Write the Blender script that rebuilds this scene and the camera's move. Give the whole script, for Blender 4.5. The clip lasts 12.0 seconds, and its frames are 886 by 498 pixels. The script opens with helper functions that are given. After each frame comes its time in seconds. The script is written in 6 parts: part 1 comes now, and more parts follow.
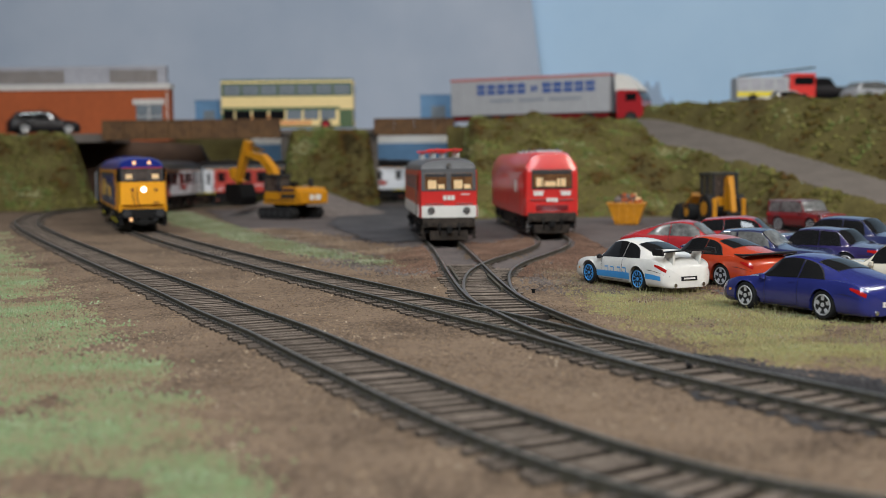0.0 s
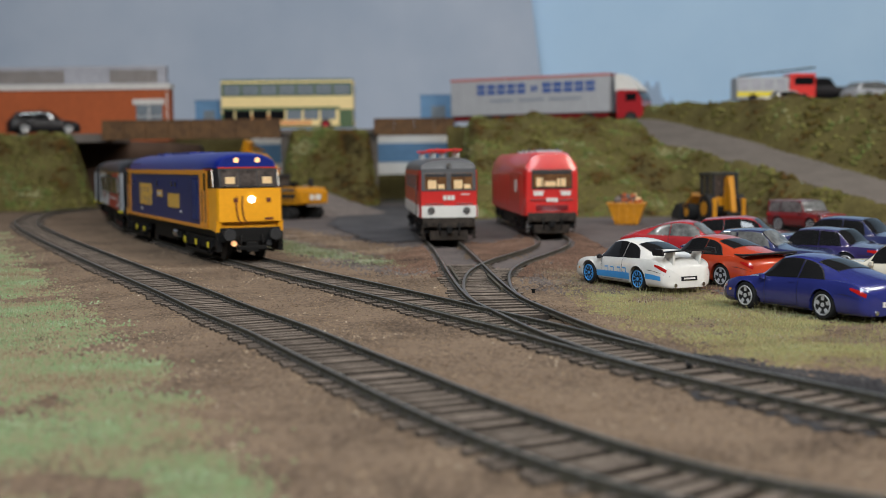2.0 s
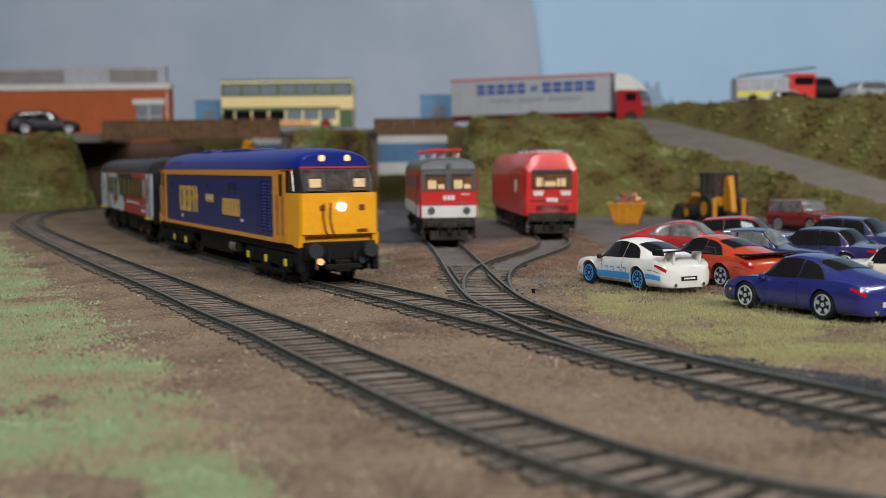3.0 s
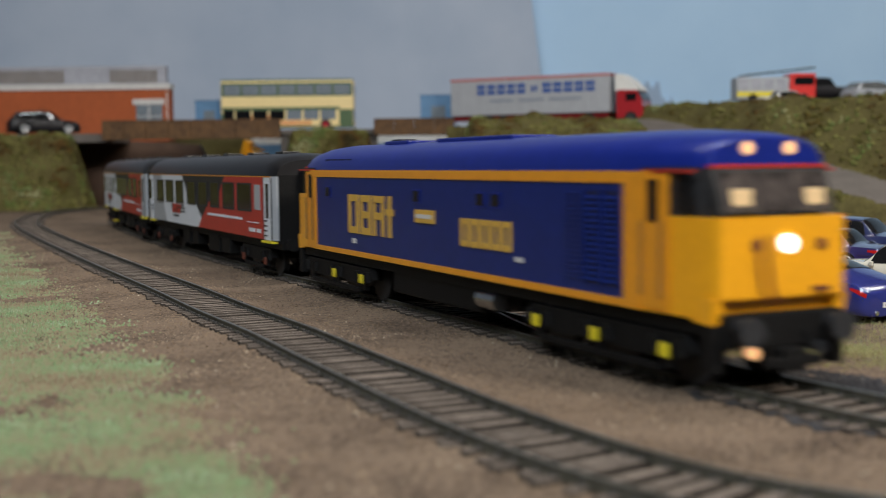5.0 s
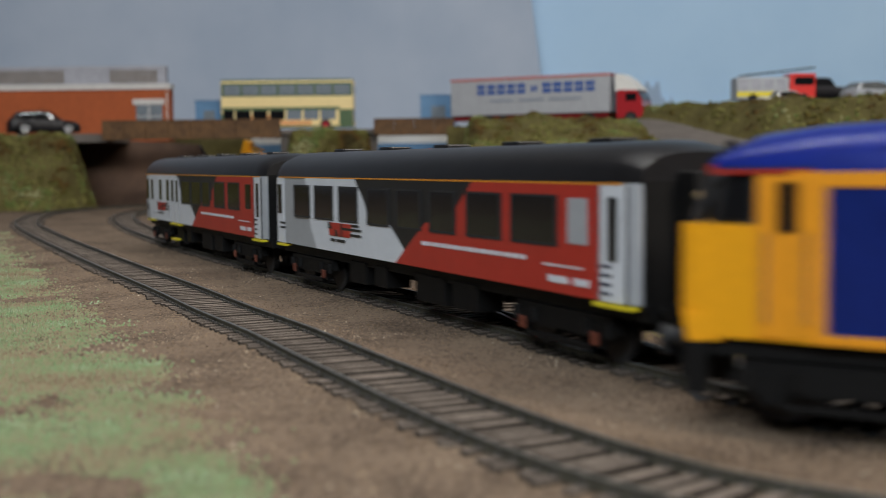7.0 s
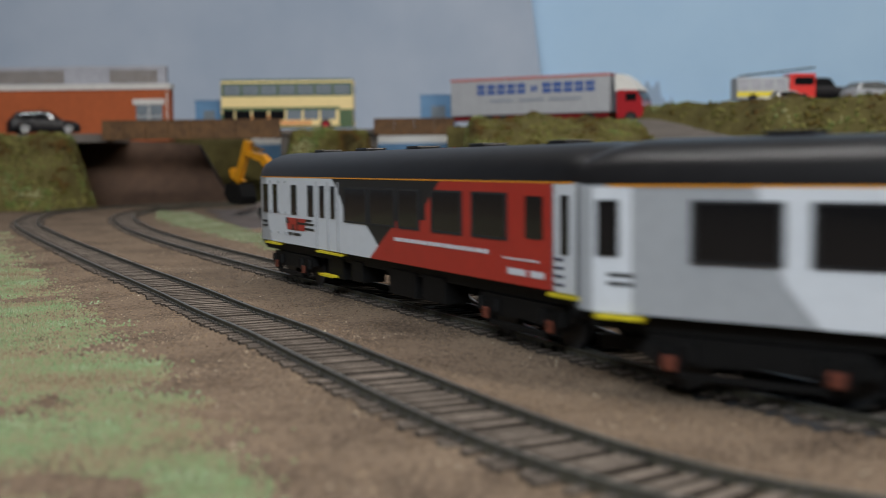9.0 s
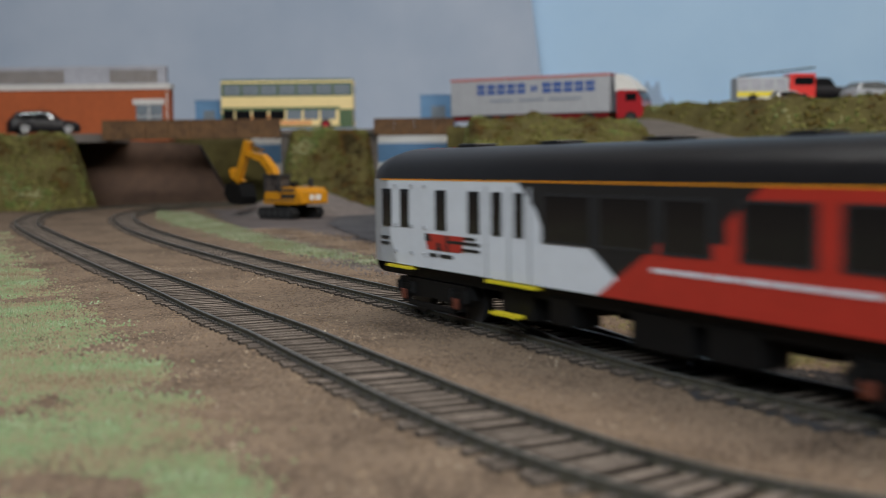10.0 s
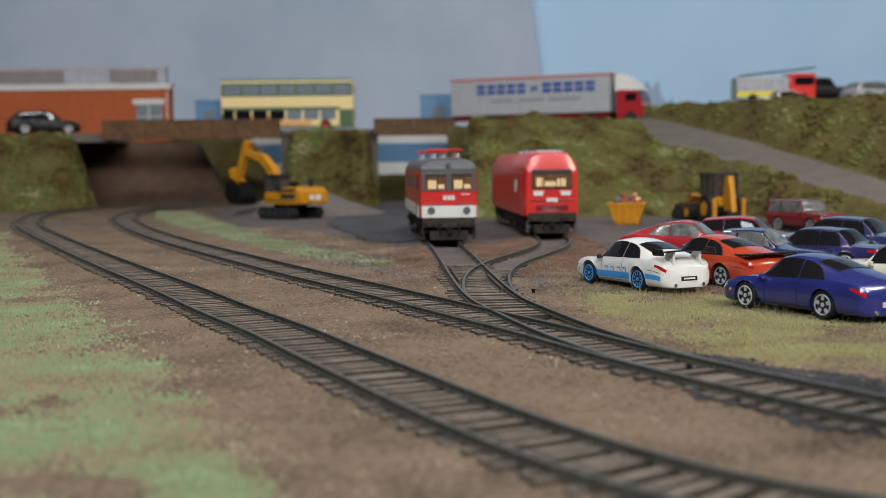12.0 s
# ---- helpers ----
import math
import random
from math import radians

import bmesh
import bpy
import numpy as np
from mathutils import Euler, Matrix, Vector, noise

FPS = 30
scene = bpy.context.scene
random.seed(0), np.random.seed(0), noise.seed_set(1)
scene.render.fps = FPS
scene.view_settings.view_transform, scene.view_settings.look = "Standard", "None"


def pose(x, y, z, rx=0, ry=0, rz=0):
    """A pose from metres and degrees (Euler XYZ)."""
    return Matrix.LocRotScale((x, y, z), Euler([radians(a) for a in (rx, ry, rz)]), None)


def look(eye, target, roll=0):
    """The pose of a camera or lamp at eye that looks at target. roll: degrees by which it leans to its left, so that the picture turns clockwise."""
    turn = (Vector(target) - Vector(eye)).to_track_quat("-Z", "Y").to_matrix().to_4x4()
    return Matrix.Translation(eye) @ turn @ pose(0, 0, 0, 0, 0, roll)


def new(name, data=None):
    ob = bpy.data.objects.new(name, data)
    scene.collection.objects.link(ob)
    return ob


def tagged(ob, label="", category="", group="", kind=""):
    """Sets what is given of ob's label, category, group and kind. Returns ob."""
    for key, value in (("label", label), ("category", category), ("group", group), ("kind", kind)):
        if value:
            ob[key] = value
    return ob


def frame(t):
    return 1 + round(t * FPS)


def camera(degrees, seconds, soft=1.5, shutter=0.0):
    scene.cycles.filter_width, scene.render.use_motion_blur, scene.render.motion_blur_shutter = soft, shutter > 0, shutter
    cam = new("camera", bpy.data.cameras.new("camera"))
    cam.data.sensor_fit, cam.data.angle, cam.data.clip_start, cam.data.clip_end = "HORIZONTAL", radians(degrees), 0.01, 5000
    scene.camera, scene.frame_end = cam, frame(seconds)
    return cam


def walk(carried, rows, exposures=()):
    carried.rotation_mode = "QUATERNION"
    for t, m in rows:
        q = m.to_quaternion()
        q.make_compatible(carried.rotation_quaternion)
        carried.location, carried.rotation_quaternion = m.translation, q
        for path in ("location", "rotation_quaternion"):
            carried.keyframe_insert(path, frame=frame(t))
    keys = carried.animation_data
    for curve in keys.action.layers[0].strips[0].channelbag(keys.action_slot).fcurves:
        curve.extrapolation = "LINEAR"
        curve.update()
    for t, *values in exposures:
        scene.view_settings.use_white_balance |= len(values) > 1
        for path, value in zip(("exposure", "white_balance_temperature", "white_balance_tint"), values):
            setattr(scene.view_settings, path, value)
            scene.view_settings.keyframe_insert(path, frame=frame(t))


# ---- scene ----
# camera: a tripod beside the layout, lens 45 mm above the rail tops
cam = camera(40.14, 12.0, soft=0.65, shutter=0.9)
PITCH = radians(4.064)
EYE = (0.0, 0.0, 0.0453)
VIEW = look(EYE, (0.0, math.cos(PITCH), 0.0453 - math.sin(PITCH)), -0.605)
walk(cam, [(0.0, VIEW), (12.0, VIEW)], exposures=[(0.0, -0.07), (3.2, -0.07), (5.0, -0.14), (7.0, -0.16), (9.5, -0.13), (11.0, -0.08), (12.0, -0.06)])
cam.data.dof.use_dof = True
cam.data.dof.focus_distance = 0.43
cam.data.dof.aperture_fstop = 19.0

# light: the strip of lamps over the layout, a warm side lamp, an added front fill
world = bpy.data.worlds.new("hall_light")
scene.world = world
world.use_nodes = True
world.node_tree.nodes["Background"].inputs[0].default_value = (0.76, 0.86, 1.0, 1)
world.node_tree.nodes["Background"].inputs[1].default_value = 0.27


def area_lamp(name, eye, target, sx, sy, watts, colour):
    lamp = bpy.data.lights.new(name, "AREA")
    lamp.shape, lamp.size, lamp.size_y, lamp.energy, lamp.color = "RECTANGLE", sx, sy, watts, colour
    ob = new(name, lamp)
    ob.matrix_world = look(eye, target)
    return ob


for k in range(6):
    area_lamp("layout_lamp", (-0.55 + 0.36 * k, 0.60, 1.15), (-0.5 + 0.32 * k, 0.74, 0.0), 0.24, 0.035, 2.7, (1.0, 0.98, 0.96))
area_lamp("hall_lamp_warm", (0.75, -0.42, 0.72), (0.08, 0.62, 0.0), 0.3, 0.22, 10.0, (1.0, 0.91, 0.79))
# low cool fill added out of view to brighten faces towards the camera
area_lamp("front_fill_cool", (-0.25, -0.85, 0.95), (0.15, 0.95, 0.03), 1.0, 0.4, 24.0, (0.84, 0.93, 1.0))

# ---- materials ----
MATS = {}


def material(name, colour, rough=0.6, metal=0.0, vary=0.15, scale=300.0, bump=0.15, colour2=None, glow=0.0, coat=0.0, fine=4.0, per_piece=0.0, gloss=0.5, fine_w=0.5):
    """Noise at two scales between two colours, with a fine relief."""
    m = bpy.data.materials.new(name)
    m.use_nodes = True
    nt = m.node_tree
    b = nt.nodes["Principled BSDF"]
    b.inputs["Roughness"].default_value = rough
    b.inputs["Metallic"].default_value = metal
    b.inputs["Coat Weight"].default_value = coat
    b.inputs["Specular IOR Level"].default_value = gloss
    c2 = colour2 or tuple(max(0.0, v * (1 - vary)) for v in colour)
    tc = nt.nodes.new("ShaderNodeTexCoord")
    n1 = nt.nodes.new("ShaderNodeTexNoise")
    n1.inputs["Scale"].default_value = scale
    n1.inputs["Detail"].default_value = 10.0
    n1.inputs["Roughness"].default_value = 0.72
    n2 = nt.nodes.new("ShaderNodeTexNoise")
    n2.inputs["Scale"].default_value = scale * fine
    n2.inputs["Detail"].default_value = 3.0
    nt.links.new(tc.outputs["Object"], n1.inputs["Vector"])
    nt.links.new(tc.outputs["Object"], n2.inputs["Vector"])
    add = nt.nodes.new("ShaderNodeMath")
    add.operation = "MULTIPLY_ADD"
    nt.links.new(n2.outputs["Fac"], add.inputs[0])
    add.inputs[1].default_value = fine_w
    nt.links.new(n1.outputs["Fac"], add.inputs[2])
    ramp = nt.nodes.new("ShaderNodeValToRGB")
    ramp.color_ramp.elements[0].position, ramp.color_ramp.elements[1].position = 0.30 + 0.5 * fine_w, 0.73 + 0.5 * fine_w
    ramp.color_ramp.elements[0].color = (*c2, 1)
    ramp.color_ramp.elements[1].color = (*colour, 1)
    nt.links.new(add.outputs[0], ramp.inputs["Fac"])
    out = ramp.outputs["Color"]
    if per_piece:
        info = nt.nodes.new("ShaderNodeObjectInfo")
        hsv = nt.nodes.new("ShaderNodeHueSaturation")
        mr = nt.nodes.new("ShaderNodeMapRange")
        mr.inputs["To Min"].default_value, mr.inputs["To Max"].default_value = 1 - per_piece, 1 + per_piece
        nt.links.new(info.outputs["Random"], mr.inputs["Value"])
        nt.links.new(mr.outputs["Result"], hsv.inputs["Value"])
        nt.links.new(out, hsv.inputs["Color"])
        out = hsv.outputs["Color"]
    nt.links.new(out, b.inputs["Base Color"])
    if bump:
        bp = nt.nodes.new("ShaderNodeBump")
        bp.inputs["Strength"].default_value = bump
        bp.inputs["Distance"].default_value = 0.0005
        nt.links.new(add.outputs[0], bp.inputs["Height"])
        nt.links.new(bp.outputs["Normal"], b.inputs["Normal"])
    if glow:
        b.inputs["Emission Color"].default_value = (*colour, 1)
        b.inputs["Emission Strength"].default_value = glow
    MATS[name] = m
    return m


def island_colours(m, colours, patches=22.0, spread=0.55, contrast=1.7):
    """Each loose piece of the mesh takes a colour of its own between those given."""
    nt = m.node_tree
    geo = nt.nodes.new("ShaderNodeNewGeometry")
    ramp = nt.nodes.new("ShaderNodeValToRGB")
    el = ramp.color_ramp.elements
    el[0].color, el[1].color = (*colours[0], 1), (*colours[-1], 1)
    for i, c in enumerate(colours[1:-1]):
        e = el.new((i + 1) / (len(colours) - 1))
        e.color = (*c, 1)
    tc = nt.nodes.new("ShaderNodeTexCoord")
    patch = nt.nodes.new("ShaderNodeTexNoise")
    patch.inputs["Scale"].default_value, patch.inputs["Detail"].default_value = patches, 3.0
    nt.links.new(tc.outputs["Object"], patch.inputs["Vector"])
    mix = nt.nodes.new("ShaderNodeMath")
    mix.operation = "MULTIPLY_ADD"
    nt.links.new(patch.outputs["Fac"], mix.inputs[0])
    mix.inputs[1].default_value = contrast
    half = nt.nodes.new("ShaderNodeMath")
    half.operation = "MULTIPLY_ADD"
    nt.links.new(geo.outputs["Random Per Island"], half.inputs[0])
    half.inputs[1].default_value, half.inputs[2].default_value = spread, 0.5 - 0.5 * contrast - 0.5 * spread
    nt.links.new(half.outputs[0], mix.inputs[2])
    nt.links.new(mix.outputs[0], ramp.inputs["Fac"])
    nt.links.new(ramp.outputs["Color"], nt.nodes["Principled BSDF"].inputs["Base Color"])
    return m


EARTH = material("earth", (0.168, 0.120, 0.084), 0.95, scale=24, colour2=(0.058, 0.041, 0.030), bump=1.0, fine=30, gloss=0.15, fine_w=0.9)
YARD = material("yard_dirt", (0.150, 0.125, 0.118), 0.9, scale=11, colour2=(0.058, 0.050, 0.050), bump=0.5, fine=60, gloss=0.15)
ROADM = material("road_grey", (0.165, 0.142, 0.125), 0.9, scale=40, colour2=(0.11, 0.095, 0.083), bump=0.3, fine=20, gloss=0.15)
BANKM = material("bank_turf", (0.135, 0.118, 0.040), 0.95, scale=24, colour2=(0.055, 0.042, 0.016), bump=1.0, fine=14, gloss=0.15)
FOAM = island_colours(material("bank_foam", (0.2, 0.2, 0.05), 0.95, scale=400, bump=0.8, gloss=0.1), [(0.040, 0.030, 0.012), (0.10, 0.055, 0.017), (0.078, 0.075, 0.020), (0.17, 0.15, 0.05), (0.095, 0.13, 0.036), (0.27, 0.26, 0.13)], 24.0, 0.16, 2.7)
GRASS = island_colours(material("grass_fibre", (0.2, 0.25, 0.08), 0.8, scale=300, bump=0.0, gloss=0.15), [(0.20, 0.15, 0.095), (0.24, 0.225, 0.135), (0.175, 0.235, 0.115), (0.30, 0.33, 0.215), (0.50, 0.48, 0.37)], 34.0)
DRYGRASS = island_colours(material("dry_grass_fibre", (0.3, 0.25, 0.1), 0.8, scale=300, bump=0.0, gloss=0.15), [(0.18, 0.13, 0.065), (0.32, 0.26, 0.13), (0.24, 0.235, 0.09), (0.37, 0.335, 0.17), (0.50, 0.45, 0.28)], 60.0)
CRUMB = island_colours(material("ballast_crumb", (0.25, 0.2, 0.15), 0.95, scale=400, bump=0.3, gloss=0.15), [(0.035, 0.025, 0.018), (0.11, 0.075, 0.047), (0.19, 0.132, 0.085), (0.27, 0.20, 0.135), (0.46, 0.39, 0.30)], 40.0)
POWDER = island_colours(material("turf_powder_crumb", (0.25, 0.2, 0.15), 0.95, scale=400, bump=0.3, gloss=0.15), [(0.165, 0.115, 0.075), (0.23, 0.18, 0.115), (0.205, 0.22, 0.125), (0.15, 0.225, 0.105), (0.27, 0.33, 0.21)], 30.0)
VERGEM = island_colours(material("verge_crumb", (0.22, 0.19, 0.075), 0.95, scale=400, bump=0.3, gloss=0.15), [(0.16, 0.115, 0.065), (0.25, 0.19, 0.11), (0.22, 0.205, 0.085), (0.30, 0.28, 0.13), (0.20, 0.225, 0.09)], 30.0)
# near-black bed colour stands for the shadowed gaps between sleepers
BEDM = material("shaded_bed", (0.024, 0.019, 0.016), 0.95, scale=90, colour2=(0.010, 0.008, 0.007), bump=1.0, fine=8, gloss=0.1)
RUSTCRUMB = island_colours(material("red_dirt_crumb", (0.2, 0.1, 0.07), 0.95, scale=400, bump=0.3, gloss=0.15), [(0.05, 0.035, 0.03), (0.11, 0.068, 0.05), (0.15, 0.088, 0.062), (0.19, 0.13, 0.10)], 40.0)
EARTHCRUMB = island_colours(material("earth_crumb", (0.2, 0.1, 0.07), 0.95, scale=400, bump=0.3, gloss=0.15), [(0.06, 0.042, 0.03), (0.12, 0.085, 0.06), (0.17, 0.122, 0.085), (0.24, 0.18, 0.13)], 40.0)
ASHCRUMB = island_colours(material("ash_crumb", (0.2, 0.1, 0.07), 0.95, scale=400, bump=0.3, gloss=0.15), [(0.022, 0.021, 0.023), (0.045, 0.043, 0.046), (0.07, 0.067, 0.07), (0.11, 0.10, 0.10)], 40.0)
GREYCRUMB = island_colours(material("yard_crumb", (0.2, 0.1, 0.07), 0.95, scale=400, bump=0.3, gloss=0.15), [(0.05, 0.043, 0.042), (0.09, 0.076, 0.072), (0.13, 0.11, 0.10), (0.18, 0.155, 0.145)], 40.0)
ASH = material("dark_ash", (0.060, 0.058, 0.062), 0.9, scale=60, colour2=(0.028, 0.027, 0.028), bump=0.8, fine=12, gloss=0.15)
YARDASH = material("yard_ash", (0.095, 0.092, 0.097), 0.9, scale=30, colour2=(0.045, 0.043, 0.046), bump=0.6, fine=20, gloss=0.15)
RAIL = material("weathered_rail", (0.092, 0.082, 0.060), 0.6, 0.1, scale=200, colour2=(0.042, 0.038, 0.028), bump=0.3, gloss=0.25)
RAILTOP = material("rail_head", (0.17, 0.168, 0.155), 0.38, 0.6, scale=200, vary=0.45, bump=0.1)
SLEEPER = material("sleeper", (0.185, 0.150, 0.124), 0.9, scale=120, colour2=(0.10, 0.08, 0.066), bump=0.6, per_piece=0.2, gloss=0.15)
# sleeper sides: shade between the sleepers put into a darker colour
SLEEPER_SHADE = material("shaded_sleeper_side", (0.062, 0.050, 0.041), 0.9, scale=150, vary=0.4, bump=0.4, gloss=0.15)
CHAIR = material("rail_chair", (0.05, 0.045, 0.04), 0.8, scale=200)
TIMBER = material("brown_timber", (0.15, 0.075, 0.028), 0.85, scale=60, colour2=(0.06, 0.03, 0.012), bump=0.6)
ABUT = material("brown_abutment", (0.105, 0.063, 0.042), 0.75, scale=18, colour2=(0.070, 0.042, 0.030), bump=0.3, gloss=0.15)
# left board greyer than the right: the corner's shade is in the colour
SKYL = material("sky_board_grey", (0.46, 0.515, 0.61), 0.9, scale=1.6, colour2=(0.375, 0.44, 0.545), bump=0.02, gloss=0.15)
SKYR = material("sky_board_blue", (0.49, 0.68, 0.88), 0.9, scale=1.6, colour2=(0.43, 0.62, 0.83), bump=0.02, gloss=0.15)
WALLM = material("hall_wall", (0.30, 0.29, 0.28), 0.9, scale=3.0, bump=0.05)
BLUE = material("loco_blue", (0.006, 0.018, 0.140), 0.34, scale=90, vary=0.2, bump=0.04, coat=0.06, gloss=0.25)
ROOFBLUE = material("roof_blue", (0.008, 0.020, 0.20), 0.34, scale=90, vary=0.2, bump=0.04, coat=0.08, gloss=0.25)
ORANGE = material("orange_yellow", (0.78, 0.30, 0.012), 0.4, scale=120, vary=0.12, bump=0.05, coat=0.15)
YELLOW = material("warning_yellow", (0.86, 0.37, 0.008), 0.38, scale=120, vary=0.1, bump=0.04, coat=0.2)
GOLD = material("gold_lettering", (0.62, 0.36, 0.06), 0.5, scale=120, vary=0.1, bump=0.0)
BLACK = material("black_underframe", (0.006, 0.0055, 0.0055), 0.6, scale=200, vary=0.4, bump=0.3, gloss=0.2)
DARK = material("dark_plastic", (0.03, 0.03, 0.032), 0.5, scale=200, vary=0.3, bump=0.1, gloss=0.3)
LOUVRE = material("louvre_blue", (0.004, 0.006, 0.04), 0.5, scale=200, bump=0.1)
GLASS = material("tinted_glass", (0.008, 0.008, 0.009), 0.1, scale=200, vary=0.1, bump=0.0, coat=0.15, gloss=0.35)
CABGLASS = material("cab_glass", (0.10, 0.08, 0.07), 0.1, scale=75, colour2=(0.02, 0.017, 0.017), bump=0.0, coat=0.4)
# cab glass and interior cream glow faintly in place of lighting inside the cabs
LITGLASS = material("lit_cab_glass", (0.16, 0.075, 0.03), 0.2, scale=70, colour2=(0.06, 0.03, 0.015), bump=0.0, glow=0.22)
CREAMIN = material("glowing_cream", (0.72, 0.50, 0.26), 0.6, scale=90, vary=0.2, glow=0.18)
SILVER = material("silver_grey", (0.37, 0.38, 0.40), 0.4, scale=90, vary=0.1, bump=0.05)
WHITE = material("coach_white", (0.66, 0.68, 0.72), 0.4, scale=90, vary=0.08, bump=0.05)
CHARCOAL = material("coach_black", (0.018, 0.017, 0.018), 0.4, scale=90, vary=0.2, bump=0.05, gloss=0.3)
RED = material("coach_red", (0.44, 0.030, 0.018), 0.4, scale=90, vary=0.12, bump=0.05)
COACHROOF = material("coach_roof", (0.013, 0.012, 0.013), 0.36, scale=80, vary=0.3, bump=0.08, gloss=0.4)
STRIPY = material("yellow_stripe", (0.72, 0.58, 0.02), 0.5, scale=90, vary=0.1)
WEATHER = material("weathered_underframe", (0.060, 0.046, 0.036), 0.75, scale=150, colour2=(0.018, 0.014, 0.012), bump=0.3, gloss=0.2)
RUST = material("rusty_axlebox", (0.16, 0.035, 0.015), 0.7, scale=200, vary=0.4)
STEEL = material("bright_steel", (0.62, 0.62, 0.62), 0.25, 1.0, scale=200, vary=0.2)
ALLOY = material("alloy_silver", (0.60, 0.60, 0.62), 0.3, 0.35, scale=200, vary=0.1, bump=0.0)
CHROME = material("chrome", (0.75, 0.75, 0.75), 0.12, 1.0, scale=200, vary=0.05, bump=0.0)
LAMPW = material("headlight_glow", (1.0, 0.97, 0.95), 0.3, glow=3.0, bump=0.0, vary=0.0)
LAMPY = material("marker_glow", (1.0, 0.55, 0.26), 0.3, glow=0.75, bump=0.0, vary=0.02)
LOCRED = material("loco_red", (0.62, 0.022, 0.018), 0.35, scale=90, vary=0.12, bump=0.05, coat=0.3)
LOCGREY = material("loco_grey", (0.085, 0.085, 0.09), 0.45, scale=90, vary=0.2, bump=0.05)
LOCWHITE = material("loco_white", (0.68, 0.66, 0.62), 0.45, scale=90, vary=0.1, bump=0.05)
TYRE = material("tyre_rubber", (0.016, 0.016, 0.016), 0.75, scale=300, vary=0.2, gloss=0.3)
PLANTY = material("plant_yellow", (0.60, 0.25, 0.008), 0.4, scale=120, vary=0.3, bump=0.1, coat=0.1)
BRICK = material("orange_brick", (0.38, 0.085, 0.022), 0.85, scale=30, vary=0.2, bump=0.3)
MORTAR = material("pale_trim", (0.58, 0.55, 0.52), 0.8, scale=60, vary=0.15)
ROOFGREY = material("roof_panel_grey", (0.36, 0.36, 0.40), 0.6, scale=50, vary=0.25)
CLAD = material("brown_cladding", (0.22, 0.19, 0.17), 0.7, scale=50, vary=0.3)
CREAM = material("bus_cream", (0.78, 0.60, 0.27), 0.4, scale=90, vary=0.1)
BUSGREEN = material("bus_green", (0.055, 0.10, 0.03), 0.4, scale=90, vary=0.15)
ADVERT = material("advert_orange", (0.70, 0.22, 0.09), 0.5, scale=400, colour2=(0.60, 0.38, 0.12), bump=0.0)
TRAILER = material("trailer_grey", (0.36, 0.365, 0.385), 0.5, scale=50, vary=0.1)
PINK = material("trailer_red_edge", (0.46, 0.16, 0.15), 0.5, scale=60, vary=0.2)
LETTER = material("lettering_blue", (0.035, 0.085, 0.28), 0.5, scale=60, vary=0.1, bump=0.0)
LETTERG = material("lettering_grey", (0.25, 0.27, 0.31), 0.5, scale=60, vary=0.1, bump=0.0)
BLUEBOX = material("pale_blue_sheet", (0.10, 0.22, 0.38), 0.6, scale=40, vary=0.2)
SMOKE = material("faded_painted_tree", (0.34, 0.44, 0.58), 0.95, scale=12, vary=0.12, bump=0.0)
GRAVEL = material("grey_gravel", (0.20, 0.17, 0.155), 0.95, scale=120, colour2=(0.11, 0.092, 0.085), bump=1.0, fine=6, gloss=0.15)


def paint(name, colour, rough=0.22):
    return material(name, colour, rough, scale=120, vary=0.08, bump=0.01, coat=0.8)


CARWHITE = paint("car_white", (0.72, 0.70, 0.66))
CARBLUE = paint("car_blue", (0.022, 0.028, 0.155))
CARORANGE = paint("car_orange_red", (0.46, 0.052, 0.018))
CARCRIMSON = paint("car_crimson", (0.36, 0.022, 0.028))
CARNAVY = paint("car_navy", (0.020, 0.026, 0.085))
CARPURPLE = paint("car_dark_violet", (0.028, 0.022, 0.09))
CARCREAM = paint("car_cream", (0.62, 0.57, 0.47))
CARMAROON = paint("car_maroon", (0.17, 0.016, 0.018))
CARBLACK = material("car_black", (0.012, 0.011, 0.013), 0.4, scale=120, vary=0.1, bump=0.01, gloss=0.3)
CARSILVER = paint("car_silver", (0.34, 0.35, 0.37))
STRIPEBLUE = material("stripe_blue", (0.05, 0.30, 0.68), 0.35, scale=120, vary=0.1, bump=0.0)
TAILRED = material("tail_lamp_red", (0.42, 0.012, 0.010), 0.15, scale=200, vary=0.3, bump=0.0, coat=0.5)
AMBER = material("amber_lens", (0.75, 0.30, 0.05), 0.2, scale=200, vary=0.1, bump=0.0)
CARGLASS = material("car_glass", (0.012, 0.012, 0.013), 0.04, scale=200, vary=0.2, bump=0.0, coat=0.0, gloss=0.4)
PALEGLASS = material("pale_car_glass", (0.20, 0.205, 0.20), 0.12, scale=80, colour2=(0.06, 0.06, 0.06), bump=0.0, coat=0.1, gloss=0.3)
WINDOWG = material("building_glass", (0.20, 0.23, 0.26), 0.15, scale=60, vary=0.3, bump=0.0)

# ---- mesh tools: all lengths in millimetres ----
MM = 0.001


def at(x, y, z=0.0, rz=0.0, rx=0.0, ry=0.0):
    return pose(x * MM, y * MM, z * MM, rx, ry, rz)


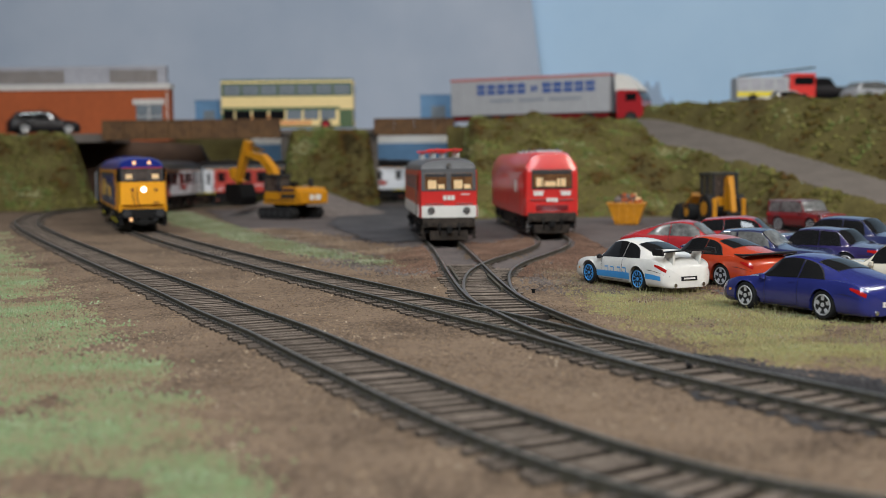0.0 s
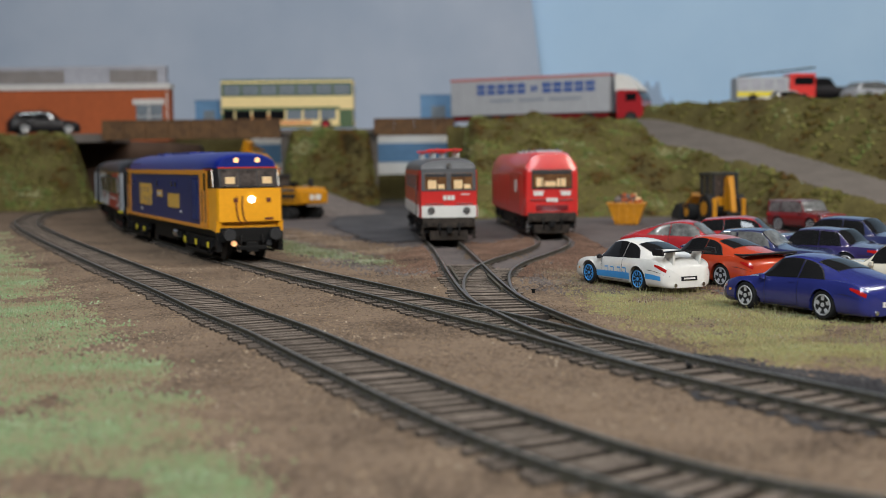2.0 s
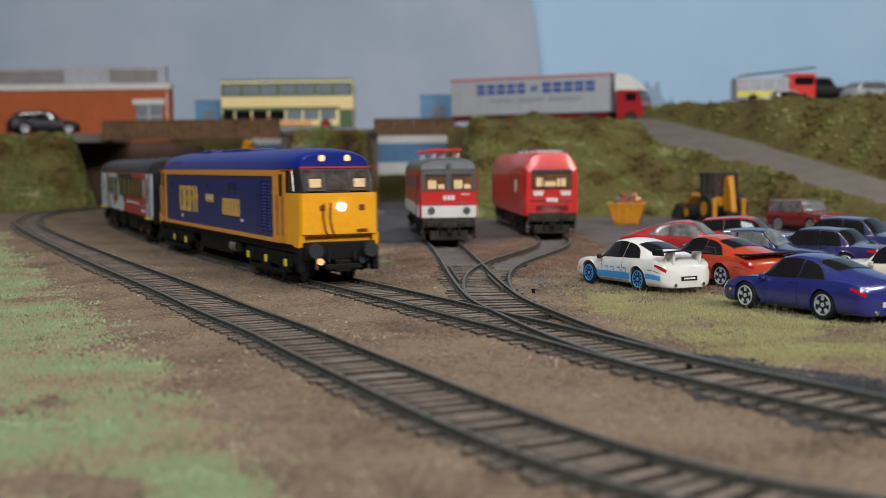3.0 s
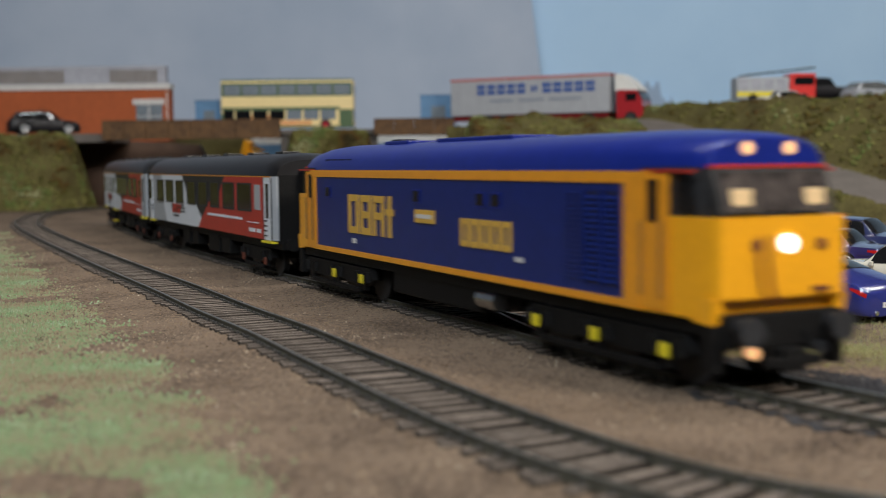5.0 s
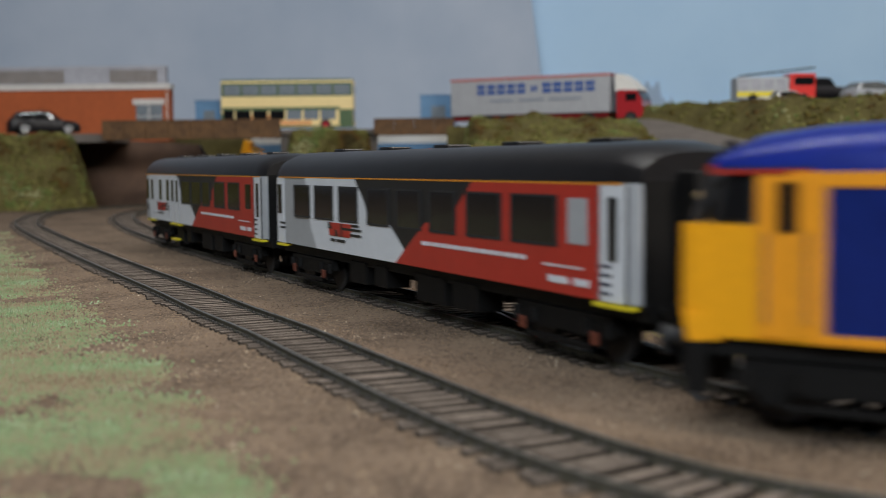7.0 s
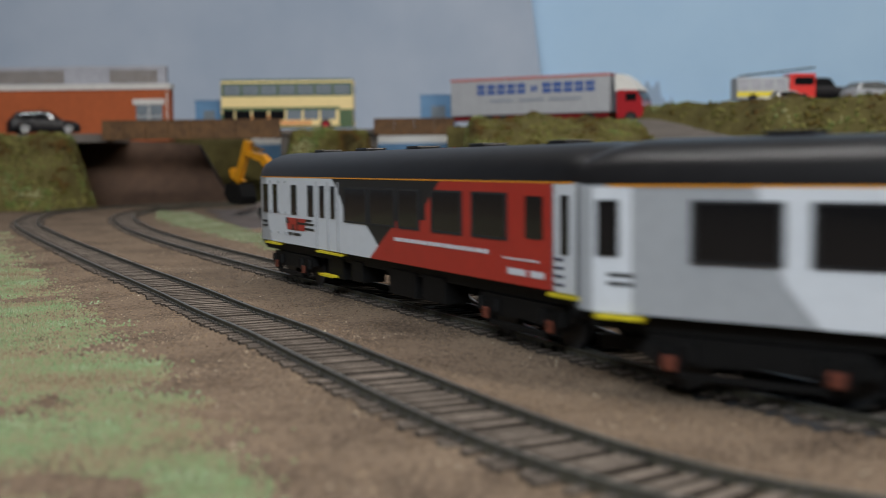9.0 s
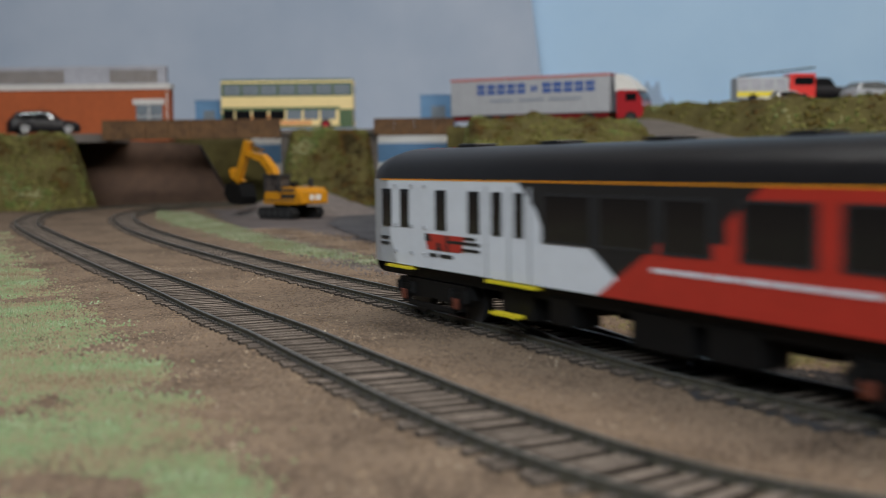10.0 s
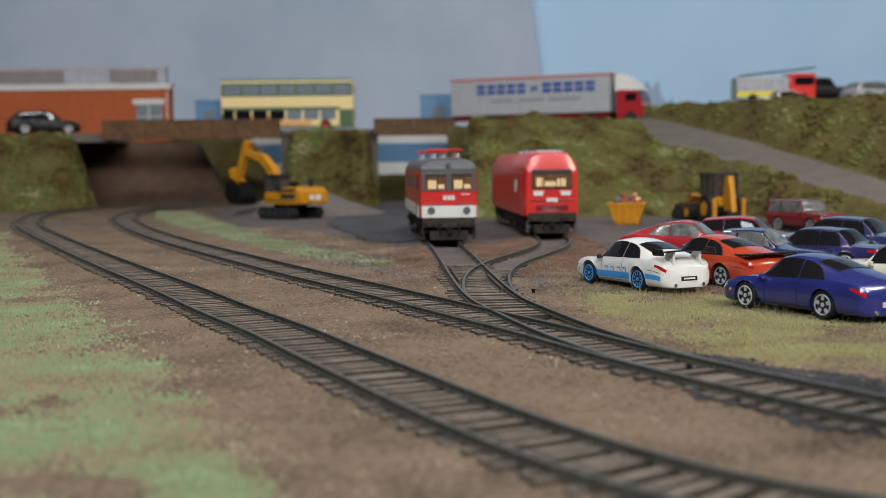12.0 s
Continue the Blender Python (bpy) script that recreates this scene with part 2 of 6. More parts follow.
def box(bm, x0, x1, y0, y1, z0, z1, bevel=0.0):
    vs = [bm.verts.new((x, y, z)) for x in (x0, x1) for y in (y0, y1) for z in (z0, z1)]
    fs = [bm.faces.new([vs[i] for i in f]) for f in ((0, 1, 3, 2), (4, 6, 7, 5), (0, 4, 5, 1), (2, 3, 7, 6), (0, 2, 6, 4), (1, 5, 7, 3))]
    if bevel:
        es = {e for f in fs for e in f.edges}
        bmesh.ops.bevel(bm, geom=list(es), offset=bevel, segments=2, profile=0.6, affect="EDGES")


def loft(bm, rings, closed=True, caps=True):
    rows = [[bm.verts.new(p) for p in r] for r in rings]
    n = len(rows[0])
    for a, b in zip(rows, rows[1:]):
        for i in range(n if closed else n - 1):
            j = (i + 1) % n
            bm.faces.new((a[i], a[j], b[j], b[i]))
    if caps and closed:
        bm.faces.new(rows[0][::-1])
        bm.faces.new(rows[-1])
    return rows


def prism(bm, poly, y0, y1, axis="y"):
    """A flat polygon (x, z) given thickness across y, or (y, z) across x, or (x, y) across z."""
    def p(a, b, c):
        return {"y": (a, c, b), "x": (c, a, b), "z": (a, b, c)}[axis]
    loft(bm, [[p(a, b, y0) for a, b in poly], [p(a, b, y1) for a, b in poly]])


def drum(bm, x, y, z, r, l, axis="y", n=16, r2=None):
    r2 = r if r2 is None else r2
    rings = []
    for k, rr in ((-0.5, r), (0.5, r2)):
        ring = []
        for i in range(n):
            a, b = rr * math.cos(2 * math.pi * i / n), rr * math.sin(2 * math.pi * i / n)
            o = k * l
            ring.append({"y": (x + a, y + o, z + b), "x": (x + o, y + a, z + b), "z": (x + a, y + b, z + o)}[axis])
        rings.append(ring)
    loft(bm, rings)


def tube(bm, pts, r, n=6):
    """A thin bar through the points."""
    rings = []
    pts = [Vector(p) for p in pts]
    for i, p in enumerate(pts):
        d = (pts[min(i + 1, len(pts) - 1)] - pts[max(i - 1, 0)]).normalized()
        s = d.cross(Vector((0, 0, 1)) if abs(d.z) < 0.9 else Vector((1, 0, 0))).normalized()
        u = s.cross(d)
        rings.append([p + r * (math.cos(2 * math.pi * k / n) * s + math.sin(2 * math.pi * k / n) * u) for k in range(n)])
    loft(bm, rings)


def finish(name, bm, smooth=0.0):
    bmesh.ops.recalc_face_normals(bm, faces=bm.faces[:])
    bmesh.ops.scale(bm, vec=(MM, MM, MM), verts=bm.verts[:])
    if smooth:
        for f in bm.faces:
            f.smooth = True
        for e in bm.edges:
            if len(e.link_faces) == 2 and e.calc_face_angle(0.0) > radians(smooth):
                e.smooth = False
    me = bpy.data.meshes.new(name)
    bm.to_mesh(me)
    bm.free()
    return me


def part(name, bm, mat, parent=None, label="", smooth=0.0):
    ob = new(name, finish(name, bm, smooth))
    ob.data.materials.append(mat)
    if parent:
        ob.parent = parent
    if label:
        ob["label"] = label
    return ob


def thing(name, label, category, group="", m=None):
    ob = new(name)
    ob.empty_display_size = 0.01
    tagged(ob, label, category, group)
    if m:
        ob.matrix_basis = m
    return ob


def quick(name, mat, parent, *boxes, bevel=0.0, label=""):
    bm = bmesh.new()
    for b in boxes:
        box(bm, *b, bevel=bevel)
    return part(name, bm, mat, parent, label)


# ---- curves of the tracks ----
def spline(points, step=2.0):
    """Points every step mm along a smooth curve through those given."""
    p = [Vector(q) for q in points]
    p = [2 * p[0] - p[1]] + p + [2 * p[-1] - p[-2]]
    dense = []
    for i in range(1, len(p) - 2):
        a, b, c, d = p[i - 1:i + 3]
        for k in range(40):
            t = k / 40
            dense.append(0.5 * (2 * b + (c - a) * t + (2 * a - 5 * b + 4 * c - d) * t * t + (3 * b - a - 3 * c + d) * t ** 3))
    dense.append(p[-2])
    out, need = [dense[0]], step
    for a, b in zip(dense, dense[1:]):
        l = (b - a).length
        while need <= l:
            out.append(a + (b - a) * (need / l))
            need += step
        need -= l
    for _ in range(12):
        out = [out[0]] + [(a + 2 * b + c) / 4 for a, b, c in zip(out, out[1:], out[2:])] + [out[-1]]
    return out


NEAR_LINE = spline([(420, 55), (190, 100), (100, 130), (62, 148), (42, 162), (28, 178), (17, 195.5), (8.4, 212), (-1, 232), (-12.6, 258.5), (-27, 291), (-46, 335), (-70, 385), (-101, 454), (-149, 556), (-190, 645), (-240, 755), (-290, 868), (-338, 985), (-376, 1110), (-398, 1220), (-394, 1320), (-366, 1400), (-318, 1452), (-245, 1490), (-150, 1512), (100, 1522), (500, 1522)])
MAIN_LINE = spline([(470, 40), (260, 100), (153, 157), (119, 177.5), (98.5, 195), (84, 213), (72.5, 232), (58, 258), (42, 292), (26, 330), (8, 368), (-12, 412), (-36, 462), (-64, 520), (-96, 590), (-130, 665), (-168, 752), (-214, 866), (-248, 962), (-279, 1060), (-302, 1160), (-307, 1260), (-288, 1345), (-236, 1412), (-165, 1450), (-80, 1465), (30, 1468), (300, 1468), (700, 1468)])
SIDING_1 = spline([(58, 258), (45, 291), (33.5, 330), (23.8, 375), (18.6, 402), (15.6, 431), (13.4, 463), (11, 505), (7.8, 571), (4, 640), (-2, 740), (-10, 900)])
SIDING_2 = spline([(18.4, 405), (16.4, 431), (16.4, 455), (17.6, 485), (21.5, 523), (30, 563), (42, 602), (53.5, 640), (62, 680), (66.5, 740), (62, 860), (52, 980)])

# ---- the large structure ----
GROUND_Z = -3.4


def hills(x, y, s, seed=0.0):
    return noise.noise(Vector((x / s, y / s, seed)))


CELLS = {}
for ln in (NEAR_LINE, MAIN_LINE, SIDING_1, SIDING_2):
    for p in ln[::2]:
        CELLS.setdefault((int(p.x // 30), int(p.y // 30)), []).append((p.x, p.y))


def line_gap(x, y):
    """Distance to the nearest track's middle, up to about 30 mm."""
    best, i, j = 900.0, int(x // 30), int(y // 30)
    for a in (i - 1, i, i + 1):
        for b in (j - 1, j, j + 1):
            for px_, py_ in CELLS.get((a, b), ()):
                best = min(best, (px_ - x) ** 2 + (py_ - y) ** 2)
    return math.sqrt(best)


def ground_height(x, y):
    z = GROUND_Z + 0.5 * hills(x, y, 45) + 0.25 * hills(x, y, 9, 3.0) + 0.12 * hills(x, y, 3.5, 5.0)
    g = line_gap(x, y)
    if g < 26:
        k = 1 - max(0.0, (g - 15) / 11.0)
        bed = (-3.9 if g < 8.3 else -2.35) + 0.30 * hills(x, y, 16, 7.0) + 0.22 * hills(x, y, 5, 8.0)
        z = z * (1 - k) + bed * k
    return z


def sheet(name, xs, ys, height, mat, keep=None):
    bm = bmesh.new()
    grid = [[bm.verts.new((x, y, height(x, y))) for x in xs] for y in ys]
    for j in range(len(ys) - 1):
        for i in range(len(xs) - 1):
            if keep is None or keep((xs[i] + xs[i + 1]) / 2, (ys[j] + ys[j + 1]) / 2):
                bm.faces.new((grid[j][i], grid[j][i + 1], grid[j + 1][i + 1], grid[j + 1][i]))
    for v in [v for v in bm.verts if not v.link_faces]:
        bm.verts.remove(v)
    return part(name, bm, mat, smooth=80)


def steps(a, b, n):
    return [a + (b - a) * i / n for i in range(n + 1)]


ground = sheet("ground", steps(-1400, -420, 30)[:-1] + steps(-420, 420, 240) + steps(420, 1400, 30)[1:], steps(-200, 90, 10)[:-1] + steps(90, 700, 220) + steps(700, 1400, 90)[1:] + steps(1400, 2100, 20)[1:], ground_height, EARTH)
tagged(ground, "brown scatter-covered earth baseboard with sparse grit", "ground", kind="structure")

# the darker yard between the sidings and the banks
yard_edge = [(-150, 905), (-95, 800), (-52, 690), (-28, 610), (-4, 560), (30, 545), (52, 522), (60, 512), (92, 470), (104, 435), (124, 372), (200, 350), (520, 335), (520, 1250), (-60, 1480), (-260, 1330)]


def inside(px, py, poly):
    hit = False
    for (ax, ay), (bx, by) in zip(poly, poly[1:] + poly[:1]):
        if (ay > py) != (by > py) and px < (bx - ax) * (py - ay) / (by - ay) + ax:
            hit = not hit
    return hit


yard = sheet("yard", steps(-280, 520, 200), steps(330, 700, 120) + steps(700, 1480, 110)[1:], lambda x, y: ground_height(x, y) + 0.35 + 0.25 * hills(x, y, 20, 9.0), YARD,
             lambda x, y: inside(x + 9 * hills(x, y, 14, 2.0), y + 14 * hills(x, y, 18, 4.0), yard_edge))
tagged(yard, "grey-brown gravelled yard surface", "ground", kind="structure")


patch_edge = [(-90, 960), (-104, 1340), (-60, 1372), (-30, 1372), (-22, 1000), (-16, 735), (-44, 748), (-58, 800)]
dark_patch = sheet("ash_patch", steps(-130, 0, 60), steps(700, 1380, 110), lambda x, y: ground_height(x, y) + 0.9 + 0.25 * hills(x, y, 20, 9.0), YARDASH, lambda x, y: inside(x + 7 * hills(x, y, 14, 2.0), y + 12 * hills(x, y, 18, 4.0), patch_edge))
tagged(dark_patch, "dark grey ash patch beside the electric locomotive", "ground", kind="structure")


ash = sheet("ash_bed", steps(40, 240, 80), steps(110, 310, 80), lambda x, y: ground_height(x, y) + 0.22, ASH, lambda x, y: y > 60 and min((p.x - x) ** 2 + (p.y - y) ** 2 for p in MAIN_LINE[:270:3]) < (14.5 + 3 * hills(x, y, 14, 3.0)) ** 2 and x + 12 * hills(x, y, 12, 6.0) > 50)
tagged(ash, "dark grey ash spread along the main line", "ground", kind="structure")


def nrm(curve, i):
    a, b = curve[max(i - 1, 0)], curve[min(i + 1, len(curve) - 1)]
    t = (b - a).normalized()
    return t, Vector((-t.y, t.x))


HALF = 8.8


def rail_mesh(bm, curve, side, i0, i1, dz=0.0, off=0.0):
    prof = [(-0.7, -1.9), (0.7, -1.9), (0.7, -1.5), (0.3, -1.25), (0.3, -0.65), (0.5, -0.5), (0.5, -0.08), (0.4, 0.0), (-0.4, 0.0), (-0.5, -0.08), (-0.5, -0.5), (-0.3, -0.65), (-0.3, -1.25), (-0.7, -1.5)]
    rings = []
    for i in range(i0, i1, 3):
        c, (t, n) = curve[i], nrm(curve, i)
        rings.append([(c.x + n.x * (side * HALF + off + a), c.y + n.y * (side * HALF + off + a), b + dz) for a, b in prof])
    loft(bm, rings)


sleeper_bm = bmesh.new()
box(sleeper_bm, -1.3, 1.3, -13.2, 13.2, -4.2, -1.4, bevel=0.25)
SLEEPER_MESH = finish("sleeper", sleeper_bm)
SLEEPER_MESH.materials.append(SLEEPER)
SLEEPER_MESH.materials.append(SLEEPER_SHADE)
# tops keep the sleeper colour, other faces take the painted shade
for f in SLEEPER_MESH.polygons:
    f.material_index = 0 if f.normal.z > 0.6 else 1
chair_bm = bmesh.new()
for sgn in (-1, 1):
    for o in (-1.5, 1.5):
        box(chair_bm, -0.7, 0.7, sgn * HALF + o * 0.7 - 0.4, sgn * HALF + o * 0.7 + 0.4, -1.6, -1.0)
CHAIR_MESH = finish("rail_chairs", chair_bm)
CHAIR_MESH.materials.append(CHAIR)


def track(label, curve, dz, skip=lambda c: False, pitch=5.3, i0=0, i1=None, ends=(0, 0)):
    i1 = len(curve) if i1 is None else i1
    ob = thing("railway_track", label, "railway track")
    ob["kind"] = "structure"
    for side in (-1, 1):
        bm = bmesh.new()
        rail_mesh(bm, curve, side, i0 + (ends[0] if side < 0 else 0), i1 - (ends[1] if side < 0 else 0), dz)
        r_ob = part("rail", bm, RAIL, ob, "dull blackened steel rail with worn top", smooth=40)
        r_ob.data.materials.append(RAILTOP)
        for f in r_ob.data.polygons:
            if f.normal.z > 0.6 and f.center.z > (dz - 0.2) * MM:
                f.material_index = 1
    s, rnd, count = i0 * 2.0, random.Random(5), 0
    while s < (i1 - 2) * 2.0 and count < 295:
        i = int(s / 2.0)
        c, (t, n) = curve[i], nrm(curve, i)
        if not skip(c):
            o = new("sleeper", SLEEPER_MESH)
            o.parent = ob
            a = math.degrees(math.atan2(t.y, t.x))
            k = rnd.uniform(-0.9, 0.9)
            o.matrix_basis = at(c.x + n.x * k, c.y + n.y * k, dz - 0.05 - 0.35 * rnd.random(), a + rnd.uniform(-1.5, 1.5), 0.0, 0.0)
            if c.y < 900:
                o = new("rail_chair", CHAIR_MESH)
                o.parent = ob
                o.matrix_basis = at(c.x, c.y, dz, a)
            count += 1
        s += pitch
    return ob


# ---- the train: local x forward, z up from the rail tops ----
def roof_ring(x, w, cant, top):
    pts = []
    for k in range(0, 13):
        a = math.pi * k / 12
        c = math.cos(a)
        pts.append((x, -w * math.copysign(abs(c) ** 0.75, c), cant + (top - cant) * math.sin(a) ** 0.8))
    return pts


def wheel_at(parent, x, z, y, r=5.6, mat=DARK):
    bm = bmesh.new()
    drum(bm, x, y, z, r, 2.6, n=20)
    drum(bm, x, y - math.copysign(1.2, -y), z, r + 0.8, 0.6, n=20)
    return part("wheel", bm, mat, parent, smooth=40)


def panel(bm, poly, y, t=0.3):
    """A thin raised panel on the side at y, poly in (x, z)."""
    prism(bm, poly, y, y + math.copysign(t, y))


def rect(x0, x1, z0, z1):
    return [(x0, z0), (x1, z0), (x1, z1), (x0, z1)]


def bogie(parent, x0, axles, r, dots, mat_dots, width=15.5, lift=0.0):
    bm = bmesh.new()
    a, b = min(axles), max(axles)
    for s in (-1, 1):
        prism(bm, [(x0 + a - 8, 7), (x0 + a - 5, 10.5), (x0 + b + 5, 10.5), (x0 + b + 8, 7), (x0 + b + 3, 4.5), (x0 + (a + b) / 2, 5.5), (x0 + a - 3, 4.5)], s * (width - 2.2), s * width)
        for q in axles:
            box(bm, x0 + q - 2.2, x0 + q + 2.2, s * width - 0.4, s * width + 0.9, 3.2, 8.5)
            for e in (-4.5, 4.5):
                drum(bm, x0 + q + e, s * (width + 0.2), 7.6, 1.2, 3.4, axis="z", n=8)
        box(bm, x0 + a + 2, x0 + b - 2, s * width - 1, s * width + 0.6, 2.4, 3.6)
    box(bm, x0 + a, x0 + b, -12, 12, 6, 12)
    bog = part("bogie", bm, BLACK, parent, "black bogie frame")
    for q in axles:
        for s in (-1, 1):
            wheel_at(bog, x0 + q, r, s * HALF * 0.93, r)
            if q in dots:
                bm = bmesh.new()
                box(bm, x0 + q - 1.5, x0 + q + 1.5, s * (width + 0.9), s * (width + 1.5), 3.9 + lift, 6.9 + lift, bevel=0.25)
                part("axlebox", bm, mat_dots, bog, "painted axlebox cover")
    return bog


def diesel_loco():
    loco = thing("diesel_locomotive", "blue and yellow six-axle diesel locomotive with lit headlight", "locomotive")
    W, SILL, CANT, TOP, L = 17.2, 14.3, 43.0, 52.0, 131.0
    bm = bmesh.new()
    st = [(-L + 24, W), (L - 24, W)]
    loft(bm, [[(x, -w, SILL), (x, -w, CANT), (x, w, CANT), (x, w, SILL)] for x, w in st])
    part("body", bm, BLUE, loco)
    bm = bmesh.new()
    rs = [(-L + 5, 13.6, 44.0, 46.5), (-L + 12, 15.2, 43.4, 50.0), (-L + 24, 16.9, CANT, 51.4), (-L + 40, W, CANT, TOP), (L - 40, W, CANT, TOP), (L - 24, 16.9, CANT, 51.8), (L - 11, 15.6, 43.4, 51.0), (L - 6.2, 14.6, 43.8, 50.2), (L - 5.2, 13.8, 44.0, 49.6)]
    loft(bm, [roof_ring(*r) for r in rs])
    roof = part("roof", bm, ROOFBLUE, loco, "glossy blue roof", smooth=50)
    quick("roof_hatch", ROOFBLUE, roof, (-60, -40, -8, 8, 51.2, 52.6), (-20, 30, -7, 7, 51.4, 52.7), bevel=0.4)
    quick("exhaust_port", DARK, roof, (-66, -58, -3, 3, 51.6, 53.4), bevel=0.3)
    for s in (-1, 1):
        quick("roof_grille", LOUVRE, roof, *[(-96 + 7 * k, -90.5 + 7 * k, s * 15.9 - 0.6, s * 15.9 + 0.6, 44.6, 47.0) for k in range(4)])
    # cabs
    for d in (1, -1):
        bm = bmesh.new()
        A, B = d * (L - 24), d * L
        loft(bm, [[(x, -w, z0), (x, -w, 34.2), (x, w, 34.2), (x, w, z0)] for x, w, z0 in ((A, W + 0.05, SILL), (d * (L - 8), 16.6, SILL), (d * (L - 3.4), 16.0, SILL), (d * (L - 3.3), 16.0, 17.6), (d * (L - 1.0), 15.7, 17.8), (B, 15.0, 18.4))])
        cab = part("cab", bm, YELLOW, loco, "warning-yellow cab front", smooth=30)
        for s in (-1, 1):
            bm = bmesh.new()
            prism(bm, [(d * (L - 8), SILL - 0.6), (d * (L - 1.6), 13.2), (d * (L - 0.6), 18.4), (d * (L - 8), 18.4)], s * 13.9, s * 16.3)
            part("corner_skirt", bm, YELLOW, cab)
        bm = bmesh.new()
        loft(bm, [[(x, -w, 34.2), (x, -w, 44.0), (x, w, 44.0), (x, w, 34.2)] for x, w in ((A, W), (d * (L - 12), 16.2), (d * (L - 5.5), 14.2))])
        part("cab_window_band", bm, DARK, cab, "black window surround")
        bm = bmesh.new()
        loft(bm, [[(d * (L - 5), y0, 43.8), (d * (L - 5), y1, 43.8), (d * (L - 1.4), y1 * .985, 34.6), (d * (L - 1.4), y0 * .985, 34.6)] for y0, y1 in ((-14.2, 14.2),)] + [[(d * (L - 6.5), -14.2, 43.8), (d * (L - 6.5), 14.2, 43.8), (d * (L - 3), 14.2, 34.6), (d * (L - 3), -14.2, 34.6)]])
        part("windscreen_frame", bm, DARK, cab)
        for y0, y1 in ((-13.2, -4.6), (-4.0, 4.0), (4.6, 13.2)):
            bm = bmesh.new()
            loft(bm, [[(d * (L - 4.6 + o), y0, 43.0), (d * (L - 4.6 + o), y1, 43.0), (d * (L - 1.5 + o), y1, 35.3), (d * (L - 1.5 + o), y0, 35.3)] for o in (0.0, 0.5)])
            part("windscreen", bm, CABGLASS, cab, "cab windscreen with pale seats behind")
        quick("cab_seat", CREAMIN, cab, *[(d * (L - 1.9) - 0.5, d * (L - 1.9) + 0.5, q, q + 4.6, 36.2, 39.6) for q in (-11.4, 6.6)], bevel=0.3, label="pale cab interior behind the glass")
        quick("red_line", RED, cab, (d * (L - 5.2) - 0.6, d * (L - 5.2) + 0.6, -14.3, 14.3, 43.7, 44.4), *[(min(d * (L - 24), d * (L - 6)), max(d * (L - 24), d * (L - 6)), q - 0.3, q + 0.3, 42.9, 43.5) for q in (-17.1, 17.1)], label="thin red cantrail line")
        quick("wiper", STEEL, cab, (d * (L - 1.1) - .3, d * (L - 1.1) + .3, -12, -5, 35.0, 35.5), (d * (L - 1.1) - .3, d * (L - 1.1) + .3, 5, 12, 35.0, 35.5))
        for s in (-1, 1):
            bm = bmesh.new()
            panel(bm, [(d * (L - 13.5), 35), (d * (L - 7), 35), (d * (L - 9), 43), (d * (L - 13.5), 43)], s * 15.95, 0.35)
            part("cab_side_window", bm, GLASS, cab)
            bm = bmesh.new()
            panel(bm, rect(min(d * (L - 24), d * (L - 14.5)), max(d * (L - 24), d * (L - 14.5)), 15, 42.6), s * 17.05, 0.35)
            door = part("cab_door", bm, ORANGE, cab, "orange-yellow cab door")
            bm = bmesh.new()
            panel(bm, rect(min(d * (L - 21.5), d * (L - 18)), max(d * (L - 21.5), d * (L - 18)), 33, 41.5), s * 17.4, 0.3)
            part("door_window", bm, GLASS, door)
            bm = bmesh.new()
            for q in (L - 23.2, L - 16.2):
                tube(bm, [(d * q, s * 18.0, 17.5), (d * q, s * 18.0, 33)], 0.3)
            part("handrail", bm, STEEL, door, "pale steel handrail")
        # nose fittings
        bm = bmesh.new()
        drum(bm, B + d * 0.3, 0.6, 28.9, 1.75, 1.2, axis="x", n=18)
        part("headlight", bm, LAMPW if d > 0 else GLASS, cab, "round white headlight")
        bm = bmesh.new()
        for q in (-5.2, 5.2):
            drum(bm, d * (L - 5.6), q, 47.6, 1.3, 1.6, axis="x", n=14)
        part("marker_light", bm, LAMPY if d > 0 else GLASS, cab, "glowing orange marker lamps")
        bm = bmesh.new()
        for q in (-7, 9):
            box(bm, B - .2, B + .5 * d + .2, q - 1, q + 1, 27.6, 29.6, bevel=0.2)
        box(bm, B - .2, B + .5 * d + .2, 7, 11, 19.2, 20.2)
        part("nose_socket", bm, RUST, cab, "orange-brown control sockets")
        bm = bmesh.new()
        for q in (-6.6, -3.8):
            tube(bm, [(B + d * .5, q, 30.5), (B + d * .9, q - .4, 25), (B + d * .8, q + .5, 20), (B + d * .8, q + 1.8, 17.6)], 0.32)
        part("brake_hose", bm, RUST, cab)
        quick("buffer_beam", BLACK, loco, (B - d * 3 if d > 0 else B - 0.4, B + 0.4 if d > 0 else B - d * 3, -14.6, 14.6, 8.6, 15.4), bevel=0.4)
        for s in (-1, 1):
            bm = bmesh.new()
            drum(bm, B + d * 2.0, s * 11.2, 13.2, 1.5, 4.0, axis="x", n=12)
            drum(bm, B + d * 4.3, s * 11.2, 12.4, 2.9, 0.9, axis="x", n=18)
            part("buffer", bm, DARK, loco, "round dark buffer", smooth=40)
            bm = bmesh.new()
            drum(bm, B + d * 0.9, s * 8.5, 8.0, 1.3, 1.4, axis="x", n=12)
            part("tail_lamp", bm, LAMPY if (d > 0 and s < 0) else DARK, loco)
            bm = bmesh.new()
            tube(bm, [(B + d, s * 5, 12), (B + d * 2, s * 5.4, 8), (B + d * 1.2, s * 5, 4.5)], 0.5)
            part("air_hose", bm, BLACK, loco)
            quick("cab_step", BLACK, loco, (min(d * (L - 5), d * (L - 1)), max(d * (L - 5), d * (L - 1)), s * 15 - 1.2, s * 15 + 1.2, 4.0, 13.5), bevel=0.3)
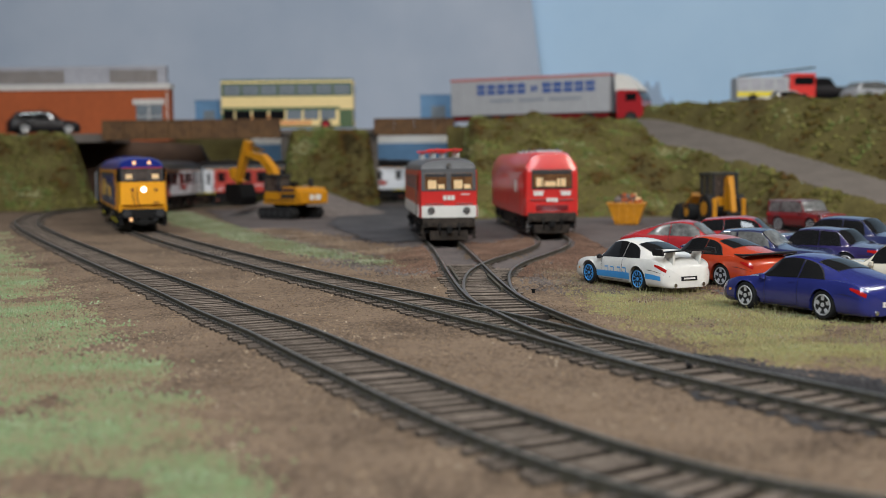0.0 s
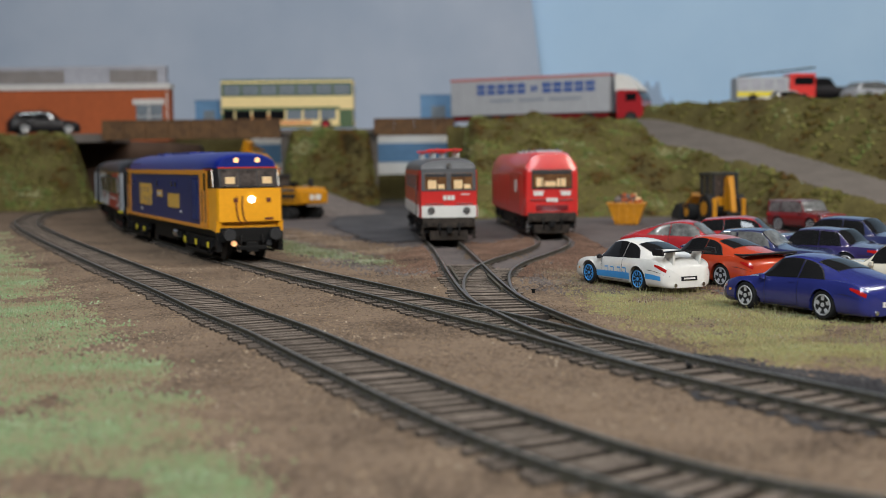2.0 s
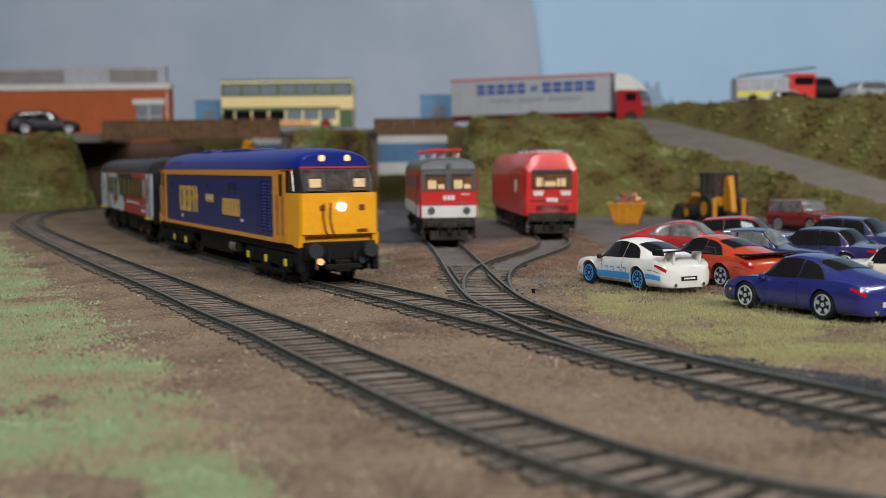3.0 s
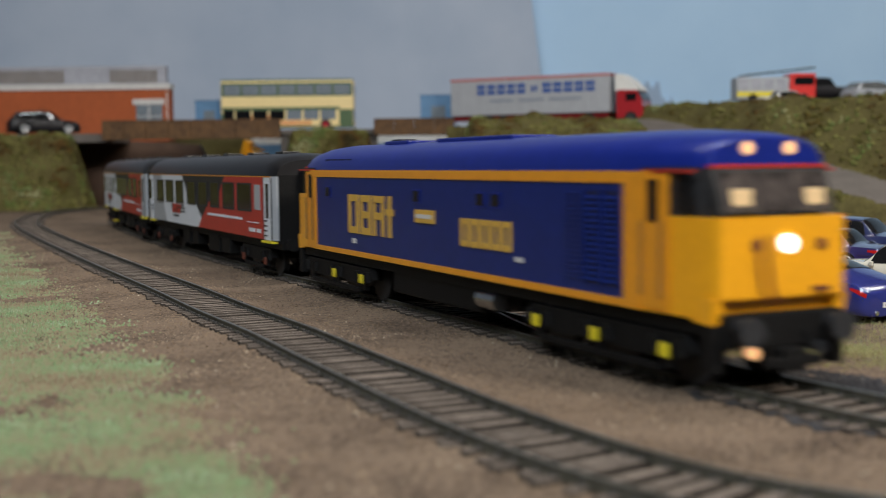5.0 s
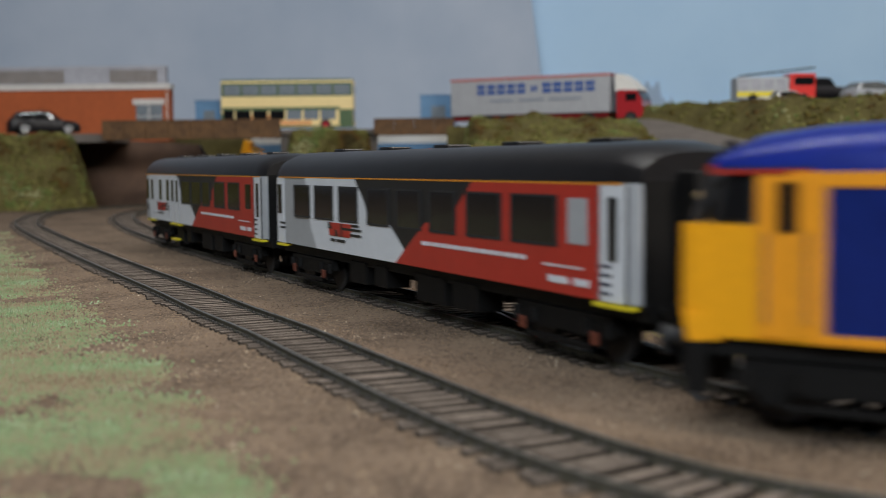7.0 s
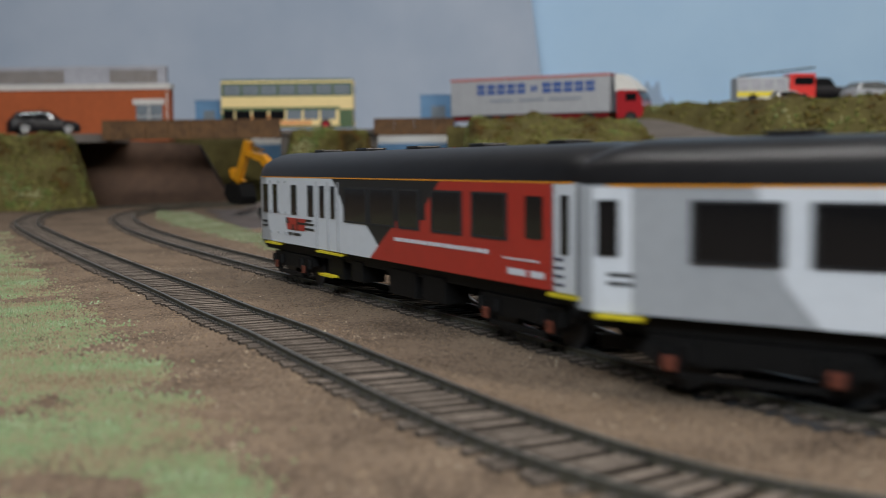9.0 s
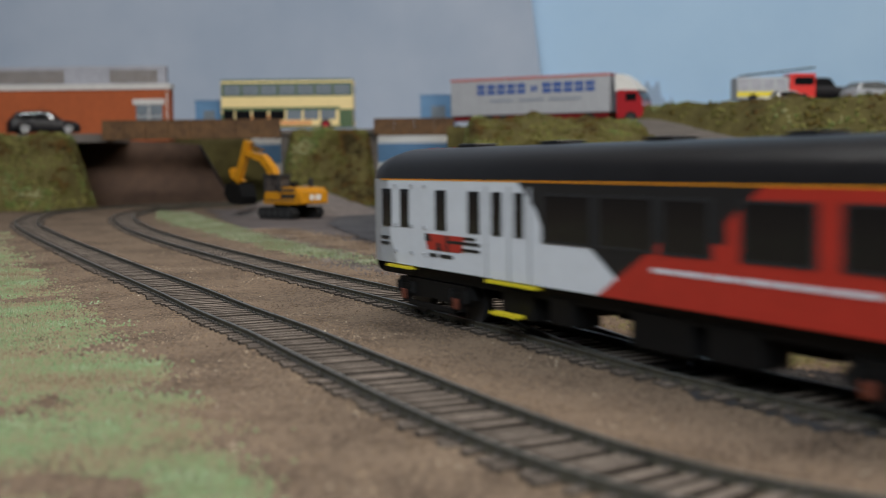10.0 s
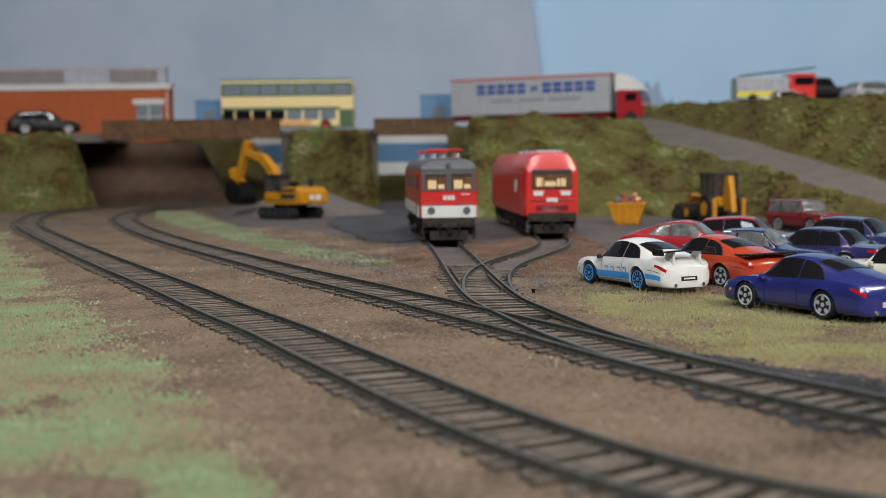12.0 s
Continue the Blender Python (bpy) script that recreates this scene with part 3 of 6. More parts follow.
        quick("coupling", BLACK, loco, (min(B - 4 * d, B + 3.5 * d), max(B - 4 * d, B + 3.5 * d), -3, 3, 4, 8.6), (min(B + 2 * d, B + 3.6 * d), max(B + 2 * d, B + 3.6 * d), -7, 7, 5, 7), bevel=0.3)
    # sides: orange border, louvres, windows, marks
    for s in (-1, 1):
        y = s * (W + 0.02)
        bm = bmesh.new()
        panel(bm, rect(-L + 20, L - 20, 40.7, CANT + 0.2), y, 0.35)
        part("upper_band", bm, ORANGE, loco, "orange-yellow band")
        bm = bmesh.new()
        panel(bm, rect(-L + 24, L - 24, SILL, 16.0), y, 0.4)
        part("lower_band", bm, ORANGE, loco, "orange-yellow band")
        for xx in (L - 30.5, -L + 24):
            bm = bmesh.new()
            panel(bm, rect(xx, xx + 2.2, 16.0, 40.7), y, 0.38)
            part("end_band", bm, ORANGE, loco)
        bm = bmesh.new()
        panel(bm, rect(L - 28.3, L - 23.6, SILL, 42.8), y, 0.3)
        part("cab_side_panel", bm, ORANGE, loco, "orange-yellow cab side")
        for x0, x1 in ((84.6, 91.4), (92.4, 99.4)):
            bm = bmesh.new()
            panel(bm, rect(x0, x1, 18.2, 38.8), y, 0.12)
            frame_p = part("louvre_panel", bm, LOUVRE, loco, "dark blue louvred grille")
            for k in range(15):
                z = 18.9 + 1.3 * k
                bm = bmesh.new()
                loft(bm, [[(x0 + 0.5, y + s * 0.1, z), (x0 + 0.5, y + s * 0.6, z), (x0 + 0.5, y + s * 0.1, z + 0.75)], [(x1 - 0.5, y + s * 0.1, z), (x1 - 0.5, y + s * 0.6, z), (x1 - 0.5, y + s * 0.1, z + 0.75)]])
                part("louvre_slat", bm, BLUE, frame_p)
            bm = bmesh.new()
            for a in (x0 - 0.3, x1 - 0.3):
                panel(bm, rect(a, a + 0.6, 18.0, 39.0), y, 0.5)
            part("louvre_frame", bm, BLUE, frame_p)
        bm = bmesh.new()
        for k in range(17):
            panel(bm, rect(75.5, 83.2, 18.6 + 1.2 * k, 19.2 + 1.2 * k), y, 0.25)
        part("side_grille", bm, BLUE, loco)
        for xx in (-94, -14, 29, 38):
            bm = bmesh.new()
            panel(bm, rect(xx - 0.5, xx + 4.9, 33.4, 37.6), y, 0.25)
            win = part("window_rim", bm, ROOFBLUE, loco)
            bm = bmesh.new()
            panel(bm, rect(xx, xx + 4.4, 33.9, 37.1), y, 0.35)
            part("side_window", bm, GLASS, win, "small square body-side window")
        # livery marks as plain shapes: rings, bars and blocks in gold
        for nm, x0, z0, strokes in (
                ("livery_mark", -70.5, 22.0, [(0, 2.4, 0, 13), (7.4, 9.8, 0, 13), (2, 8, 10.8, 13), (2, 8, 0, 2.2)]),
                ("livery_mark", -59, 22.0, [(0, 2.4, 0, 13), (7.4, 9.8, 0, 13), (2, 8, 10.8, 13), (2, 8, 5.4, 7.6), (2, 8, 0, 2.2)]),
                ("livery_mark", -47.5, 22.0, [(0, 2.4, 0, 13), (7.4, 9.8, 0, 13), (2, 8, 10.8, 13), (2, 8, 5.4, 7.6)]),
                ("livery_mark", -36, 22.0, [(1.6, 4.2, 0, 13), (0, 6.4, 7, 9)]),
                *[("number_bar", 19 + 6.2 * q, 22.6, [(0, 1.5, 0, 7.6), (3.6, 5.1, 0, 7.6), (1, 4, 6.1, 7.6), (1, 4, 0, 1.5)]) for q in range(5)]):
            bm = bmesh.new()
            for n, (a, b, c0, c1) in enumerate(strokes):
                x0_, x1_ = (x0 + a, x0 + b) if s < 0 else (-x0 - b, -x0 - a)
                if nm == "number_bar" and s > 0:
                    x0_, x1_ = 68 - x0 - b, 68 - x0 - a
                elif s > 0:
                    x0_, x1_ = -96 - x0 - b, -96 - x0 - a
                panel(bm, rect(x0_, x1_, z0 + c0, z0 + c1), y, 0.32 + 0.02 * n)
            part(nm, bm, GOLD, loco, "plain gold strokes")
        bm = bmesh.new()
        panel(bm, rect(-12.5, 1.5, 27.8, 31.6), y, 0.4)
        plate = part("nameplate", bm, GOLD, loco, "pale gold nameplate")
        bm = bmesh.new()
        panel(bm, rect(-11.2, 0.2, 29.1, 30.3), y, 0.5)
        part("lettering_bar", bm, MORTAR, plate)
        for r in (rect(-67, -63.6, 18.6, 20.2), rect(51, 55, 20.4, 21.6)):
            bm = bmesh.new()
            panel(bm, r, y, 0.3)
            part("data_panel", bm, MORTAR, loco, "small pale data panel")
        bm = bmesh.new()
        drum(bm, 31, s * 14.0, 8.6, 2.6, 11, axis="x", n=14)
        part("air_tank", bm, STEEL if s < 0 else DARK, loco, "shiny steel air cylinder", smooth=40)
    quick("fuel_tank", BLACK, loco, (-38, 26, -14.5, 14.5, 4.4, 13.2), (26, 40, -10.5, 10.5, 6, 13.2), bevel=0.8)
    quick("underframe", BLACK, loco, (-L + 3, L - 3, -15.2, 15.2, 11.0, 13.6))
    bogie(loco, 88, (-27, 0, 27), 7.2, (-27, 0, 27), STRIPY, 16.0, 1.5)
    bogie(loco, -87, (-27, 0, 27), 7.2, (0, 27), STRIPY, 16.0, 1.5)
    return loco


def coach(label, brake):
    c = thing("passenger_coach", label, "coach", "coaches of the train")
    W, SILL, CANT, TOP, L = 17.2, 14.6, 40.5, 50.0, 131.0

    def X(u):
        return -L + 2 * L * u

    bm = bmesh.new()
    loft(bm, [[(x, -w, SILL), (x, -w, CANT), (x, w, CANT), (x, w, SILL)] for x, w in ((-L, 15.8), (-L + 7, W), (L - 6.4, W), (L - 3.2, 15.8))])
    part("body", bm, SILVER, c)
    bm = bmesh.new()
    loft(bm, [roof_ring(x, w, CANT, t) for x, w, t in ((-L - 0.3, 15.6, 47.2), (-L + 4, 16.6, 48.8), (-L + 12, 17.4, TOP), (L - 14, 17.4, TOP), (L - 7, 16.6, 48.8), (L - 2.9, 15.6, 47.2))])
    roof = part("roof", bm, COACHROOF, c, "matt black ribbed roof", smooth=35)
    for k in range(5):
        quick("roof_vent", COACHROOF, roof, (-96 + 46 * k, -86 + 46 * k, -4, 4, 49.6, 50.9), bevel=0.4)
    for s in (-1, 1):
        y = s * W

        def piece(name, polys, mat, t=0.25, lab="", parent=c):
            b = bmesh.new()
            for p in polys:
                panel(b, [(X(u), z) for u, z in p], y, t)
            return part(name, b, mat, parent, lab)

        piece("white_panel", [([(0.075, SILL)] if brake else []) + [(0.486, SILL), (0.514, 19.0), (0.457, 28.0), (0.395, 29.0), (0.385, 33.0), (0.35, CANT)] + ([(0.05, CANT), (0.05, 30), (0.058, 22)] if brake else [(0.152, CANT), (0.16, 32), (0.175, 22), (0.20, SILL)])], WHITE, lab="white livery panel")
        piece("black_panel", [[(0.35, CANT), (0.385, 33.0), (0.395, 29.0), (0.457, 28.0), (0.514, 19.0), (0.575, 28.0), (0.655, 28.6), (0.655, 33), (0.695, CANT)]], CHARCOAL, 0.2, "black livery panel")
        piece("red_panel", [[(0.486, SILL), (0.933, SILL), (0.933, CANT), (0.695, CANT), (0.655, 33.0), (0.655, 28.6), (0.575, 28.0), (0.514, 19.0)]], RED, lab="red livery panel")
        if not brake:
            piece("end_panel", [[(0.016, SILL), (0.05, SILL), (0.05, CANT - .5), (0.016, CANT - .5)]], WHITE, lab="white door panel")
        piece("end_panel", [[(0.938, SILL), (0.975, SILL), (0.975, CANT - .5), (0.938, CANT - .5)]], WHITE, lab="white door panel")
        piece("cantrail_line", [[(0.03, 40.2), (0.97, 40.2), (0.97, 40.6), (0.03, 40.6)]], ORANGE, 0.3, "thin orange cantrail line")
        if brake:
            wins = [(0.035, 0.06), (0.085, 0.107), (0.175, 0.2), (0.25, 0.275)]
            doors = [(0.30, 0.32), (0.345, 0.362)]
            wide = [(0.40, 0.475), (0.49, 0.565), (0.58, 0.635), (0.675, 0.745), (0.775, 0.845)]
        else:
            wins, doors = [(0.02, 0.04)], []
            wide = [(0.105, 0.17), (0.197, 0.267), (0.296, 0.36), (0.40, 0.465), (0.495, 0.56), (0.59, 0.65), (0.684, 0.755), (0.782, 0.863)]
        for a, b in wins + doors:
            w = piece("window", [[(a, 26), (b, 26), (b, 37.5), (a, 37.5)]], GLASS, 0.42, "narrow dark window")
        for a, b in wide:
            w = piece("window", [[(a, 26), (b, 26), (b, 37.0), (a, 37.0)]], GLASS, 0.42)
            fr = 0.004
            piece("window_frame", [[(a - fr, 25.4), (b + fr, 25.4), (b + fr, 26), (a - fr, 26)], [(a - fr, 37), (b + fr, 37), (b + fr, 37.6), (a - fr, 37.6)], [(a - fr, 26), (a, 26), (a, 37), (a - fr, 37)], [(b, 26), (b + fr, 26), (b + fr, 37), (b, 37)]], DARK, 0.5, parent=w)
        piece("window", [[(0.885, 26.5), (0.918, 26.5), (0.918, 37), (0.885, 37)]], SILVER if not brake else GLASS, 0.42)
        piece("door_window", [[(0.95, 23.5), (0.964, 23.5), (0.964, 37.5), (0.95, 37.5)]], GLASS, 0.42)
        for a in (0.936, 0.977):
            piece("door_gap", [[(a, SILL), (a + .002, SILL), (a + .002, 40), (a, 40)]], DARK, 0.35)
        if brake:
            for a in (0.288, 0.333, 0.372):
                piece("door_gap", [[(a, SILL), (a + .003, SILL), (a + .003, 39), (a, 39)]], SILVER, 0.45)
            for a in (0.07, 0.112, 0.145):
                piece("door_hinge", [[(a, z), (a + .006, z), (a + .006, z + 1), (a, z + 1)] for z in (18, 26, 38)], SILVER, 0.6)
        mk = 0.0 if brake else 0.10

        def shift(polys):
            return [[(u + mk, z) for u, z in p] for p in polys]

        piece("livery_mark", shift([[(0.155, 20.2), (0.235, 20.2), (0.24, 24.8), (0.15, 24.8)]]), RED, 0.4, "red and black livery mark")
        piece("livery_mark", shift([[(0.205, 22.6), (0.275, 22.6), (0.275, 23.4), (0.205, 23.4)], [(0.235, 20.8), (0.275, 20.8), (0.275, 21.6), (0.235, 21.6)], [(0.24, 24.0), (0.265, 24.0), (0.265, 24.8), (0.24, 24.8)], [(0.16, 18.2), (0.178, 18.2), (0.178, 19.2), (0.16, 19.2)], [(0.184, 18.2), (0.215, 18.2), (0.215, 19.2), (0.184, 19.2)], [(0.15, 22.6), (0.165, 22.6), (0.16, 24.8), (0.15, 24.8)], [(0.178, 20.2), (0.19, 20.2), (0.186, 22.4), (0.178, 22.4)], [(0.2, 20.2), (0.206, 20.2), (0.206, 24.8), (0.2, 24.8)]]), CHARCOAL, 0.46)
        piece("end_mark", [[(0.03, 22), (0.052, 22), (0.052, 22.8), (0.03, 22.8)], [(0.03, 20.2), (0.052, 20.2), (0.052, 21), (0.03, 21)]], DARK, 0.35)
        b = bmesh.new()
        rnd = random.Random(3)
        q = 0.565
        while q < 0.80:
            l = rnd.uniform(0.004, 0.016)
            panel(b, [(X(q), 21.4), (X(q + l), 21.4), (X(q + l), 22.5), (X(q), 22.5)], y, 0.4)
            q += l + 0.003
        for q0, q1, z in ((0.84, 0.91, 20.8), (0.85, 0.885, 17.0), (0.895, 0.92, 17.0)):
            panel(b, [(X(q0), z), (X(q1), z), (X(q1), z + (0.4 if z > 18 else 1.6)), (X(q0), z + (0.4 if z > 18 else 1.6))], y, 0.4)
        tagged(part("lettering_bar", b, WHITE, c), kind="stuff")
        piece("door_bars", [[(0.94, z), (0.955, z), (0.955, z + .7), (0.94, z + .7)] for z in (16, 18, 20, 22)], CARNAVY, 0.4)
        strips = [(0.93, 0.985, 13.4)] + ([(0.05, 0.115, 13.4), (0.29, 0.385, 13.4), (0.30, 0.35, 5.2)] if brake else [(0.02, 0.06, 13.4)])
        for a, e, z in strips:
            b = bmesh.new()
            box(b, X(a), X(e), min(s * 15.5, s * 18.2), max(s * 15.5, s * 18.2), z, z + 0.8)
            part("step_strip", b, STRIPY, c, "yellow footboard edge")
        for k, (u0, u1, z0) in enumerate(((0.30, 0.36, 4.5), (0.39, 0.43, 5.0), (0.52, 0.60, 3.8), (0.62, 0.68, 4.2))):
            quick("equipment_box", BLACK, c, (X(u0), X(u1), min(s * 6, s * 14.5), max(s * 6, s * 14.5), z0, 12), bevel=0.4)
    for d in (-1, 1):
        e = L - 3.2 if d > 0 else L
        quick("corridor_connection", BLACK, c, (min(d * e, d * (L + 3.4)), max(d * e, d * (L + 3.4)), -6.5, 6.5, 13, 43), bevel=0.8)
        quick("gangway_frame", BLACK, c, (min(d * e, d * (e + .6)), max(d * e, d * (e + .6)), -15, 15, 13, 41))
        for s in (-1, 1):
            bm = bmesh.new()
            drum(bm, d * (e + L + 2.5) / 2, s * 11, 13, 1.2, L + 3.2 - e, axis="x", n=10)
            drum(bm, d * (L + 3.0), s * 11, 13, 2.6, 0.7, axis="x", n=16)
            part("buffer", bm, BLACK, c, smooth=40)
        quick("coupling", BLACK, c, (min(d * (L - 8), d * (L + 4)), max(d * (L - 8), d * (L + 4)), -1.5, 1.5, 4.5, 7.5))
        bogie(c, d * 93, (-17, 17), 6.0, (-17, 17), RUST, 14.8)
    quick("underframe", BLACK, c, (-L + 2, L - 2, -14, 14, 10.8, 14.8))
    return c


LOCO = diesel_loco()
COACH_1 = coach("red, black and white passenger coach with dark windows", False)
COACH_2 = coach("red, black and white brake coach with guard's doors", True)

# ---- banks, road, bridges, backdrop ----
def ramp01(v):
    v = max(0.0, min(1.0, v))
    return v * v * (3 - 2 * v)


def road_plane(x, y):
    return max(-3.0, min(90.0, 10.6 + 0.136 * (x - 340) + 0.2445 * (y - 930) - 0.09 * max(0.0, x - 285)))


def across(x, y):
    return (x - 355) * 0.913 + (y - 970) * 0.408


def right_height(x, y, rough=1.0):
    w, zr = across(x, y), road_plane(x, y)
    bumps = rough * (8 * hills(x, y, 38, 1.0) + 3 * hills(x, y, 15, 2.0) + 1.4 * hills(x, y, 6, 3.0))
    if abs(w) < 29 and y < 1360:
        return zr
    if w >= 29:
        return min(104.0 - 0.02 * max(0, x - 250), zr + (w - 29) * 1.15 + 2) + bumps * 0.8
    crest = 94.0 * ramp01((y - 1035 + 0.25 * max(0, 60 - x)) / 250.0) * ramp01((x - 8) / 26.0) - 4
    side = zr + 3 - (-w - 29) * 0.75
    if y > 1360 and w < 29:
        return 86.0
    z = max(crest, side)
    return z + bumps * ramp01((z + 3) / 12) if z > -3.0 else z - 2


right_bank = sheet("embankment", steps(6, 700, 190), steps(880, 1620, 170), right_height, BANKM, lambda x, y: abs(across(x, y)) >= 26 or y > 1352)
tagged(right_bank, "rough grassy embankment rising behind the yard", "embankment", kind="structure")
ramp_road = sheet("road", steps(120, 560, 130), steps(860, 1365, 130), lambda x, y: road_plane(x, y) + 0.6, ROADM, lambda x, y: abs(across(x, y)) < 29.5 and road_plane(x, y) > -2.9)
tagged(ramp_road, "plain grey road climbing the embankment", "road", kind="structure")


def mid_height(x, y):
    z = 90 * ramp01((y - 1375) / 45.0) * ramp01((x + 196) / 26.0) * ramp01((-72 - x) / 18.0)
    return z - 5 + ramp01(z / 20) * (5 * hills(x, y, 30, 6.0) + 2.5 * hills(x, y, 11, 7.0))


mid_bank = sheet("embankment", steps(-200, -68, 66), steps(1368, 1440, 36), mid_height, BANKM)
tagged(mid_bank, "steep mossy bank between the two bridges", "embankment", kind="structure")


def left_height(x, y):
    z = 86 * ramp01((y - 1335) / 60.0) * ramp01((-402 + 0.1 * (1400 - y) - x) / 34.0)
    return z - 5 + ramp01(z / 20) * (6 * hills(x, y, 34, 8.0) + 3 * hills(x, y, 12, 9.0))


left_bank = sheet("embankment", steps(-900, -376, 130), steps(1325, 1440, 46), left_height, BANKM)
tagged(left_bank, "green and brown grassy bank beside the bridge", "embankment", kind="structure")

bm = bmesh.new()
box(bm, -1000, -392, 1432, 1900, 74, 84)
box(bm, -392, -304, 1430, 1450, 81, 86)
box(bm, -304, 16, 1430, 1506, 81, 86)
box(bm, -190, -76, 1436, 1445, -4, 80)
box(bm, 14, 30, 1400, 1640, -4, 84)
deck = part("road_deck", bm, ROADM)
tagged(deck, "grey upper road deck carried over the tracks", "road", kind="structure")

bm = bmesh.new()
loft(bm, [[(-500, 1502, -5), (-262, 1502, -5), (-262, 1540, -5), (-500, 1540, -5)], [(-440, 1530, 80), (-306, 1530, 72), (-306, 1545, 72), (-440, 1545, 80)]])
abutment = part("wall_abutment", bm, ABUT)
tagged(abutment, "plain dark brown sloping retaining wall", "wall", kind="structure")


def rear_height(x, y):
    z = 34 * ramp01((y - 1585) / 45.0) + 52 * ramp01((-225 - x) / 40.0) * ramp01((y - 1585) / 60.0)
    return z - 4 + 2.5 * hills(x, y, 30, 11.0)


rear_bank = sheet("embankment", steps(-560, 120, 90), steps(1583, 1665, 24), rear_height, BANKM)
tagged(rear_bank, "shaded grassy bank behind the bridges", "embankment", kind="structure")


def bridge(x0, x1, y, z0, z1, dy):
    b = thing("bridge_girder", "dark brown plank-sided bridge girder", "bridge", "bridge girders")
    n = max(4, int((x1 - x0) / 26))
    for k in range(n):
        a = x0 + (x1 - x0) * k / n
        e = x0 + (x1 - x0) * (k + 1) / n - 0.5
        bm = bmesh.new()
        box(bm, a, e, y + dy * k / n, y + dy * k / n + 6, z0, z1, bevel=0.5)
        part("plank", bm, TIMBER, b)
    quick("coping", TIMBER, b, (x0, x1, y - 0.8, y + 8, z1, z1 + 1.6), bevel=0.4)
    return b


bridge(-396, -188, 1418, 76, 97, 0)
bridge(-79, 15, 1418, 78, 96, 0)

# sky boards: the left one stands in front of the right one, its free edge leaning; its greyer colour stands for the
# backdrop's dimmer left side
bm = bmesh.new()
prism(bm, [(-2600, -700), (168, -700), (168, 90), (128, 420), (105, 1000), (-2600, 1000)], 1925, 1935)
board = part("backdrop_grey", bm, SKYL)
tagged(board, "plain grey-blue sky board, its colour dimmed for the corner shade", "backdrop", kind="structure")
bm = bmesh.new()
box(bm, -300, 2600, 1960, 1970, -700, 1000)
board = part("backdrop_blue", bm, SKYR)
tagged(board, "light blue painted sky board", "backdrop", kind="structure")
bm = bmesh.new()
for cx, r, h in ((338, 26, 112), (362, 20, 86), (318, 20, 70), (452, 26, 78), (640, 50, 62)):
    ring = [(cx + r * math.cos(a) * (1 + 0.12 * math.sin(5 * a)), 60 + (h) * max(0, math.sin(a)) * (1 + 0.1 * math.sin(7 * a))) for a in [math.pi * k / 18 for k in range(19)]]
    prism(bm, ring, 1955 - cx * 0.002, 1958.5)
dist = part("backdrop_hills", bm, SMOKE)
tagged(dist, "hazy blue painted trees on the sky board", "backdrop", kind="structure")

# the hall round the layout
bm = bmesh.new()
box(bm, -4000, 4000, -4000, 4000, -1010, -1000)
tagged(part("floor", bm, WALLM), "plain hall floor", "floor", kind="structure")
bm = bmesh.new()
box(bm, -4000, 4000, -4000, 4000, 2600, 2620)
tagged(part("ceiling", bm, WALLM), "plain pale hall ceiling", "ceiling", kind="structure")
for nm, b in (("wall_south", (-4000, 4000, -4020, -4000, -1000, 2600)), ("wall_north", (-4000, 4000, 4000, 4020, -1000, 2600)), ("wall_west", (-4020, -4000, -4000, 4000, -1000, 2600)), ("wall_east", (4000, 4020, -4000, 4000, -1000, 2600))):
    bm = bmesh.new()
    box(bm, *b)
    tagged(part(nm, bm, WALLM), "plain pale hall wall", "wall", kind="structure")


# ---- road vehicles: local x forward, z up from the ground ----
COUPE = [(x, w * 0.91, zb, wr * 0.91, zr, f) for x, w, zb, wr, zr, f in [(-31.9, 8.2, 8.2, 7.0, 8.4, "t"), (-31.3, 10.4, 9.0, 8.6, 9.2, "t"), (-29.5, 12.4, 10.4, 10.0, 10.9, "t"), (-25, 13.4, 11.8, 9.6, 12.7, "t"), (-19, 13.5, 12.1, 8.6, 14.5, "R"), (-9, 13.2, 11.9, 7.9, 17.3, "c"), (-1, 12.9, 11.6, 8.0, 18.4, "c"), (5, 12.8, 11.4, 7.9, 17.7, "F"), (14, 12.8, 11.0, 8.9, 11.6, "b"), (21, 13.0, 10.4, 9.4, 10.4, "b"), (27, 12.4, 8.8, 9.2, 8.8, "b"), (30, 10.8, 6.8, 8.4, 6.9, "b"), (31.3, 8.6, 5.0, 6.6, 5.0, "b")]]
SALOON = [(-33, 10.5, 9.4, 9.2, 9.6, "t"), (-31.5, 12.2, 10.8, 10.6, 11.0, "t"), (-20, 12.6, 11.4, 10.4, 11.8, "R"), (-13, 12.6, 11.4, 9.4, 17.6, "c"), (-2, 12.6, 11.2, 9.5, 18.3, "c"), (4, 12.5, 11.1, 9.3, 17.8, "F"), (12, 12.5, 10.9, 10.2, 11.4, "b"), (28, 12.3, 9.8, 10.4, 10.2, "b"), (32, 11.6, 8.0, 9.8, 8.4, "b"), (33, 10.5, 6.4, 9.0, 6.6, "b")]
HATCH = [(-27, 10.5, 9.4, 9.2, 9.8, "t"), (-26, 12.0, 10.8, 9.8, 11.4, "R"), (-20, 12.4, 11.4, 9.4, 17.2, "c"), (-2, 12.4, 11.2, 9.4, 18.4, "c"), (5, 12.3, 11.1, 9.2, 17.6, "F"), (13, 12.3, 10.9, 10.2, 11.4, "b"), (24, 12.0, 9.4, 10.0, 9.8, "b"), (27, 10.8, 7.0, 9.0, 7.2, "b")]
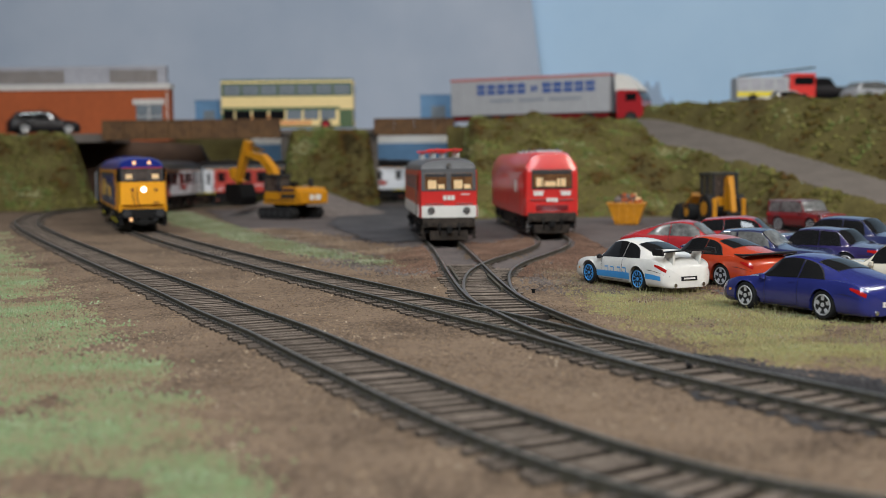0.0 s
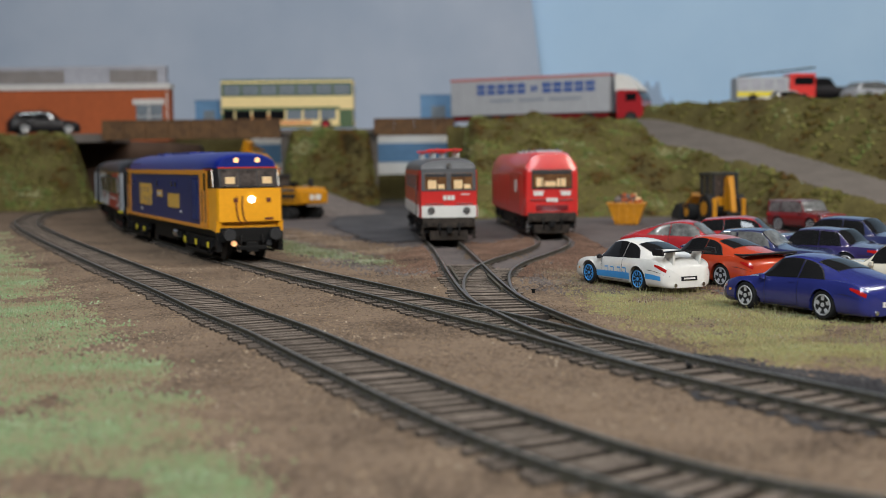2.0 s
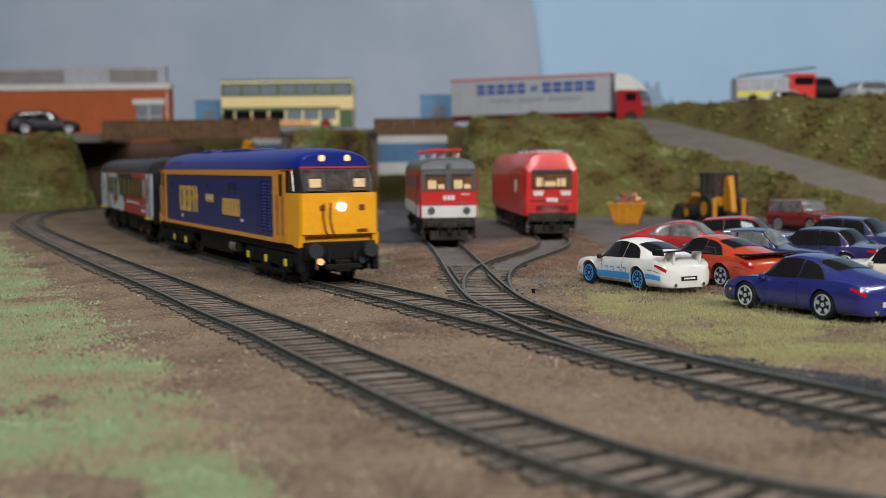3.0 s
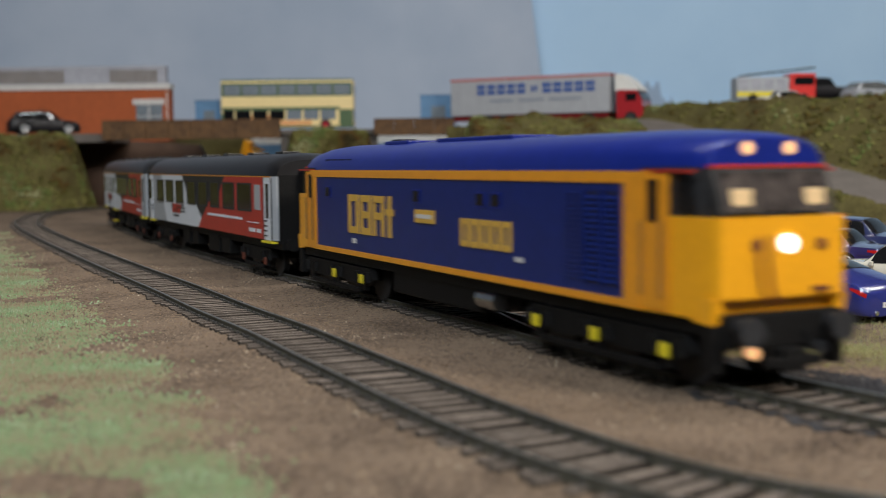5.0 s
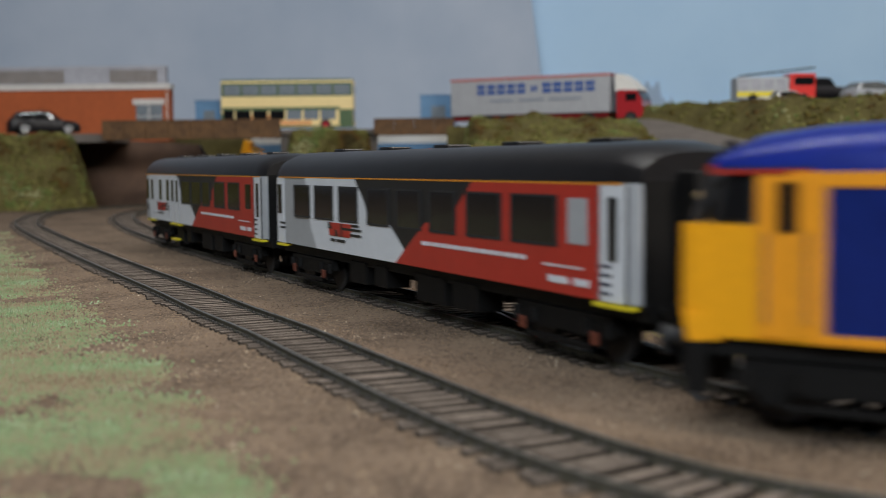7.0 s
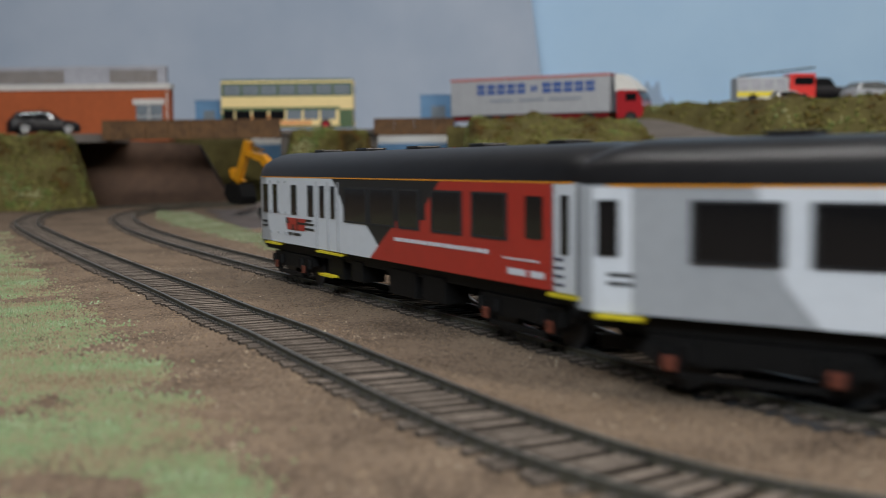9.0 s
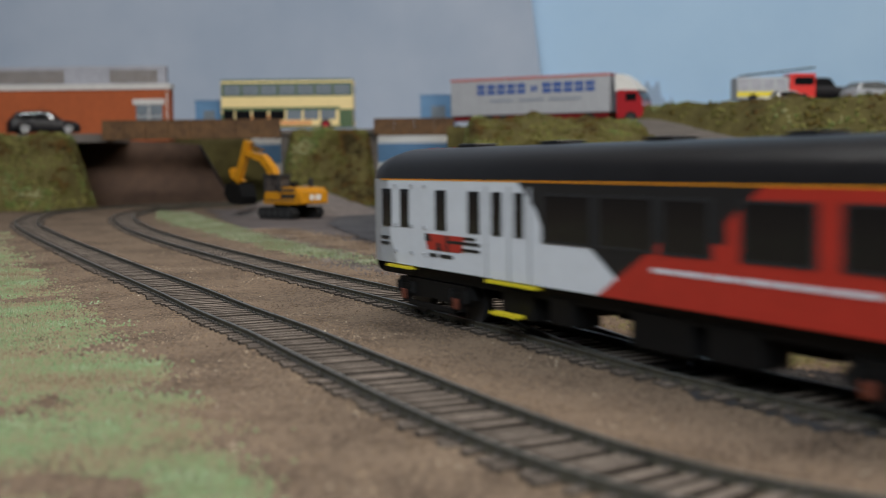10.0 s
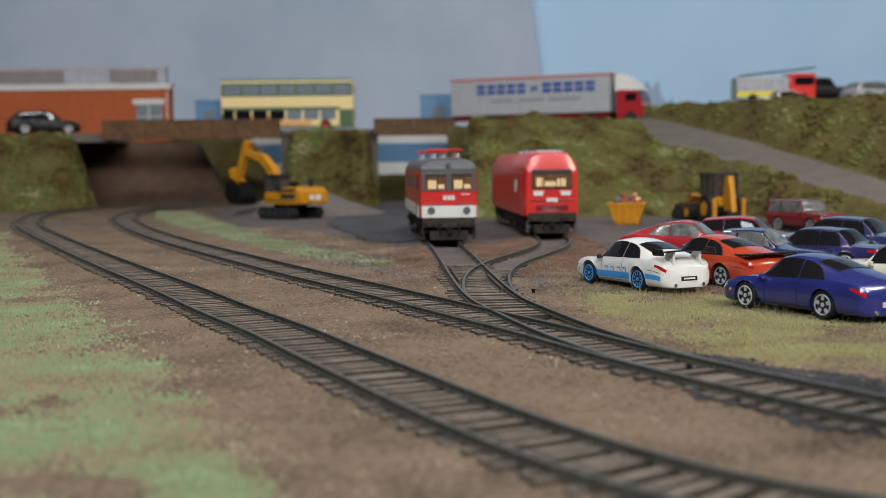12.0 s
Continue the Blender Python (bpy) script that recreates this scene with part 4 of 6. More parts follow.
JEEP = [(-31, 11.8, 13.8, 10.8, 14.0, "t"), (-30.4, 12.6, 14.4, 10.8, 22.6, "c"), (-2, 12.8, 14.4, 10.9, 23.4, "c"), (5, 12.8, 14.3, 10.7, 22.8, "F"), (11, 12.8, 14.0, 11.4, 14.6, "b"), (28, 12.5, 13.2, 11.4, 13.6, "b"), (30, 11.8, 9.0, 11.0, 9.4, "b")]


def section(rows, x):
    """Half-width, belt height, roof half-width and roof height of a car body at x, by a smooth curve."""
    i = max(k for k in range(len(rows) - 1) if rows[k][0] <= x or k == 0)
    a, b, c, d = rows[max(i - 1, 0)], rows[i], rows[i + 1], rows[min(i + 2, len(rows) - 1)]
    t = max(0.0, min(1.0, (x - b[0]) / (c[0] - b[0])))
    out = []
    for p, q, r, s in zip(a[1:5], b[1:5], c[1:5], d[1:5]):
        m0 = (r - p) * (c[0] - b[0]) / max(c[0] - a[0], 0.1)
        m1 = (s - q) * (c[0] - b[0]) / max(d[0] - b[0], 0.1)
        lim = 1.7 * abs(r - q)
        m0, m1 = max(-lim, min(lim, m0)), max(-lim, min(lim, m1))
        out.append((2 * t ** 3 - 3 * t * t + 1) * q + (t ** 3 - 2 * t * t + t) * m0 + (3 * t * t - 2 * t ** 3) * r + (t ** 3 - t * t) * m1)
    return out


class Shell:
    """A car body as a surface: x along the car, k from the sill (0) over the belt (4) to the roof's middle (10)."""

    def __init__(self, rows, axles, r, sill):
        self.rows, self.axles, self.r, self.sill = rows, axles, r, sill
        self.x0, self.x1 = rows[0][0], rows[-1][0]

    def point(self, x, k, side, off=0.0):
        w, zb, wr, zr = section(self.rows, x)
        sill = self.sill
        wb = w * 0.93
        half = [(w * 0.84, sill - 0.6), (w * 0.965, sill + 0.5), (w * 1.0, sill + (zb - sill) * 0.45), (w * 0.985, sill + (zb - sill) * 0.78), (wb, zb), (wb + (wr - wb) * 0.14, zb + (zr - zb) * 0.14), (wb + (wr - wb) * 0.80, zb + (zr - zb) * 0.80), (wr * 0.975, zb + (zr - zb) * 0.96), (wr * 0.8, zr + 0.25), (wr * 0.4, zr + 0.62), (0.0, zr + 0.75)]
        j = min(int(k), 9)
        t = k - j
        p0, p1, p2, p3 = half[max(j - 1, 0)], half[j], half[j + 1], half[j + 2] if j < 9 else (-half[9][0], half[9][1])
        y, z = (0.5 * (2 * b + (c - a) * t + (2 * a - 5 * b + 4 * c - d) * t * t + (3 * b - a - 3 * c + d) * t ** 3) for a, b, c, d in zip(p0, p1, p2, p3))
        flare = max(math.exp(-((x - xa) / 5.2) ** 2) for xa in self.axles)
        y *= 1 + 0.045 * flare * max(0.0, 1 - abs(k - 2) / 2.2)
        for xa in self.axles:
            big = self.r + 0.75
            if abs(x - xa) < big:
                z = max(z, self.r + math.sqrt(big * big - (x - xa) ** 2) - 0.12 * k) if k < 4 else z
        y, z = y + off, z + off * (0.15 if k < 7 else 1.0)
        return (x, side * max(y, 0.0) if k < 10 else 0.0, z)

    def skin(self, bm):
        xs = sorted({round(self.x0 + (self.x1 - self.x0) * i / 84, 3) for i in range(85)} | {round(xa + s * (self.r + 0.74), 3) for xa in self.axles for s in (-1, 1)})
        ks = [0, 0.5, 1, 1.5, 2, 2.5, 3, 3.4, 3.7, 4, 4.3, 4.7, 5, 5.5, 6, 6.5, 7, 7.5, 8, 9, 10]
        loft(bm, [[self.point(x, k, -1) for k in ks] + [self.point(x, k, 1) for k in ks[-2::-1]] for x in xs])

    def patch(self, bm, x0, x1, lo, hi, side, off, n=22, m=5):
        """A thin skin on one side between two heights given as functions of x."""
        rows = []
        for i in range(n + 1):
            x = x0 + (x1 - x0) * i / n
            a, b = lo(x), hi(x)
            rows.append([self.point(x, a + (b - a) * j / m, side, off) for j in range(m + 1)])
        loft(bm, rows, closed=False)

    def screen(self, bm, x0, x1, reach, off, n=10):
        """A pane across the car, narrower by reach(x) from the middle line."""
        rows = []
        for i in range(n + 1):
            x = x0 + (x1 - x0) * i / n
            k0 = reach(x)
            ks = [k0 + (10 - k0) * j / 5 for j in range(6)]
            rows.append([self.point(x, k, -1, off) for k in ks] + [self.point(x, k, 1, off) for k in ks[-2::-1]])
        loft(bm, rows, closed=False)


def car(label, m, rows, mat, glass=CARGLASS, wheel_mat=ALLOY, axles=(17.5, -16.0), r=4.5, trim=None, wing=0, stripe=None, sill=2.6, group="parked cars", scale=1.0, name="car", lamps=True):
    ob = thing(name, label, "car", group, m @ Matrix.Scale(scale, 4) if scale != 1.0 else m)
    shell = Shell(rows, axles, r, sill)
    bm = bmesh.new()
    shell.skin(bm)
    body = part("body", bm, mat, ob, smooth=55)
    fl = {}
    for a, b in zip(rows, rows[1:]):
        fl.setdefault(a[5], []).append((a[0], b[0]))
    rear, front, roof = fl["R"][0] if "R" in fl else None, fl["F"][0], (fl["c"][0][0], fl["c"][-1][1])
    back = rear[0] + (rear[1] - rear[0]) * (0.25 if wing or stripe or rows is COUPE else 0.6) if rear else roof[0] + 1.2
    nose = front[0] + (front[1] - front[0]) * 0.62
    post = roof[0] + (roof[1] - roof[0]) * (0.30 if rows is COUPE else 0.42)

    def side_top(x):
        edge = min((x - back) / (9.0 if rows is COUPE else 2.5), (nose - x) / 2.0)
        return 4.45 + 2.2 * max(0.0, min(1.0, edge)) ** 0.6

    for s in (-1, 1):
        for x0, x1 in ((back + 0.2, post - 0.45), (post + 0.45, nose - 0.1)):
            bm = bmesh.new()
            shell.patch(bm, x0 - 0.35, x1 + 0.35, lambda x: 4.25, lambda x: side_top(x) + 0.16, s, 0.05)
            seal = part("window_seal", bm, trim or CARBLACK, ob, smooth=60)
            bm = bmesh.new()
            shell.patch(bm, x0, x1, lambda x: 4.42, side_top, s, 0.10)
            part("side_window", bm, glass, seal, "glossy tinted side window", smooth=60)
    for f, nm in ((front, "windscreen"), (rear, "rear_window")):
        if not f:
            continue
        a, b = f[0] + (f[1] - f[0]) * 0.10, f[0] + (f[1] - f[0]) * 0.90
        bm = bmesh.new()
        shell.screen(bm, a - 0.35, b + 0.35, lambda x: 7.15, 0.05)
        seal = part("screen_seal", bm, trim or CARBLACK, ob, smooth=60)
        bm = bmesh.new()
        shell.screen(bm, a, b, lambda x: 7.45 + 0.5 * (abs(x - (a + b) / 2) / ((b - a) / 2)) ** 6, 0.11)
        part(nm, bm, glass, seal, "glossy tinted screen", smooth=60)
    wmax = max(r_[1] for r_ in rows)
    quick("underbody", TYRE, ob, (rows[0][0] + 3, rows[-1][0] - 3, -wmax + 3.4, wmax - 3.4, 1.9, 8.2))
    for s in (-1, 1):
        for xa in axles:
            bm = bmesh.new()
            yo = s * (wmax - 0.35)
            rings = []
            for rr, o in ((r * 0.70, 0.0), (r * 0.74, 0.12), (r * 0.93, 0.12), (r, -0.35), (r, -2.6), (r * 0.8, -3.0)):
                rings.append([(xa + rr * math.cos(2 * math.pi * i / 28), yo + s * o, r + rr * math.sin(2 * math.pi * i / 28)) for i in range(28)])
            loft(bm, rings)
            wheel = part("wheel", bm, TYRE, ob, "black tyre", smooth=40)
            bm = bmesh.new()
            drum(bm, xa, yo - s * 0.5, r, r * 0.69, 0.4, n=20)
            part("brake_disc", bm, DARK, wheel)
            bm = bmesh.new()
            n_sp = 10 if stripe else 5
            for q in range(n_sp):
                a = 2 * math.pi * q / n_sp + 0.3
                ca, sa = math.cos(a), math.sin(a)
                wd = 0.3 if stripe else 0.8
                loft(bm, [[(xa + ca * u - sa * v, yo + s * o, r + sa * u + ca * v) for v, o in ((-wd, dep - 0.35), (-wd * 0.7, dep), (wd * 0.7, dep), (wd, dep - 0.35))] for u, dep in ((0.2, -0.15), (r * 0.35, 0.02), (r * 0.69, 0.15))])
            drum(bm, xa, yo - s * 0.1, r, r * 0.16, 0.5, n=12)
            for rr, o in ((r * 0.69, 0.14),):
                tube(bm, [(xa + math.cos(2 * math.pi * q / 24) * rr, yo + s * o, r + math.sin(2 * math.pi * q / 24) * rr) for q in range(25)], 0.24, 5)
            part("rim", bm, wheel_mat, wheel, "spoked wheel rim", smooth=40)
    x_t = rows[0][0]
    if lamps:
        for s in (-1, 1):
            bm = bmesh.new()
            shell.patch(bm, x_t + 0.9, x_t + 5.6, lambda x: 2.95 + 0.2 * max(0, x - x_t - 2) / 3.4, lambda x: 3.62 - 0.15 * max(0, x - x_t - 2) / 3.4, s, 0.10, 12, 4)
            part("tail_lamp", bm, TAILRED, ob, "red tail lamp", smooth=60)
            bm = bmesh.new()
            shell.patch(bm, rows[-1][0] - 4.6, rows[-1][0] - 1.4, lambda x: 2.7, lambda x: 4.0, s, 0.10, 8, 4)
            part("headlamp", bm, CHROME, ob, smooth=60)
            bm = bmesh.new()
            shell.patch(bm, rows[-1][0] - 7.2, rows[-1][0] - 5.8, lambda x: 2.0, lambda x: 2.3, s, 0.12, 4, 2)
            part("side_repeater", bm, AMBER, ob)
            px, py, pz = shell.point(nose - 1.0, 4.6, s)
            bm = bmesh.new()
            loft(bm, [[(px + dx, py + s * dy, pz + dz) for dx, dz in ((-0.7 * q, -0.6 * q), (0.5 * q, -0.7 * q), (0.8 * q, 0.3 * q), (0.2 * q, 0.8 * q), (-0.7 * q, 0.7 * q))] for dy, q in ((-0.2, 0.4), (0.7, 0.6), (1.0, 1.1), (2.0, 1.25), (2.5, 0.8))])
            part("door_mirror", bm, CARBLACK if stripe else mat, ob, smooth=50)
            bm = bmesh.new()
            shell.patch(bm, post + 0.8, post + 3.4, lambda x: 3.35, lambda x: 3.5, s, 0.3, 4, 1)
            part("door_handle", bm, mat, ob)
            bm = bmesh.new()
            for xd in (post - 0.4, nose - 1.4):
                shell.patch(bm, xd - 0.09, xd + 0.09, lambda x: 1.0, lambda x: 4.2, s, 0.03, 1, 12)
            shell.patch(bm, post - 0.4, nose - 1.4, lambda x: 1.0, lambda x: 1.06, s, 0.03, 12, 1)
            part("door_gap", bm, CARBLACK, ob)
            bm = bmesh.new()
            shell.patch(bm, x_t + 0.3, x_t + 9.5, lambda x: 2.45, lambda x: 2.51, s, 0.04, 8, 1)
            part("bumper_gap", bm, CARBLACK, ob)
        plate = quick("number_plate", CARBLACK if stripe else LOCWHITE, ob, (x_t - 0.22, x_t + 0.3, -3.6, 3.6, 4.6, 6.2))
        quick("plate_bar", LOCWHITE if stripe else CARBLACK, plate, (x_t - 0.3, x_t - 0.2, -2.6, 2.6, 5.1, 5.7))
        bm = bmesh.new()
        for s in (-1, 1):
            drum(bm, x_t + 0.3, s * 6.4, 3.0, 0.7, 1.6, axis="x", n=12)
        part("exhaust_pipe", bm, CHROME, ob, smooth=40)
    if wing == 1:
        bm = bmesh.new()
        loft(bm, [[(-32.2, y, z + 0.5), (-29.5, y, z + 0.25), (-26.6, y, z), (-26.6, y, z - 0.45), (-29.5, y, z - 0.35), (-32.2, y, z)] for y, z in ((-11.8, 15.2), (-6, 15.5), (0, 15.6), (6, 15.5), (11.8, 15.2))])
        wing_ob = part("rear_wing", bm, CARBLACK, ob, "black rear wing on white struts", smooth=40)
        for s in (-1, 1):
            bm = bmesh.new()
            prism(bm, [(-32.6, 14.2), (-31.6, 16.4), (-27.0, 16.6), (-25.4, 15.4), (-26.0, 14.0)], s * 11.7, s * 12.3)
            part("end_plate", bm, CARBLACK, wing_ob)
            bm = bmesh.new()
            prism(bm, [(-30.5, 10.2), (-24.5, 11.8), (-26.6, 15.1), (-30.8, 15.3)], s * 5.6, s * 6.5)
            part("wing_strut", bm, mat, wing_ob)
    if wing == 2:
        bm = bmesh.new()
        loft(bm, [[(-20.5, -9.0, 12.9), (-20.5, 9.0, 12.9), (-20.5, 9.0, 12.2), (-20.5, -9.0, 12.2)], [(-27, -11.0, 13.0), (-27, 11.0, 13.0), (-27, 11.0, 12.0), (-27, -11.0, 12.0)], [(-31.2, -11.6, 13.5), (-31.2, 11.6, 13.5), (-31.2, 11.6, 13.0), (-31.2, -11.6, 13.0)]])
        wing_ob = part("rear_wing", bm, mat, ob, "tail spoiler with black rubber edge")
        bm = bmesh.new()
        tube(bm, [(-21, -9.6, 12.7), (-27, -11.4, 12.9), (-31.2, -11.8, 13.3), (-31.9, -9, 13.4), (-31.9, 9, 13.4), (-31.2, 11.8, 13.3), (-27, 11.4, 12.9), (-21, 9.6, 12.7)], 0.4, 8)
        part("rubber_edge", bm, CARBLACK, wing_ob, smooth=50)
    if stripe:
        for s in (-1, 1):
            bm = bmesh.new()
            shell.patch(bm, -10.6, 12.2, lambda x: 1.25, lambda x: 1.9, s, 0.05)
            shell.patch(bm, -29.5, -21.4, lambda x: 1.55, lambda x: 2.05, s, 0.05)
            part("side_stripe", bm, stripe, ob, "light blue side stripe", smooth=60)
            bm = bmesh.new()
            for q in range(4):
                x0 = -8.5 + 3.9 * q + (0.8 if q > 1 else 0)
                for u0, u1, v0, v1 in ((0.2, 2.6, 2.35, 2.5), (0.2, 2.6, 1.5, 1.65), (0, 0.5, 1.65, 2.35), (2.1, 2.6, 1.5, 2.0)):
                    shell.patch(bm, x0 + u0, x0 + u1, lambda x: v0, lambda x: v1, s, 0.12, 3, 1)
            part("script_bar", bm, stripe, ob)
    return ob


def heading(x, y, ax, ay):
    """Degrees that turn a thing at (x, y) to face (ax, ay)."""
    return math.degrees(math.atan2(ay - y, ax - x))


YZ = -2.9
white_dir = heading(75, 462, 60, 497)
car("white sports coupe with blue wheels and black rear wing", at(75.8, 468, YZ, white_dir + 3), COUPE, CARWHITE, scale=0.98, wheel_mat=STRIPEBLUE, wing=1, stripe=STRIPEBLUE)
car("glossy dark blue sports coupe with silver wheels", at(116.4, 382, YZ, heading(118, 364, 101, 395) + 1), COUPE, CARBLUE, scale=0.975)
car("orange-red sports coupe with black-edged tail spoiler", at(107.4, 476.6, YZ, heading(105, 458, 88, 492) + 3), COUPE, CARORANGE, wing=2)
car("crimson coupe with pale windows", at(119, 592, YZ, -30), COUPE, CARCRIMSON, glass=PALEGLASS)
car("red hatchback roof showing among parked cars", at(158, 630, YZ, -25), HATCH, CARCRIMSON, axles=(17, -16))
car("navy saloon with bright window trim", at(136, 520, YZ, -36), SALOON, CARNAVY, glass=PALEGLASS, trim=CHROME, axles=(20, -18))
car("dark violet saloon with chrome window trim", at(163, 527, YZ, 138), SALOON, CARPURPLE, trim=CHROME, axles=(20, -18))
car("dark navy saloon parked at the back of the row", at(188, 575, YZ, 140), SALOON, CARNAVY, axles=(20, -18), scale=1.12)
car("cream saloon with pale trim", at(165, 430, YZ, 140), SALOON, CARCREAM, trim=CHROME, axles=(20, -18))
car("maroon off-road car with roof rails", at(242, 805, YZ, -66), JEEP, CARMAROON, glass=PALEGLASS, axles=(18, -17), r=5.6, sill=4.6, scale=0.9)


# ---- the two parked locomotives ----
def facet_ring(x, w, cant, top):
    """A roof with flat sloping shoulders."""
    return [(x, -w, cant), (x, -w * 0.985, cant + 2.4), (x, -w * 0.93, cant + 0.45 * (top - cant)), (x, -w * 0.70, top - 1.5), (x, -w * 0.52, top - 0.2), (x, 0, top), (x, w * 0.52, top - 0.2), (x, w * 0.70, top - 1.5), (x, w * 0.93, cant + 0.45 * (top - cant)), (x, w * 0.985, cant + 2.4), (x, w, cant)]


def loco_shell(ob, W, SILL, CANT, TOP, L, side_mat, roof_mat, nose, facet=False):
    bm = bmesh.new()
    loft(bm, [[(x, -w, z) for w, z in ((W * k, SILL), (W * k, CANT))] + [(x, w, z) for w, z in ((W * k, CANT), (W * k, SILL))] for x, k in ((-L, 0.94), (-L + 6, 1.0), (L - 6, 1.0), (L, nose))])
    part("body", bm, side_mat, ob)
    bm = bmesh.new()
    loft(bm, [(facet_ring if facet else roof_ring)(x, W * k, CANT, t) for x, k, t in ((-L, 0.92, TOP - 3), (-L + 8, 0.98, TOP), (L - 10, 0.98, TOP), (L - 3, 0.95, TOP - 1.6), (L - 0.4, nose * 0.97, CANT + 1.2))])
    part("roof", bm, roof_mat, ob, smooth=35)


def front_fittings(ob, L, W, step_mat=WEATHER):
    for s in (-1, 1):
        bm = bmesh.new()
        drum(bm, L + 1.6, s * 10.5, 11.4, 1.3, 3.6, axis="x", n=12)
        drum(bm, L + 3.6, s * 10.5, 11.4, 2.5, 0.8, axis="x", n=16)
        part("buffer", bm, WEATHER, ob, "round dull buffer", smooth=40)
        bm = bmesh.new()
        for q in (L - 6.4, L - 2):
            tube(bm, [(q, s * 14.6, 1.6), (q, s * 15.2, 9)], 0.5)
        for z in (1.8, 5.0):
            box(bm, L - 6.8, L - 1.6, s * 14.8 - 1.2, s * 14.8 + 1.2, z, z + 0.6)
        part("cab_step", bm, step_mat, ob, "open footsteps under the cab")
        bm = bmesh.new()
        tube(bm, [(L + 1, s * 5.5, 11), (L + 2.2, s * 5.8, 7), (L + 1.2, s * 5.2, 3.5)], 0.5)
        part("air_hose", bm, BLACK, ob)
        bm = bmesh.new()
        tube(bm, [(L + 0.4, s * 3.6, 21.6), (L + 1.2, s * 3.8, 21.8), (L + 1.2, s * 13.4, 21.8), (L + 0.4, s * 13.6, 21.6)], 0.28)
        part("front_handrail", bm, STEEL, ob)
    quick("buffer_beam", WEATHER, ob, (L - 3, L + 0.6, -15, 15, 8.2, 14), bevel=0.4)
    quick("snow_plough", WEATHER, ob, (L - 4, L - 1, -11, 11, 1.0, 6.5), bevel=0.5)
    quick("coupling", BLACK, ob, (L - 2, L + 4, -1.6, 1.6, 5, 9), bevel=0.3)


def electric_loco(m):
    ob = thing("electric_locomotive", "red and white electric locomotive with grey roof and folded pantographs", "locomotive", m=m)
    W, L = 17.0, 92.0
    loco_shell(ob, W, 14, 41, 48.4, L, LOCRED, LOCGREY, 0.93)
    for s in (-1, 1):
        bm = bmesh.new()
        panel(bm, rect(-L + 5, L - 5.5, 14, 20.8), s * W, 0.3)
        part("white_band", bm, LOCWHITE, ob, "off-white lower band")
        bm = bmesh.new()
        panel(bm, rect(L - 16, L - 9, 29.5, 38.5), s * W, 0.35)
        part("cab_side_window", bm, GLASS, ob)
        for k in range(4):
            bm = bmesh.new()
            panel(bm, rect(-60 + 32 * k, -42 + 32 * k, 30, 38), s * W, 0.3)
            part("side_grille", bm, LOCGREY, ob)
        bm = bmesh.new()
        tube(bm, [(L - 19, s * 17.8, 14), (L - 19, s * 17.8, 32)], 0.35)
        part("handrail", bm, STEEL, ob)
    f = L - 0.2
    quick("white_front_band", LOCWHITE, ob, (f, L + 0.5, -15.6, 15.6, 14, 20.8))
    quick("window_surround", LOCGREY, ob, (f, L + 0.4, -15.7, 15.7, 29.2, 42.2), bevel=0.3)
    for y0, y1 in ((-13.6, -1.3), (1.3, 13.6)):
        quick("windscreen", LITGLASS, ob, (L + 0.3, L + 0.7, y0, y1, 30.2, 39.4), bevel=0.15, label="lit windscreen with warm cab interior")
        quick("cab_seat", CREAMIN, ob, (L + 0.5, L + 0.8, y0 + 1.6, y0 + 6.6, 30.4, 35.4), bevel=0.3)
        quick("control_desk", CREAMIN, ob, (L + 0.5, L + 0.75, y0 + 7.4, y0 + 11.2, 30.4, 33.0), bevel=0.2)
        quick("cab_shade", DARK, ob, (L + 0.5, L + 0.8, y0 + 0.3, y1 - 0.3, 37.2, 39.2), bevel=0.2)
        quick("wiper", BLACK, ob, (L + 0.8, L + 1.1, y0 + 7.0, y0 + 7.3, 30.2, 37.0))
    bm = bmesh.new()
    drum(bm, L + 0.7, 0, 43.8, 1.5, 1.6, axis="x", n=14)
    part("top_lamp", bm, STEEL, ob, "round top lamp", smooth=40)
    for s in (-1, 1):
        bm = bmesh.new()
        drum(bm, L + 0.9, s * 10.2, 18.2, 2.1, 1.4, axis="x", n=16)
        part("head_lamp", bm, STEEL, ob, "twin round lamp", smooth=40)
    quick("badge", LOCWHITE, ob, *[(L + 0.1, L + 0.6, y, y + 1.9, 24.0, 26.6) for y in (-3.2, -0.9, 1.4)], bevel=0.15)
    quick("number_bar", LOCWHITE, ob, (L + 0.1, L + 0.5, 7, 12, 27.0, 27.6))
    for px_ in (L - 32, -L + 40):
        bm = bmesh.new()
        for s in (-1, 1):
            tube(bm, [(px_ - 14, s * 6, 50.5), (px_ + 14, s * 8, 52.5)], 0.55)
            tube(bm, [(px_ - 12, s * 8, 49.5), (px_ + 16, s * 5, 53.5)], 0.55)
        for q in (-14, 0, 14):
            tube(bm, [(px_ + q, -9.5, 52.8), (px_ + q, 9.5, 52.8)], 0.6)
        part("pantograph", bm, LOCRED, ob, "folded red pantograph frame")
        for q in (-10, 10):
            for s in (-1, 1):
                bm = bmesh.new()
                for z in (48, 49.2, 50.4):
                    drum(bm, px_ + q, s * 7, z, 1.4, 0.7, axis="z", n=10)
                part("insulator", bm, LOCWHITE, ob)
    front_fittings(ob, L, W)
    quick("underframe", BLACK, ob, (-L + 4, L - 3, -14.5, 14.5, 5, 14), bevel=0.6)
    bogie(ob, 52, (-17, 17), 7.0, (), RUST, 15)
    bogie(ob, -52, (-17, 17), 7.0, (), RUST, 15)
    return ob


